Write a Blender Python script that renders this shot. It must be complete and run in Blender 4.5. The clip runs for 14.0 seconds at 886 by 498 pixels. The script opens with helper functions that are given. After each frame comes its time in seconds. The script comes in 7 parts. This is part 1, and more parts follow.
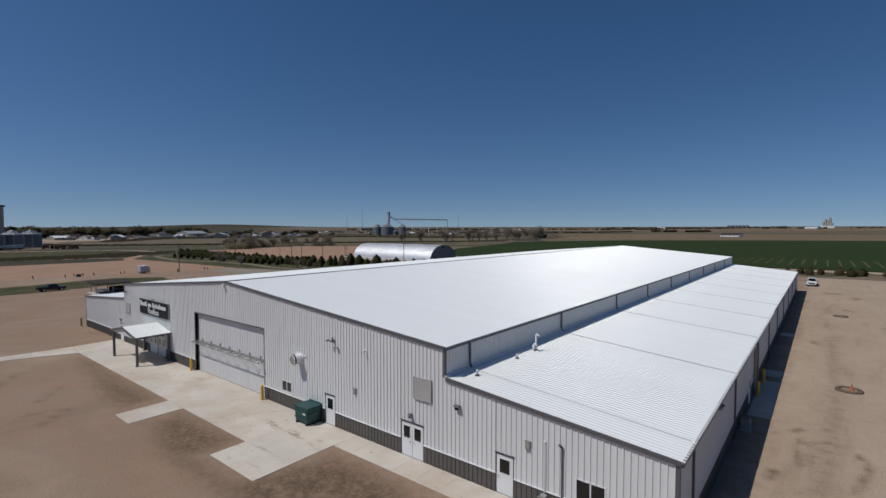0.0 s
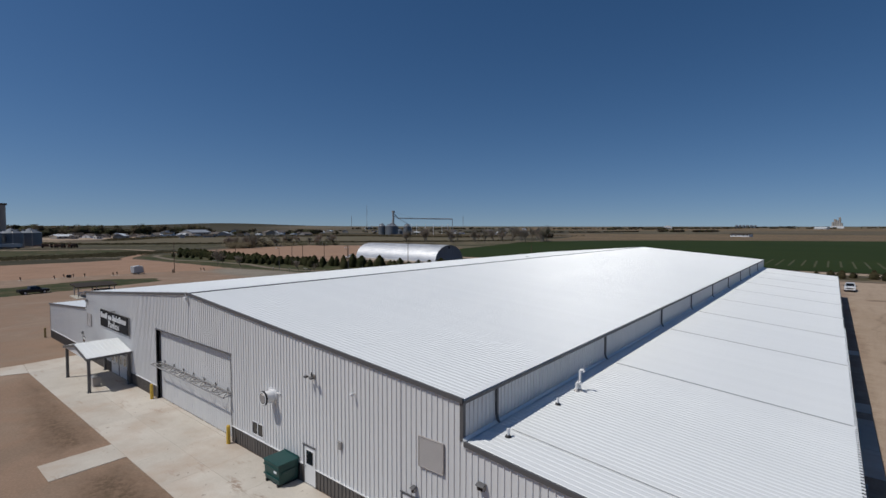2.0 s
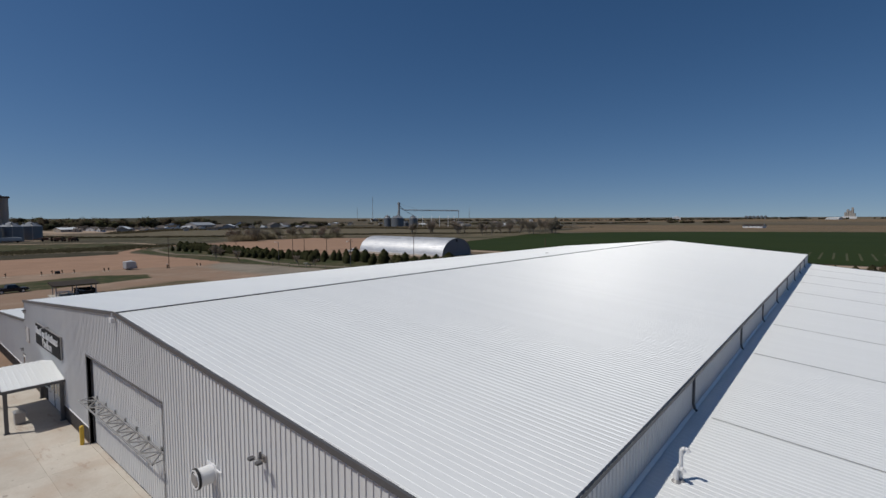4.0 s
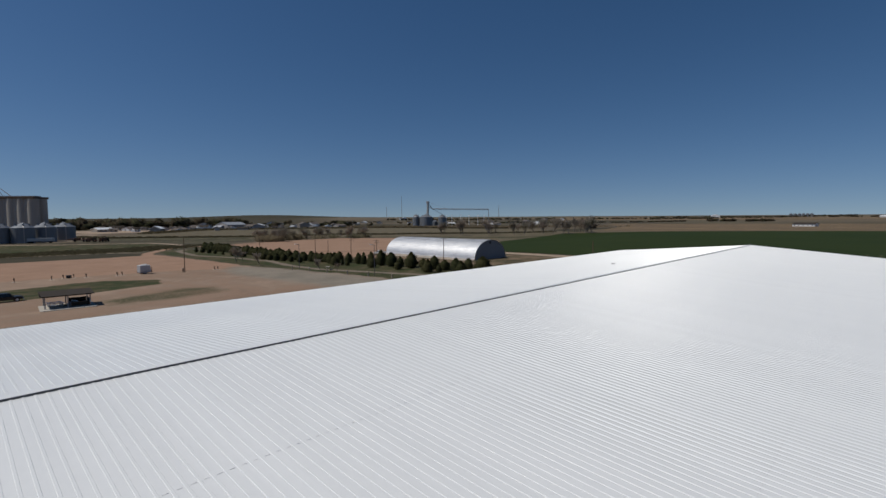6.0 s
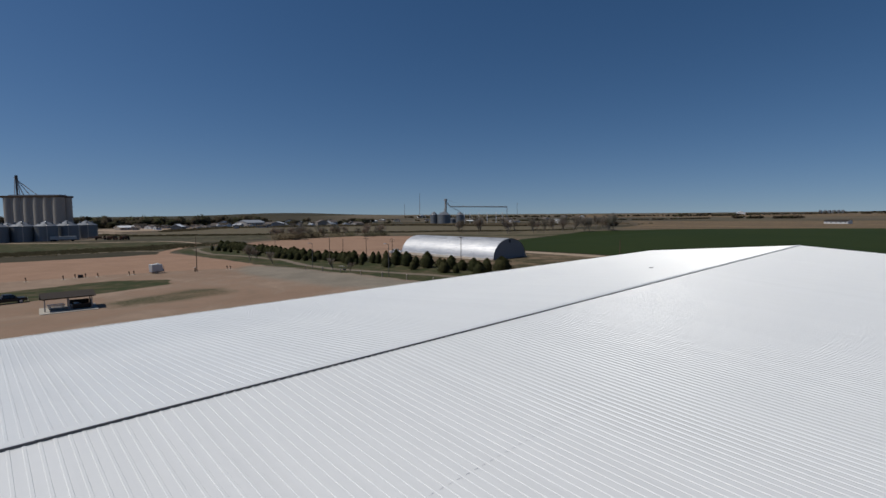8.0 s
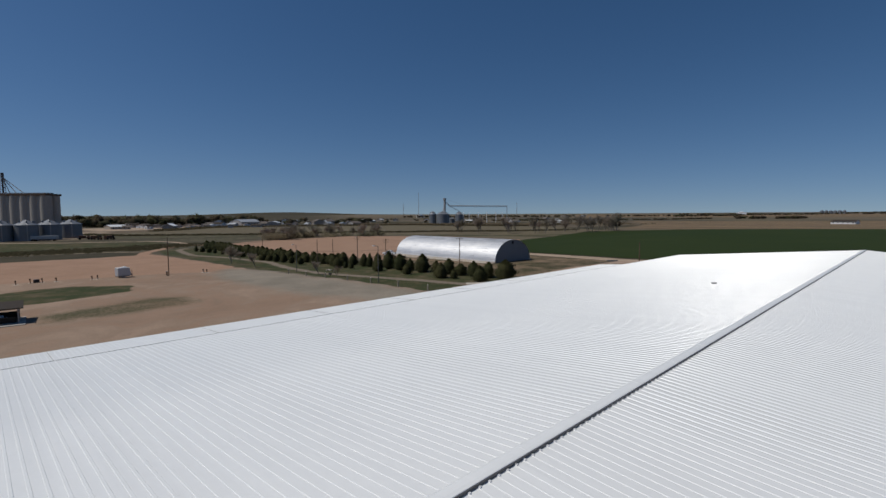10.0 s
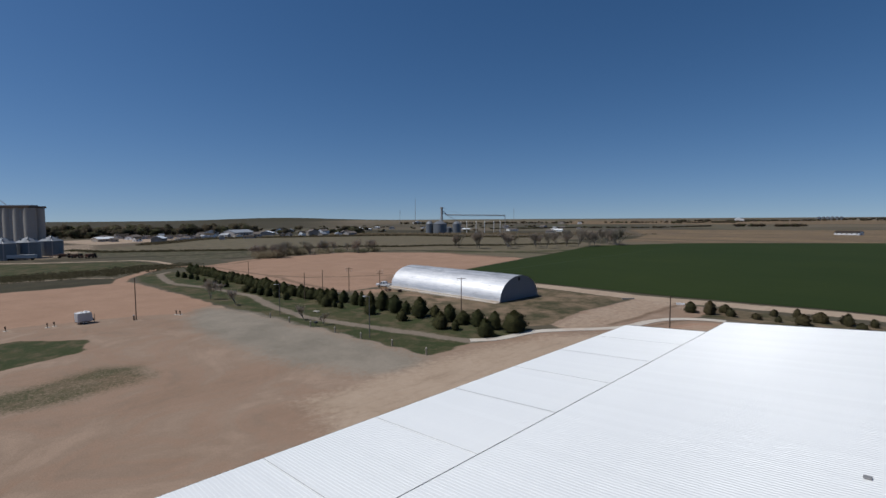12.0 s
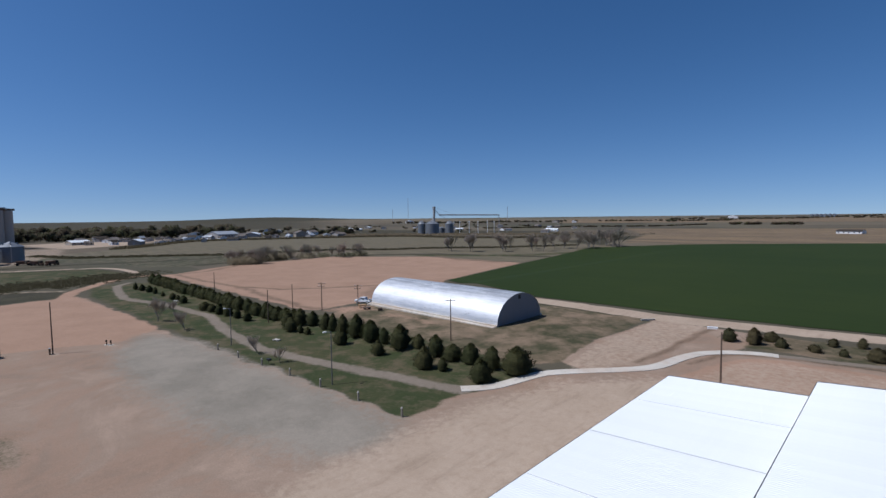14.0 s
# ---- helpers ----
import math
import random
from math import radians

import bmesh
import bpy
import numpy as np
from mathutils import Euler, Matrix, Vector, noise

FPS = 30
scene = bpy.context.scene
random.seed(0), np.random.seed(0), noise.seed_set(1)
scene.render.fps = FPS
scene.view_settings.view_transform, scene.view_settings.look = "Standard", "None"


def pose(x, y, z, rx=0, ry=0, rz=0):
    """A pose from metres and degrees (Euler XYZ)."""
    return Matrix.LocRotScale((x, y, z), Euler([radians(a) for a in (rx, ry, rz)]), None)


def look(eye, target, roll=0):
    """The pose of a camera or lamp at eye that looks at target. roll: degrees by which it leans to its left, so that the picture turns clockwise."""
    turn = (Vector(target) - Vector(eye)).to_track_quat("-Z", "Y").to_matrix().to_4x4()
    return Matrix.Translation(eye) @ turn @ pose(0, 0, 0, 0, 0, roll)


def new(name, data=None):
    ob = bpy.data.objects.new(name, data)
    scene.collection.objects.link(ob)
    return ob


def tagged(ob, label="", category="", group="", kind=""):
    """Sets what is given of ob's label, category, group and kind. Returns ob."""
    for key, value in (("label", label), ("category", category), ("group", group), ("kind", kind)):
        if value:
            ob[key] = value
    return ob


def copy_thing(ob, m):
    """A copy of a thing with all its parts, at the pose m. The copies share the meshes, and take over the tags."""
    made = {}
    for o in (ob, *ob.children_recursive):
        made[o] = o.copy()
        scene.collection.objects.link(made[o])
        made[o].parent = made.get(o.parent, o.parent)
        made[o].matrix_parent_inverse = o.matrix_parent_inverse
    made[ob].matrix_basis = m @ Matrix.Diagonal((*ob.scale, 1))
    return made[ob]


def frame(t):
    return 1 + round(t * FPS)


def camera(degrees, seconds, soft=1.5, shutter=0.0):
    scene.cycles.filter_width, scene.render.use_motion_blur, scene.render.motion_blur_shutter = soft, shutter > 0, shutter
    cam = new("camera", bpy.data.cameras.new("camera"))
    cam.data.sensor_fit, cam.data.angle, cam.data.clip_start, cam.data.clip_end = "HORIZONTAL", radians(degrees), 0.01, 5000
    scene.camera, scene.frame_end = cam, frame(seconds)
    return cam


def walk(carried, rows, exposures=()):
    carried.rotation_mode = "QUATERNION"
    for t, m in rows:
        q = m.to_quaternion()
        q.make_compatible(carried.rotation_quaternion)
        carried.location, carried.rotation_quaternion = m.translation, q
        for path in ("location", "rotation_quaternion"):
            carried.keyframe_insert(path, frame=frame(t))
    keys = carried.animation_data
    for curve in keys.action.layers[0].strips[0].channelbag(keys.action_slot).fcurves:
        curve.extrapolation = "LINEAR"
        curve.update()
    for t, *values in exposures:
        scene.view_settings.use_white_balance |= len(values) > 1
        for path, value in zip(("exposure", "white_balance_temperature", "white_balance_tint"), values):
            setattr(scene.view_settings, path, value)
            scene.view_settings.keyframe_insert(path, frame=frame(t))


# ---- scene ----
cam = camera(85.8, 14.0)
PATH = [
    (0, (16.983, -21.353, 14.184), (10.739, -13.554, 13.744), -0.08),
    (0.5, (15.811, -19.891, 14.419), (9.549, -12.107, 13.980), -0.06),
    (1, (14.024, -17.821, 14.594), (7.742, -10.053, 14.148), 0.01),
    (1.5, (12.952, -16.804, 14.333), (6.650, -9.054, 13.868), 0.04),
    (2, (11.456, -15.322, 14.273), (5.138, -7.584, 13.818), 0.05),
    (2.2, (10.727, -14.545, 14.222), (4.402, -6.812, 13.796), 0.06),
    (4.3, (3.420, -6.840, 14.480), (-2.970, 0.736, 13.845), -0.19),
    (4.5, (2.145, -5.666, 14.446), (-4.312, 1.945, 13.829), -0.18),
    (5, (-0.707, -2.417, 14.744), (-7.263, 5.108, 14.108), -0.18),
    (5.5, (-3.475, 0.477, 14.906), (-10.238, 7.815, 14.276), -0.23),
    (6, (-5.521, 2.251, 14.933), (-12.380, 9.499, 14.280), -0.32),
    (6.5, (-6.369, 3.352, 15.051), (-13.284, 10.545, 14.380), -0.36),
    (7, (-7.430, 4.226, 15.024), (-14.405, 11.359, 14.340), -0.40),
    (7.5, (-8.275, 5.387, 15.081), (-15.330, 12.441, 14.395), -0.41),
    (8, (-9.609, 6.883, 15.047), (-16.735, 13.863, 14.345), -0.43),
    (8.2, (-10.250, 7.594, 15.033), (-17.390, 14.564, 14.343), -0.44),
    (10.3, (-20.930, 18.640, 14.800), (-28.030, 25.645, 14.080), -0.25),
    (10.5, (-22.129, 19.471, 15.096), (-29.211, 26.494, 14.369), -0.23),
    (11, (-25.330, 21.821, 17.322), (-32.397, 28.862, 16.627), -0.19),
    (11.5, (-28.112, 24.310, 20.479), (-35.178, 31.356, 19.826), -0.23),
    (12, (-30.166, 27.001, 23.433), (-37.235, 34.047, 22.814), -0.35),
    (12.5, (-31.876, 30.409, 24.261), (-38.939, 37.460, 23.629), -0.48),
    (13, (-34.260, 34.289, 24.743), (-41.280, 41.380, 24.088), -0.50),
    (13.5, (-39.043, 38.966, 25.217), (-46.027, 46.092, 24.552), -0.54),
    (14, (-44.545, 43.952, 25.768), (-51.518, 51.091, 25.117), -0.63),
]
walk(cam, [(t, look(eye, target, roll)) for t, eye, target, roll in PATH],
     exposures=[(0.0, 0.03, 6280, 10), (2.2, 0.0, 6320, 10), (5.0, -0.05, 6500, 10), (11.0, -0.01, 6450, 10), (12.0, 0.2, 6240, 10), (12.5, 0.25, 6080, 11), (13.0, 0.28, 5985, 11), (13.5, 0.35, 5890, 12), (14.0, 0.44, 5790, 12)])

# ---- world and sun ----
SUN_AZ, SUN_EL = radians(57), radians(57)      # the way the shadows fall, and the sun's height
world = bpy.data.worlds.new("sky")
scene.world = world
world.use_nodes = True
wn = world.node_tree.nodes
sky = wn.new("ShaderNodeTexSky")
sky.sky_type, sky.sun_disc = "NISHITA", False
sky.sun_elevation, sky.sun_rotation = SUN_EL, radians(213)
sky.altitude, sky.air_density, sky.dust_density, sky.ozone_density = 1500, 1.0, 1.0, 4.0
# the haze just over the horizon is thin here: the sky is read a little higher up
lift = wn.new("ShaderNodeVectorMath")
lift.inputs[1].default_value = (0, 0, 0.075)
world.node_tree.links.new(wn.new("ShaderNodeTexCoord").outputs["Generated"], lift.inputs[0])
world.node_tree.links.new(lift.outputs[0], sky.inputs["Vector"])
deep = wn.new("ShaderNodeHueSaturation")
deep.inputs["Saturation"].default_value = 1.23
world.node_tree.links.new(sky.outputs[0], deep.inputs["Color"])
tint = wn.new("ShaderNodeMix")
tint.data_type, tint.blend_type = "RGBA", "MULTIPLY"
tint.inputs[0].default_value = 1.0
tint.inputs[7].default_value = (1.16, 0.945, 0.87, 1)
world.node_tree.links.new(deep.outputs[0], tint.inputs[6])
world.node_tree.links.new(tint.outputs[2], wn["Background"].inputs[0])
wn["Background"].inputs[1].default_value = 0.069
sun = new("sun", bpy.data.lights.new("sun", "SUN"))
sun.data.energy, sun.data.angle, sun.data.color = 3.06, radians(0.53), (1.0, 0.958, 0.885)
sun.matrix_world = look((-math.cos(SUN_AZ), -math.sin(SUN_AZ), math.tan(SUN_EL)), (0, 0, 0))


# ---- materials ----
def nodes_of(name, rough=0.7, metal=0.0, spec=0.5):
    m = bpy.data.materials.new(name)
    m.use_nodes = True
    b = m.node_tree.nodes["Principled BSDF"]
    b.inputs["Roughness"].default_value = rough
    b.inputs["Metallic"].default_value = metal
    b.inputs["Specular IOR Level"].default_value = spec
    return m, m.node_tree.nodes, m.node_tree.links, b


def noise_node(n, l, scale, detail=4.0, rough=0.6, vec=None, stretch=None, swirl=0.0):
    t = n.new("ShaderNodeTexNoise")
    t.inputs["Scale"].default_value = scale
    t.inputs["Detail"].default_value = detail
    t.inputs["Roughness"].default_value = rough
    t.inputs["Distortion"].default_value = swirl
    if vec is None:
        vec = n.new("ShaderNodeTexCoord").outputs["Object"]
    if stretch:
        mp = n.new("ShaderNodeMapping")
        mp.inputs["Scale"].default_value = stretch
        l.new(vec, mp.inputs["Vector"])
        vec = mp.outputs["Vector"]
    l.new(vec, t.inputs["Vector"])
    return t.outputs["Fac"]


def ramp(n, l, fac, stops):
    r = n.new("ShaderNodeValToRGB")
    e = r.color_ramp.elements
    while len(e) < len(stops):
        e.new(0.5)
    for k, (p, c) in zip(e, stops):
        k.position, k.color = p, (*c, 1)
    l.new(fac, r.inputs[0])
    return r.outputs[0]


def mix(n, l, fac, a, b, mode="MIX"):
    m = n.new("ShaderNodeMix")
    m.data_type, m.blend_type = "RGBA", mode
    for v, s in ((fac, m.inputs[0]), (a, m.inputs[6]), (b, m.inputs[7])):
        if isinstance(v, (int, float)):
            s.default_value = v
        elif isinstance(v, tuple):
            s.default_value = (*v, 1)
        else:
            l.new(v, s)
    return m.outputs[2]


def bump(n, l, b, fac, strength=0.3, dist=0.02):
    k = n.new("ShaderNodeBump")
    k.inputs["Strength"].default_value, k.inputs["Distance"].default_value = strength, dist
    l.new(fac, k.inputs["Height"])
    l.new(k.outputs[0], b.inputs["Normal"])


def scale3(c, k):
    return tuple(min(1.0, v * k) for v in c)


def surface(name, colour, rough=0.6, metal=0.0, spec=0.4, vary=0.12, fine=14.0, coarse=0.8, relief=0.0, piece=0.0, streak=None):
    """A painted or plain surface with grain and stains at two scales, and a tone of its own for each piece."""
    m, n, l, b = nodes_of(name, rough, metal, spec)
    a = noise_node(n, l, coarse, 5, 0.6, stretch=streak)
    f = noise_node(n, l, fine, 3, 0.6)
    c = ramp(n, l, a, [(0.3, scale3(colour, 1 - vary)), (0.7, scale3(colour, 1 + vary * 0.6))])
    c = mix(n, l, 0.5, c, ramp(n, l, f, [(0.3, scale3(colour, 1 - vary * 0.7)), (0.7, scale3(colour, 1 + vary * 0.5))]))
    if piece:
        info = n.new("ShaderNodeObjectInfo")
        c = mix(n, l, 1.0, c, ramp(n, l, info.outputs["Random"], [(0.0, (1 - piece,) * 3), (1.0, (1.0,) * 3)]), "MULTIPLY")
    l.new(c, b.inputs["Base Color"])
    r = ramp(n, l, a, [(0.3, (rough * 0.9,) * 3), (0.7, (min(1, rough * 1.12),) * 3)])
    l.new(r, b.inputs["Roughness"])
    if relief:
        bump(n, l, b, f, relief)
    return m


white_roof = surface("white_roof_metal", (0.79, 0.80, 0.787), 0.335, 0.0, 0.52, 0.035, 3.0, 0.15, 0.0, 0.03)


def oil_canning(m):
    """Long shallow waves along the sheets, which break up their gloss."""
    n, l = m.node_tree.nodes, m.node_tree.links
    at = n.new("ShaderNodeNewGeometry").outputs["Position"]
    wave = noise_node(n, l, 1.0, 2, 0.5, at, (0.16, 1.1, 0.2))
    dent = noise_node(n, l, 1.0, 3, 0.6, at, (0.55, 2.6, 0.5))
    both = n.new("ShaderNodeMath")
    both.operation = "MULTIPLY_ADD"
    l.new(dent, both.inputs[0])
    both.inputs[1].default_value = 0.1
    l.new(wave, both.inputs[2])
    bump(n, l, n["Principled BSDF"], both.outputs[0], 1.0, 0.034)


oil_canning(white_roof)
white_wall = surface("white_wall_metal", (0.665, 0.665, 0.66), 0.42, 0.0, 0.4, 0.05, 4.0, 0.25, 0.0, 0.04, (1, 1, 0.15))
grey_wainscot = surface("grey_wainscot_metal", (0.105, 0.095, 0.088), 0.5, 0.0, 0.4, 0.12, 5.0, 0.4, 0.0, 0.06)
pale_trim = surface("pale_trim_metal", (0.46, 0.46, 0.45), 0.5, 0.0, 0.4, 0.1)
lap_grey = surface("lap_grey_metal", (0.35, 0.347, 0.34), 0.5, 0.0, 0.4, 0.1)
drain_grey = surface("drain_grey_metal", (0.24, 0.235, 0.23), 0.5, 0.0, 0.4, 0.1)
dark_trim = surface("dark_trim_metal", (0.10, 0.098, 0.10), 0.45, 0.0, 0.4, 0.1)
white_paint = surface("white_paint", (0.72, 0.72, 0.72), 0.45, 0, 0.4, 0.06)
grey_metal = surface("grey_metal", (0.32, 0.31, 0.30), 0.45, 0.3, 0.5, 0.12)
beige_louver = surface("beige_louver_metal", (0.36, 0.33, 0.31), 0.5, 0, 0.4, 0.08)
yellow_paint = surface("yellow_paint", (0.62, 0.40, 0.05), 0.5, 0, 0.4, 0.15)
black_paint = surface("black_paint", (0.018, 0.018, 0.02), 0.5, 0, 0.4, 0.2)
green_paint = surface("green_paint", (0.006, 0.05, 0.045), 0.4, 0, 0.5, 0.2, 8, 2)


def concrete_mat():
    """Pale slabs with dust, tyre scuffs of brown mud and small dark spots."""
    m, n, l, b = nodes_of("concrete", 0.9, 0, 0.2)
    tc = n.new("ShaderNodeNewGeometry").outputs["Position"]
    a, f = noise_node(n, l, 0.35, 5, 0.65, tc), noise_node(n, l, 9.0, 3, 0.6, tc)
    dust = noise_node(n, l, 0.13, 4, 0.7, tc)
    c = mix(n, l, 0.4, ramp(n, l, a, [(0.3, (0.44, 0.393, 0.332)), (0.7, (0.59, 0.543, 0.473))]), ramp(n, l, f, [(0.3, (0.468, 0.426, 0.365)), (0.7, (0.571, 0.524, 0.459))]))
    c = mix(n, l, ramp(n, l, dust, [(0.47, (0, 0, 0)), (0.62, (0.5,) * 3)]), c, (0.42, 0.31, 0.23))
    scuff = noise_node(n, l, 1.0, 4, 0.7, tc, (0.3, 1.1, 1))
    c = mix(n, l, ramp(n, l, scuff, [(0.6, (0, 0, 0)), (0.69, (0.42,) * 3)]), c, (0.31, 0.2, 0.14))
    spot = noise_node(n, l, 2.3, 2, 0.5, tc)
    c = mix(n, l, ramp(n, l, spot, [(0.7, (0, 0, 0)), (0.74, (0.5,) * 3)]), c, (0.2, 0.16, 0.13))
    # two trails of dried mud where the dumpster is hauled away
    clod = noise_node(n, l, 2.2, 4, 0.7, tc, (0.8, 1.6, 1))
    for x, y, long in ((-13.7, -2.62, 1.5), (-11.1, -2.6, 1.3)):
        at = n.new("ShaderNodeMapping")
        at.vector_type = "TEXTURE"
        at.inputs["Location"].default_value, at.inputs["Rotation"].default_value, at.inputs["Scale"].default_value = (x, y, 0), (0, 0, -0.16), (long, 0.42, 10)
        l.new(tc, at.inputs["Vector"])
        away = n.new("ShaderNodeVectorMath")
        away.operation = "LENGTH"
        l.new(at.outputs[0], away.inputs[0])
        trail = mix(n, l, 1.0, ramp(n, l, away.outputs["Value"], [(0.3, (1, 1, 1)), (1.0, (0, 0, 0))]), ramp(n, l, clod, [(0.44, (0, 0, 0)), (0.56, (0.75,) * 3)]), "MULTIPLY")
        c = mix(n, l, trail, c, (0.25, 0.165, 0.115))
    info = n.new("ShaderNodeObjectInfo")
    c = mix(n, l, 1.0, c, ramp(n, l, info.outputs["Random"], [(0.0, (0.92,) * 3), (1.0, (1.0,) * 3)]), "MULTIPLY")
    l.new(c, b.inputs["Base Color"])
    bump(n, l, b, f, 0.15)
    return m


concrete = concrete_mat()
old_concrete = surface("weathered_concrete", (0.42, 0.39, 0.34), 0.9, 0, 0.2, 0.16, 0.7, 0.06, 0.0)
galvanised = surface("galvanised_steel", (0.71, 0.70, 0.69), 0.5, 0.8, 0.5, 0.2, 1.6, 0.22, 0.0, 0.06, (0.35, 1, 1))


def barn_steel_mat():
    """Weathered galvanised sheets: cloudy zinc, long stains along the barn and dull scratches."""
    m, n, l, b = nodes_of("weathered_barn_steel", 0.46, 0.5, 0.5)
    at = n.new("ShaderNodeNewGeometry").outputs["Position"]
    cloud = noise_node(n, l, 0.16, 4, 0.6, at)
    band = noise_node(n, l, 1.0, 4, 0.65, at, (0.09, 0.7, 0.9))
    mark = noise_node(n, l, 1.0, 5, 0.7, at, (0.22, 1.3, 1.8))
    c = ramp(n, l, cloud, [(0.35, (0.64, 0.645, 0.655)), (0.65, (0.76, 0.76, 0.755))])
    c = mix(n, l, ramp(n, l, band, [(0.47, (0, 0, 0)), (0.64, (0.75,) * 3)]), c, (0.47, 0.49, 0.53))
    c = mix(n, l, ramp(n, l, mark, [(0.62, (0, 0, 0)), (0.68, (0.7,) * 3)]), c, (0.26, 0.25, 0.25))
    # rain-washed grime along the crown of the arch
    up = n.new("ShaderNodeSeparateXYZ")
    l.new(at, up.inputs[0])
    high = n.new("ShaderNodeMapRange")
    l.new(up.outputs[2], high.inputs["Value"])
    high.inputs["From Min"].default_value, high.inputs["From Max"].default_value = 5.2, 6.7
    grime = noise_node(n, l, 1.0, 5, 0.7, at, (0.12, 0.9, 0.5))
    where = mix(n, l, 1.0, high.outputs["Result"], ramp(n, l, grime, [(0.42, (0, 0, 0)), (0.58, (0.8,) * 3)]), "MULTIPLY")
    c = mix(n, l, where, c, (0.3, 0.3, 0.31))
    l.new(c, b.inputs["Base Color"])
    l.new(ramp(n, l, band, [(0.3, (0.46,) * 3), (0.7, (0.56,) * 3)]), b.inputs["Roughness"])
    return m


barn_steel = barn_steel_mat()
bin_steel = surface("bin_steel", (0.18, 0.19, 0.205), 0.55, 0.4, 0.5, 0.12, 0.5, 0.1)
bin_roof = surface("bin_roof_steel", (0.38, 0.395, 0.41), 0.55, 0.4, 0.5, 0.1, 0.5, 0.1)
grain_roof = surface("grain_bin_roof_steel", (0.2, 0.212, 0.228), 0.5, 0.4, 0.5, 0.14, 0.5, 0.1)
pole_wood = surface("pole_wood", (0.12, 0.085, 0.062), 0.9, 0, 0.2, 0.25, 9, 1.5, 0.2)
bark = surface("bark", (0.10, 0.08, 0.065), 0.95, 0, 0.1, 0.3, 9, 1.5, 0.2)
grey_post = surface("weathered_grey_post", (0.26, 0.23, 0.19), 0.9, 0, 0.2, 0.25, 9, 1.5)
twig = surface("bare_twigs", (0.2, 0.178, 0.152), 0.95, 0, 0.1, 0.25)
rubber = surface("rubber", (0.015, 0.015, 0.015), 0.9, 0, 0.2, 0.2)
brown_roof = surface("brown_roof", (0.045, 0.036, 0.028), 0.85, 0, 0.2, 0.2)
grey_roof = surface("grey_shingle_roof", (0.15, 0.128, 0.112), 0.9, 0, 0.2, 0.2, 2.0, 0.4)
house_paint = surface("house_paint", (0.44, 0.39, 0.335), 0.8, 0, 0.2, 0.15, 2.0, 0.3, 0, 0.35)
silo_concrete = surface("silo_concrete", (0.35, 0.325, 0.295), 0.9, 0, 0.2, 0.12, 0.3, 0.04, 0, 0, (1, 1, 0.2))
rust_red = surface("rust_red_paint", (0.20, 0.06, 0.035), 0.7, 0, 0.3, 0.25)


def glass_mat():
    m, n, l, b = nodes_of("dark_glass", 0.06, 0.0, 0.6)
    b.inputs["Base Color"].default_value = (0.012, 0.014, 0.017, 1)
    return m


glass = glass_mat()


def foliage(name, dark, light, scale=0.0):
    m, n, l, b = nodes_of(name, 0.85, 0, 0.15)
    g = n.new("ShaderNodeNewGeometry")
    info = n.new("ShaderNodeObjectInfo")
    c = ramp(n, l, g.outputs["Random Per Island"], [(0.0, dark), (1.0, light)])
    c = mix(n, l, 1.0, c, ramp(n, l, info.outputs["Random"], [(0.0, (0.72, 0.78, 0.7)), (1.0, (1.15, 1.05, 1.0))]), "MULTIPLY")
    if scale:
        # one tree budding green, the next brown or grey
        kind = noise_node(n, l, scale, 1, 0.4, g.outputs["Position"], (1, 1, 0.1))
        c = mix(n, l, 1.0, c, ramp(n, l, kind, [(0.3, (0.55, 0.62, 0.5)), (0.42, (1.15, 1.0, 0.92)), (0.5, (0.62, 0.58, 0.56)), (0.57, (1.0, 1.12, 0.78)), (0.68, (0.78, 0.68, 0.66))]), "MULTIPLY")
    l.new(c, b.inputs["Base Color"])
    # thin leaves pass on part of the light
    thin = n.new("ShaderNodeBsdfTranslucent")
    l.new(c, thin.inputs["Color"])
    both = n.new("ShaderNodeMixShader")
    both.inputs[0].default_value = 0.42
    l.new(b.outputs[0], both.inputs[1])
    l.new(thin.outputs[0], both.inputs[2])
    l.new(both.outputs[0], n["Material Output"].inputs["Surface"])
    return m


cedar_leaf = foliage("cedar_foliage", (0.040, 0.046, 0.021), (0.072, 0.075, 0.034))
twig_leaf = foliage("bare_twig_haze", (0.25, 0.218, 0.185), (0.36, 0.315, 0.27))
shrub_leaf = foliage("verge_shrub_foliage", (0.052, 0.048, 0.026), (0.098, 0.088, 0.048))
far_leaf = foliage("far_tree_foliage", (0.105, 0.096, 0.076), (0.15, 0.137, 0.108), 0.03)
dark_brush = foliage("dark_ditch_brush", (0.045, 0.043, 0.028), (0.082, 0.074, 0.05))
thicket_leaf = foliage("thicket_twigs", (0.135, 0.124, 0.09), (0.2, 0.18, 0.135))
scrub_leaf = foliage("scrub_foliage", (0.105, 0.092, 0.066), (0.17, 0.148, 0.108))


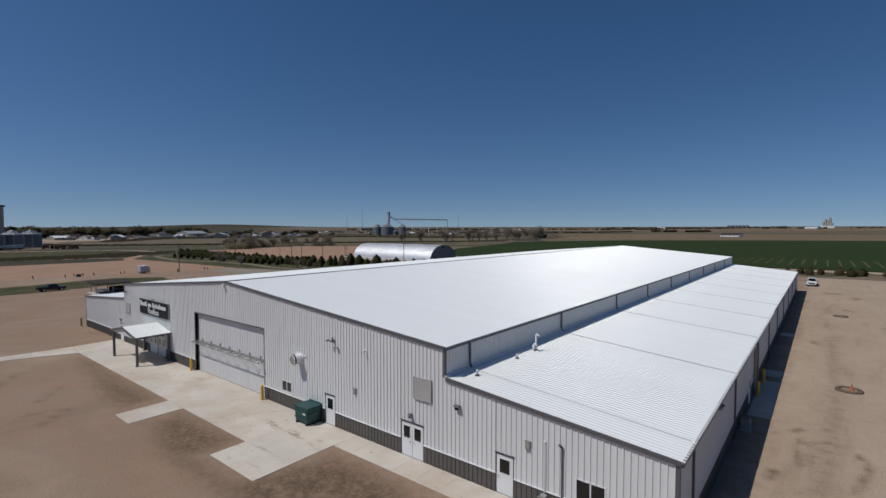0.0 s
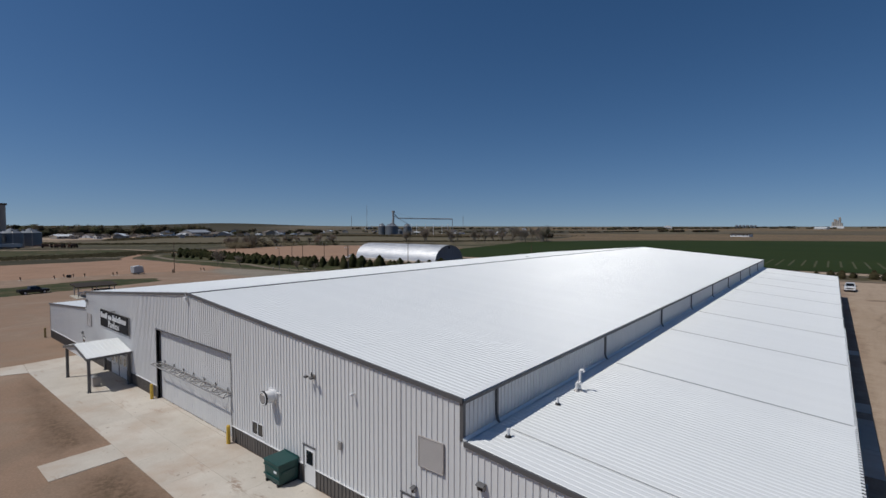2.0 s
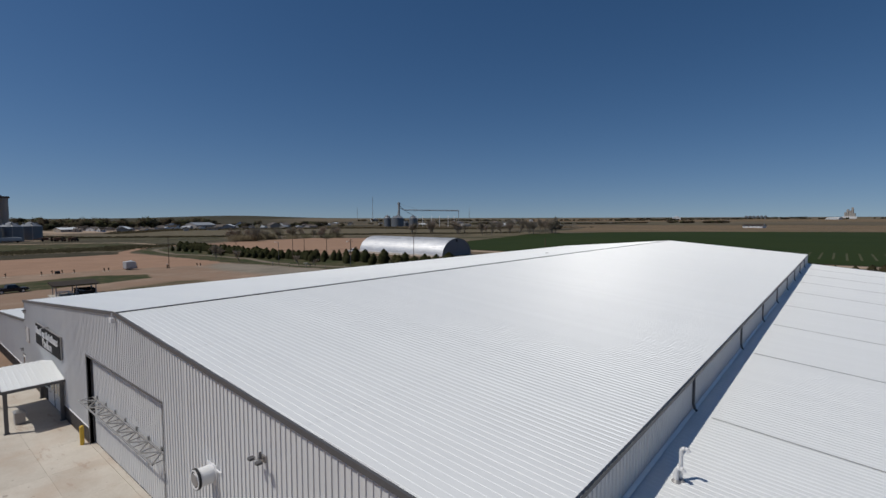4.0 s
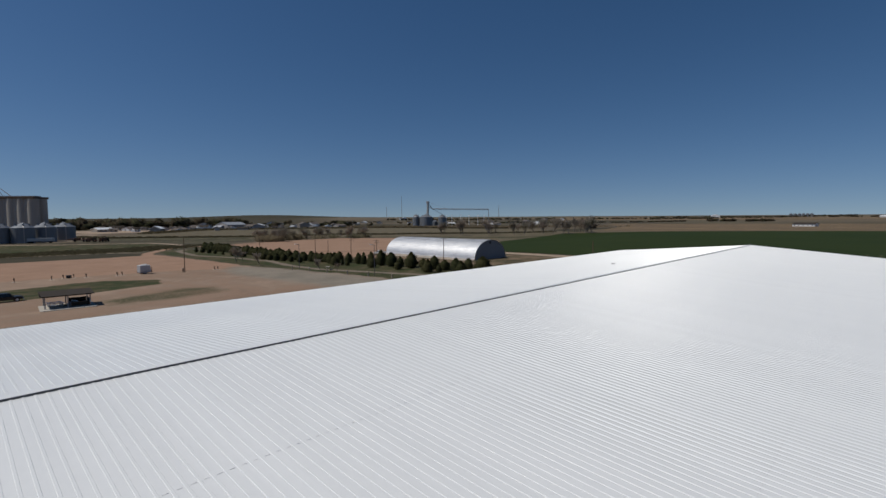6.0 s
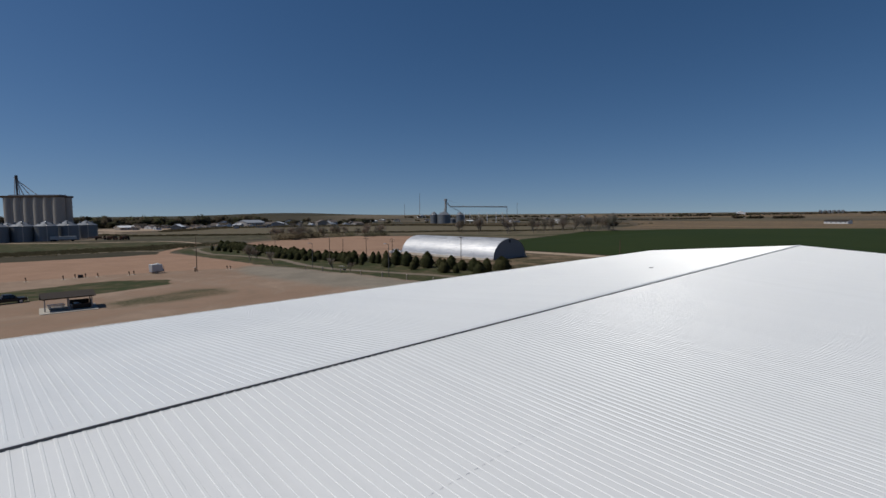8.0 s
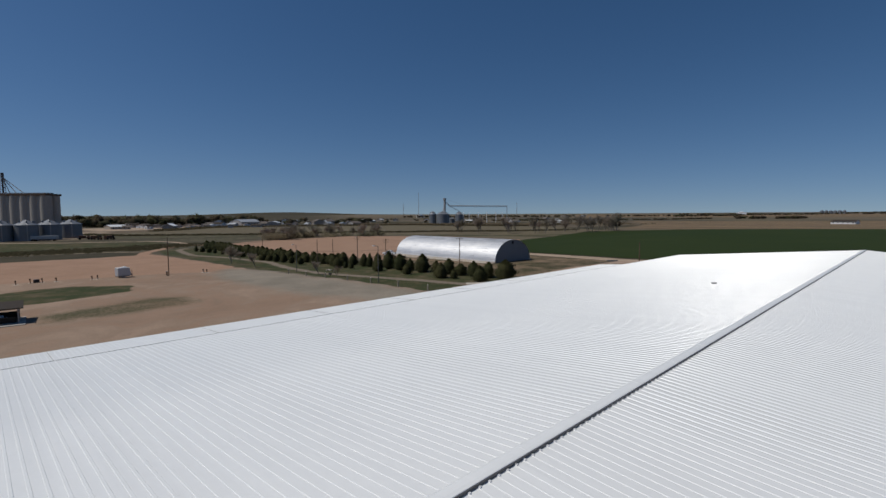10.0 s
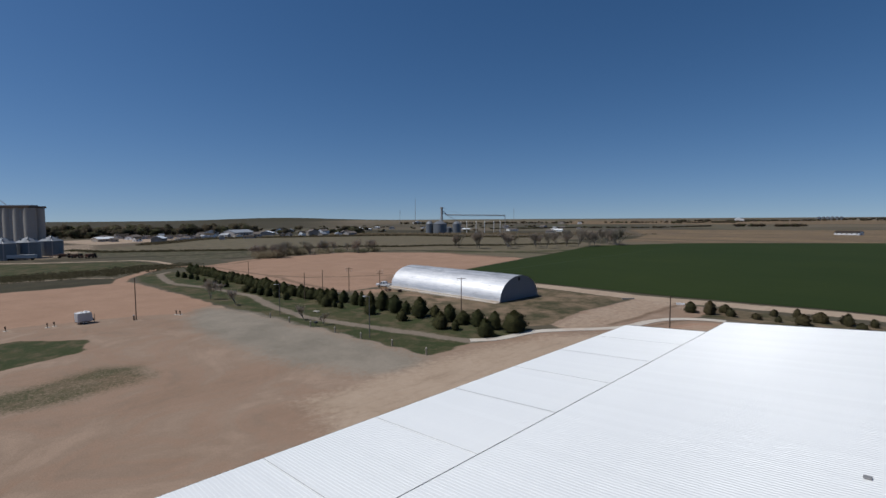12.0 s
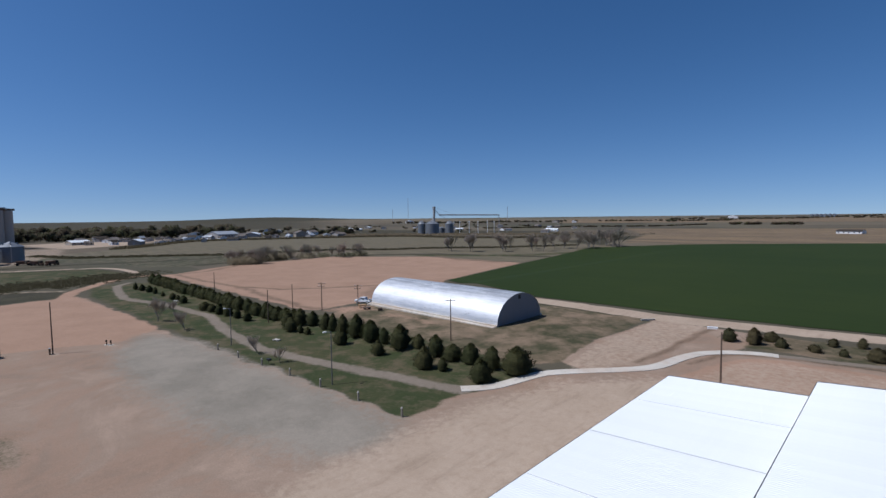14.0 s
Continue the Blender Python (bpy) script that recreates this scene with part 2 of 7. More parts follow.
def ground_mat():
    """Soil, gravel, grass and scrub, told apart by the region layers of the ground sheet."""
    m, n, l, b = nodes_of("ground_soil", 0.95, 0, 0.1)
    tc = n.new("ShaderNodeTexCoord").outputs["Object"]
    big = noise_node(n, l, 0.012, 5, 0.6, tc)
    mid = noise_node(n, l, 0.09, 5, 0.62, tc)
    small = noise_node(n, l, 0.9, 4, 0.65, tc)
    grit = noise_node(n, l, 7.0, 3, 0.7, tc)
    streaks = noise_node(n, l, 0.12, 4, 0.6, tc, (3.0, 0.25, 1))
    tuft = noise_node(n, l, 2.6, 3, 0.7, tc)

    def layers(name):
        a = n.new("ShaderNodeAttribute")
        a.attribute_name = name
        s = n.new("ShaderNodeSeparateColor")
        l.new(a.outputs["Color"], s.inputs[0])
        return [*s.outputs, a.outputs["Alpha"]]

    def edge(mask, rag, amount=0.5, width=0.16):
        sub = n.new("ShaderNodeMath")
        sub.operation = "MULTIPLY_ADD"
        l.new(rag, sub.inputs[0])
        sub.inputs[1].default_value, sub.inputs[2].default_value = amount, -amount / 2
        add = n.new("ShaderNodeMath")
        l.new(mask, add.inputs[0])
        l.new(sub.outputs[0], add.inputs[1])
        mr = n.new("ShaderNodeMapRange")
        mr.interpolation_type = "SMOOTHSTEP"
        l.new(add.outputs[0], mr.inputs["Value"])
        mr.inputs["From Min"].default_value, mr.inputs["From Max"].default_value = 0.5 - width, 0.5 + width
        return mr.outputs["Result"]

    def tone(fac, a, z, lo=0.32, hi=0.68):
        return ramp(n, l, fac, [(lo, a), (hi, z)])

    A, B, C = layers("region_a"), layers("region_b"), layers("region_c")
    prairie = mix(n, l, 0.5, tone(mid, (0.08, 0.067, 0.043), (0.15, 0.125, 0.086)), tone(big, (0.078, 0.072, 0.044), (0.145, 0.118, 0.081)))
    prairie = mix(n, l, 0.4, prairie, tone(small, (0.066, 0.057, 0.037), (0.15, 0.126, 0.088)))
    belt = noise_node(n, l, 0.0032, 4, 0.7, tc)
    prairie = mix(n, l, 0.55, prairie, ramp(n, l, belt, [(0.36, (0.042, 0.038, 0.028)), (0.45, (0.14, 0.115, 0.082)), (0.52, (0.07, 0.068, 0.04)), (0.58, (0.15, 0.116, 0.083)), (0.66, (0.055, 0.048, 0.034))]))
    plots = n.new("ShaderNodeTexVoronoi")
    plots.distance = "CHEBYCHEV"
    plots.inputs["Scale"].default_value = 0.0042
    plots.inputs["Randomness"].default_value = 0.85
    l.new(tc, plots.inputs["Vector"])
    sep = n.new("ShaderNodeSeparateColor")
    l.new(plots.outputs["Color"], sep.inputs[0])
    fields = ramp(n, l, sep.outputs[0], [(0.0, (0.036, 0.036, 0.028)), (0.2, (0.115, 0.092, 0.064)), (0.4, (0.06, 0.066, 0.038)), (0.56, (0.19, 0.152, 0.108)), (0.72, (0.085, 0.066, 0.048)), (0.86, (0.22, 0.178, 0.125)), (1.0, (0.05, 0.062, 0.03))])
    wide = n.new("ShaderNodeTexVoronoi")
    wide.distance = "CHEBYCHEV"
    wide.inputs["Scale"].default_value = 0.0015
    l.new(tc, wide.inputs["Vector"])
    sep2 = n.new("ShaderNodeSeparateColor")
    l.new(wide.outputs["Color"], sep2.inputs[0])
    tracts = ramp(n, l, sep2.outputs[1], [(0.0, (0.038, 0.04, 0.03)), (0.22, (0.19, 0.152, 0.105)), (0.4, (0.06, 0.062, 0.038)), (0.6, (0.13, 0.1, 0.07)), (0.8, (0.25, 0.2, 0.14)), (1.0, (0.05, 0.06, 0.032))])
    prairie = mix(n, l, 0.7, prairie, mix(n, l, 0.55, fields, tracts))
    dirt = mix(n, l, 0.25, tone(mid, (0.255, 0.175, 0.122), (0.345, 0.25, 0.185)), tone(streaks, (0.235, 0.165, 0.115), (0.35, 0.255, 0.19)))
    dirt = mix(n, l, 0.14, dirt, tone(small, (0.23, 0.16, 0.11), (0.36, 0.265, 0.2)))
    ruts = noise_node(n, l, 0.5, 4, 0.65, tc, (1.6, 0.22, 1))
    dirt = mix(n, l, ramp(n, l, ruts, [(0.56, (0, 0, 0)), (0.7, (0.14,) * 3)]), dirt, (0.165, 0.115, 0.08))
    blot = noise_node(n, l, 0.05, 5, 0.62, tc, None, 1.6)
    dirt = mix(n, l, 0.5, dirt, ramp(n, l, blot, [(0.34, (0.21, 0.152, 0.11)), (0.46, (0.27, 0.175, 0.12)), (0.54, (0.25, 0.185, 0.135)), (0.66, (0.35, 0.255, 0.187))]))
    pink = mix(n, l, 0.22, tone(mid, (0.29, 0.183, 0.124), (0.36, 0.232, 0.16)), tone(small, (0.275, 0.173, 0.117), (0.375, 0.247, 0.171)))
    gravel = mix(n, l, 0.25, tone(mid, (0.205, 0.18, 0.142), (0.285, 0.245, 0.195), 0.38, 0.62), tone(small, (0.19, 0.168, 0.132), (0.29, 0.25, 0.2)))
    lawn = mix(n, l, 0.5, tone(mid, (0.034, 0.048, 0.019), (0.125, 0.094, 0.054), 0.43, 0.62), tone(tuft, (0.034, 0.046, 0.018), (0.10, 0.084, 0.046)))
    patch = noise_node(n, l, 0.22, 5, 0.68, tc)
    lawn = mix(n, l, 0.5, lawn, tone(patch, (0.034, 0.049, 0.017), (0.145, 0.11, 0.07), 0.47, 0.62))
    trail = mix(n, l, 0.4, tone(mid, (0.175, 0.14, 0.107), (0.24, 0.195, 0.152)), tone(small, (0.165, 0.135, 0.1), (0.24, 0.2, 0.155)))
    # dark brush tone, which also dulls the far ridge in place of haze
    scrub_and_haze = mix(n, l, 0.5, tone(small, (0.034, 0.032, 0.02), (0.078, 0.067, 0.044)), tone(mid, (0.036, 0.035, 0.021), (0.08, 0.068, 0.042)))
    bands = noise_node(n, l, 0.034, 5, 0.7, tc, (0.09, 1, 1))
    brown = mix(n, l, 0.5, tone(big, (0.125, 0.09, 0.06), (0.215, 0.15, 0.10)), tone(mid, (0.12, 0.088, 0.058), (0.205, 0.148, 0.10)))
    brown = mix(n, l, 0.78, brown, ramp(n, l, bands, [(0.34, (0.085, 0.066, 0.046)), (0.44, (0.2, 0.145, 0.09)), (0.5, (0.105, 0.082, 0.056)), (0.57, (0.27, 0.19, 0.105)), (0.64, (0.12, 0.09, 0.06))]))
    pale = mix(n, l, 0.3, tone(mid, (0.345, 0.258, 0.185), (0.43, 0.332, 0.248)), tone(small, (0.33, 0.247, 0.176), (0.445, 0.352, 0.265)))
    pale = mix(n, l, ramp(n, l, ruts, [(0.52, (0, 0, 0)), (0.7, (0.3,) * 3)]), pale, (0.2, 0.145, 0.1))
    dry = mix(n, l, 0.35, tone(mid, (0.06, 0.058, 0.03), (0.22, 0.158, 0.105), 0.42, 0.58), tone(patch, (0.06, 0.056, 0.03), (0.22, 0.16, 0.108), 0.44, 0.58))
    damp = mix(n, l, 0.5, tone(small, (0.10, 0.068, 0.045), (0.225, 0.152, 0.105), 0.4, 0.6), tone(tuft, (0.095, 0.068, 0.044), (0.21, 0.145, 0.10), 0.4, 0.6))
    blade = noise_node(n, l, 0.11, 4, 0.65, tc, (0.35, 1.3, 1))
    straw = mix(n, l, 0.5, tone(blade, (0.09, 0.077, 0.05), (0.185, 0.156, 0.104)), tone(small, (0.1, 0.085, 0.055), (0.17, 0.145, 0.097)))
    ditch = mix(n, l, 0.5, tone(small, (0.05, 0.05, 0.029), (0.096, 0.086, 0.054)), tone(mid, (0.056, 0.056, 0.031), (0.118, 0.102, 0.066)))
    ditch = mix(n, l, 0.5, ditch, tone(patch, (0.045, 0.052, 0.028), (0.165, 0.138, 0.095), 0.43, 0.58))
    c = prairie
    for mask, col, rag in ((C[3], straw, small), (B[3], ditch, small), (B[1], scrub_and_haze, small), (B[2], brown, small), (C[1], dry, small), (A[0], dirt, small), (A[1], pink, small), (A[2], gravel, small),
                           (B[0], lawn, tuft), (A[3], trail, small), (C[0], pale, small), (C[2], damp, small)):
        c = mix(n, l, edge(mask, rag, 0.9, 0.32) if col in (gravel, damp) else edge(mask, rag), c, col)
    c = mix(n, l, 0.35, c, tone(grit, (0.5,) * 3, (1.1,) * 3), "MULTIPLY")
    l.new(c, b.inputs["Base Color"])
    bump(n, l, b, grit, 0.25, 0.03)
    return m


def crop_mat():
    m, n, l, b = nodes_of("green_crop", 0.9, 0, 0.1)
    tc = n.new("ShaderNodeTexCoord").outputs["Object"]
    rows = noise_node(n, l, 0.5, 3, 0.6, tc, (0.05, 1.6, 1))
    big = noise_node(n, l, 0.012, 4, 0.6, tc)
    c = mix(n, l, 0.5, ramp(n, l, rows, [(0.3, (0.0182, 0.031, 0.0072)), (0.7, (0.031, 0.044, 0.0102))]),
            ramp(n, l, big, [(0.35, (0.018, 0.0315, 0.0074)), (0.62, (0.0295, 0.042, 0.0098)), (0.75, (0.041, 0.051, 0.0128))]))
    l.new(c, b.inputs["Base Color"])
    return m


soil, crop = ground_mat(), crop_mat()


# ---- mesh helpers ----
def puffy(me, centre):
    """Turns the normals of leaf clumps outwards from the middle of their crown, for the soft shade of foliage."""
    me.polygons.foreach_set("use_smooth", [True] * len(me.polygons))
    out = []
    for p in me.polygons:
        c = p.center
        m = centre(c)
        d = (c - m).normalized()
        if p.normal.dot(d) < 0:
            p.flip()
        out += [tuple(d)] * p.loop_total
    me.normals_split_custom_set(out)
    return me


class Shape:
    """Gathers corners and faces of one mesh."""

    def __init__(self):
        self.v, self.f = [], []

    def quad(self, *pts):
        i = len(self.v)
        self.v += [tuple(p) for p in pts]
        self.f.append(tuple(range(i, i + len(pts))))
        return self

    def box(self, x0, x1, y0, y1, z0, z1, top=None):
        """A box; top = (x0, x1, y0, y1) of its upper face where it tapers."""
        a, b, c, d = top or (x0, x1, y0, y1)
        i = len(self.v)
        self.v += [(x0, y0, z0), (x1, y0, z0), (x1, y1, z0), (x0, y1, z0), (a, c, z1), (b, c, z1), (b, d, z1), (a, d, z1)]
        self.f += [tuple(i + k for k in q) for q in ((0, 3, 2, 1), (4, 5, 6, 7), (0, 1, 5, 4), (1, 2, 6, 5), (2, 3, 7, 6), (3, 0, 4, 7))]
        return self

    def tube(self, p, q, r, r2=None, seg=8, caps=True):
        p, q = Vector(p), Vector(q)
        r2 = r if r2 is None else r2
        d = (q - p).normalized()
        s = d.orthogonal().normalized()
        u = d.cross(s)
        i = len(self.v)
        for c, k in ((p, r), (q, r2)):
            for j in range(seg):
                a = 2 * math.pi * j / seg
                self.v.append(tuple(c + s * (k * math.cos(a)) + u * (k * math.sin(a))))
        for j in range(seg):
            n = (j + 1) % seg
            self.f.append((i + j, i + n, i + seg + n, i + seg + j))
        if caps:
            self.f.append(tuple(i + j for j in reversed(range(seg))))
            self.f.append(tuple(i + seg + j for j in range(seg)))
        return self

    def sweep(self, outline, a, b):
        """An outline of (u, w) pairs set up at two stations: a(u, w) and b(u, w) give the corners."""
        i, n = len(self.v), len(outline)
        self.v += [tuple(a(*p)) for p in outline] + [tuple(b(*p)) for p in outline]
        for j in range(n - 1):
            self.f.append((i + j, i + j + 1, i + n + j + 1, i + n + j))
        return self

    def prism(self, outline, y0, y1):
        """A closed outline of (x, z) pairs from y0 to y1."""
        i, n = len(self.v), len(outline)
        self.v += [(x, y0, z) for x, z in outline] + [(x, y1, z) for x, z in outline]
        for j in range(n):
            k = (j + 1) % n
            self.f.append((i + j, i + k, i + n + k, i + n + j))
        self.f += [tuple(i + j for j in reversed(range(n))), tuple(i + n + j for j in range(n))]
        return self

    def mesh(self, name, mat, smooth=False):
        me = bpy.data.meshes.new(name)
        me.from_pydata(self.v, [], self.f)
        me.materials.append(mat)
        b = bmesh.new()
        b.from_mesh(me)
        bmesh.ops.recalc_face_normals(b, faces=b.faces)
        b.to_mesh(me)
        b.free()
        if smooth:
            me.polygons.foreach_set("use_smooth", [True] * len(me.polygons))
        return me


def part(name, shape, mat, parent=None, label="", smooth=False):
    """Links a shape as one mesh object, under a thing or under a part."""
    me = shape if isinstance(shape, bpy.types.Mesh) else shape.mesh(name, mat, smooth)
    ob = new(name, me)
    if parent is not None:
        ob.parent = parent
    return tagged(ob, label)


def thing(name, label, category, m=None, group="", kind=""):
    ob = new(name)
    if m is not None:
        ob.matrix_basis = m
    return tagged(ob, label, category, group, kind)


def rounded(me, width=0.03, segments=2):
    b = bmesh.new()
    b.from_mesh(me)
    bmesh.ops.bevel(b, geom=b.edges[:], offset=width, segments=segments, affect="EDGES", profile=0.5)
    b.to_mesh(me)
    b.free()
    return me


# ---- the lie of the land ----
def S(u):
    u = np.clip(u, 0, 1)
    return u * u * (3 - 2 * u)


def ridge(x, y):
    """Where a low ridge rises behind the town, from 0 to 1."""
    az = np.degrees(np.arctan2(y - 40, x + 40))
    return np.exp(-((az - 154) / 7.5) ** 2) * S((np.hypot(x + 40, y - 40) - 2400) / 1700)


def lie(x, y):
    """Height of the ground."""
    w = -1.2 * S((-66 - x) / 28) - 1.3 * S((-100 - x) / 85)
    w = w * (1 - 0.7 * S((y - 100) / 30) * S((x + 175) / 20 + 0.5))
    r = np.hypot(x + 40, y - 40)
    hill = 23 * ridge(x, y)
    return w * (1 - S((r - 250) / 300)) + 22 * S((r - 700) / 3600) + hill


def z_at(x, y):
    return float(lie(np.float64(x), np.float64(y)))


def inside(px, py, poly, soft):
    """How far points lie inside a polygon: 0 outside, 1 inside, with a soft rim."""
    ins = np.zeros(px.shape, bool)
    dist = np.full(px.shape, 1e9)
    for (x0, y0), (x1, y1) in zip(poly, poly[1:] + poly[:1]):
        ins ^= ((y0 > py) != (y1 > py)) & (px < (x1 - x0) * (py - y0) / (y1 - y0 + 1e-12) + x0)
        t = np.clip(((px - x0) * (x1 - x0) + (py - y0) * (y1 - y0)) / ((x1 - x0) ** 2 + (y1 - y0) ** 2), 0, 1)
        dist = np.minimum(dist, np.hypot(px - x0 - t * (x1 - x0), py - y0 - t * (y1 - y0)))
    return np.clip(0.5 + np.where(ins, dist, -dist) / (2 * soft), 0, 1)


def along(px, py, line, width, soft):
    """The same for a strip along a line."""
    dist = np.full(px.shape, 1e9)
    for (x0, y0), (x1, y1) in zip(line, line[1:]):
        t = np.clip(((px - x0) * (x1 - x0) + (py - y0) * (y1 - y0)) / ((x1 - x0) ** 2 + (y1 - y0) ** 2), 0, 1)
        dist = np.minimum(dist, np.hypot(px - x0 - t * (x1 - x0), py - y0 - t * (y1 - y0)))
    return np.clip(0.5 + (width / 2 - dist) / (2 * soft), 0, 1)


def spread(lo, hi, step, reach, down, up):
    """Grid lines that lie close between lo and hi and ever wider beyond, by the factors down and up."""
    a = list(np.arange(lo, hi + 0.01, step))
    s = step
    while a[-1] < reach:
        s *= up
        a.append(a[-1] + s)
    s = step
    while a[0] > -reach:
        s *= down
        a.insert(0, a[0] - s)
    return np.array(a)


def sheet(name, gx, gy, lift, mat, keep=None):
    """A ground sheet on the grid; keep picks its cells."""
    X, Y = np.meshgrid(gx, gy)
    Z = lie(X, Y) + lift
    n = len(gx)
    v = np.stack([X, Y, Z], -1).reshape(-1, 3)
    i, j = np.meshgrid(np.arange(len(gy) - 1), np.arange(n - 1), indexing="ij")
    q = np.stack([i * n + j, i * n + j + 1, (i + 1) * n + j + 1, (i + 1) * n + j], -1).reshape(-1, 4)
    if keep is not None:
        k = keep(*(v[q].mean(1)[:, :2].T))
        q = q[k]
        used, inv = np.unique(q, return_inverse=True)
        v, q = v[used], inv.reshape(-1, 4)
    me = bpy.data.meshes.new(name)
    me.vertices.add(len(v))
    me.vertices.foreach_set("co", v.ravel())
    me.loops.add(q.size)
    me.loops.foreach_set("vertex_index", q.ravel().astype(np.int32))
    me.polygons.add(len(q))
    me.polygons.foreach_set("loop_start", np.arange(0, q.size, 4, dtype=np.int32))
    me.update(calc_edges=True)
    me.polygons.foreach_set("use_smooth", [True] * len(q))
    me.materials.append(mat)
    return new(name, me), v


GX, GY = spread(-215, 35, 1.0, 4700, 1.018, 1.06), spread(-30, 185, 1.0, 4700, 1.06, 1.018)
GX = np.unique(np.concatenate([GX, np.arange(13.0, 25.0, 0.4)]))
GY = np.unique(np.concatenate([GY, np.arange(8.0, 30.0, 0.4)]))
ground, gv = sheet("ground", GX, GY, 0.0, soil)
tagged(ground, "bare tan dirt lots, dry prairie and grass reaching a flat horizon", "ground", kind="structure")
px, py = gv[:, 0], gv[:, 1]


def wander(x, y, seed, size):
    """A slow random shift, for edges that are never quite straight."""
    r_ = random.Random(seed)
    out = 0
    for k in range(7):
        w, a, p = r_.uniform(0.5, 1.6) / size, r_.uniform(0, 6.28), r_.uniform(0, 6.28)
        out = out + np.sin((x * math.cos(a) + y * math.sin(a)) * w * 6.28 + p)
    return out / 7


near = 1 - S((np.hypot(px + 20, py) - 45) / 20)      # the yard by the front wall keeps its straight edges
sx = (1 - near) * (2.6 * wander(px, py, 1, 14) + 1.6 * wander(px, py, 2, 5))
sy = (1 - near) * (2.6 * wander(px, py, 3, 14) + 1.6 * wander(px, py, 4, 5))
ox, oy = px + 0.25 * sx, py + 0.25 * sy
px, py = px + 0.55 * sx, py + 0.55 * sy
far = np.maximum(1.0, np.hypot(px + 40, py - 60) * 0.012)
layer = {}
# two brushy ditch lines across the grassland
STRIP_FAR = [(-567, 147), (-588, 172), (-639, 212), (-675, 248), (-669, 286), (-645, 335), (-621, 388), (-595, 444), (-553, 491), (-468, 495), (-395, 518), (-377, 566), (-410, 662)]
STRIP_NEAR = [(-519, 85), (-478, 103), (-456, 141), (-422, 190), (-406, 243), (-395, 275), (-364, 300), (-346, 336), (-302, 376), (-285, 403), (-262, 440)]
layer["straw"] = np.maximum(inside(px, py, STRIP_FAR[:11] + [(-330, 520), (-262, 470)] + STRIP_NEAR[::-1], 8.0) * 0.8,
                            inside(px, py, [(-404, 236), (-372, 270), (-300, 372), (-262, 430), (-240, 420), (-214, 290), (-292, 284), (-348, 238)], 5.0) * 0.75)
layer["ditch"] = np.maximum(inside(px, py, [(-519, 82), (-456, 150), (-424, 192), (-372, 176), (-356, 140), (-372, 120), (-430, 108), (-470, 60)], 8.0) * 0.85,
                            along(px, py, STRIP_NEAR[:4], 26, 8.0) * 0.8)
layer["lot"] = np.maximum(inside(px, py, [(-265, 60), (-268, 76), (-94, 84.8), (-93, 97), (-89, 108), (-87, 113), (-82, 117), (-74, 126), (-72, 140), (-64, 147), (-30, 148), (8, 150), (60, 149), (330, 142), (330, -400), (-268, -400), (-267, 14)], far),
                          inside(ox, oy, [(-89, 120), (-91, 139), (-89, 166), (-67, 163), (-66, 150), (-72, 126), (-80, 116)], 1.2))
layer["pink"] = np.maximum.reduce([
    inside(px, py, [(-267, 14), (-265, 52), (-269, 75), (-186, 81), (-176, 70), (-181, 57), (-186, 40), (-190, -10), (-268, -80)], far),
    along(ox, oy, [(-260, 68), (-284, 76), (-305, 88), (-320, 100), (-327, 112), (-316, 124)], 5.0, 1.8),
    inside(px, py, [(-318, 118), (-170, 119), (-166, 158), (-195, 200), (-214, 286), (-292, 280), (-345, 235), (-342, 160)], far),
    inside(px, py, [(-150, 122), (-128, 122), (-124, 130), (-150, 131)], 4.0) * 0.5,
    inside(px, py, [(-172, 118), (-158, 118), (-150, 130), (-164, 134)], 4.0) * 0.6,
    inside(px, py, [(-70, 126), (-66, 140), (-60, 144.5), (-30, 145.5), (8, 147), (8, 112), (-70, 112)], 1.5)])
layer["gravel"] = inside(px, py, [(-180, 75), (-170, 82), (-94, 84), (-86, 80), (-90, 72), (-106, 65), (-138, 63), (-166, 66)], 6.0)
layer["lawn"] = np.maximum.reduce([
    inside(px, py, [(-92.5, 84.8), (-165, 83), (-200, 81), (-268, 78.5), (-292, 83), (-300, 95), (-290, 112), (-160, 116), (-92, 114), (-89.5, 112), (-93, 97)], far * 1.6),
    inside(px, py, [(-160, 5), (-165, 20), (-167.5, 33), (-157, 44), (-146, 43), (-142, 36), (-138, 27), (-134, 0), (-134, -20), (-160, -30)], 1.0),
    inside(px, py, [(-122, 20), (-128, 32), (-133, 43), (-128, 49), (-117, 51), (-111, 45), (-109, 36), (-110, 22)], 5.5) * 0.56,
    inside(ox, oy, [(-321, 56), (-320, 75), (-331, 94), (-336, 107), (-353, 108), (-384, 102), (-393, 84), (-402, 60), (-430, 15), (-430, -60), (-332, -60), (-321, 16)], far * 0.8) * 0.62,
    along(px, py, [(-300, 285), (-278, 300), (-241, 335), (-223, 375), (-236, 425)], 16, 3.0) * 0.6,
    inside(px, py, [(-64, 149.5), (-58, 151), (-30, 152), (60, 152), (400, 148), (400, 166), (60, 168), (-68, 164)], 1.2) * 0.34])
layer["dry"] = np.maximum(inside(px, py, [(-162, 114), (-94, 114), (-88, 121), (-91, 138), (-91, 165), (-122, 165), (-165, 152)], 1.5), inside(px, py, [(-66, 149.5), (-58, 151), (-30, 152), (60, 152), (400, 148), (400, 166), (60, 168), (-70, 164)], 1.2) * 0.9)
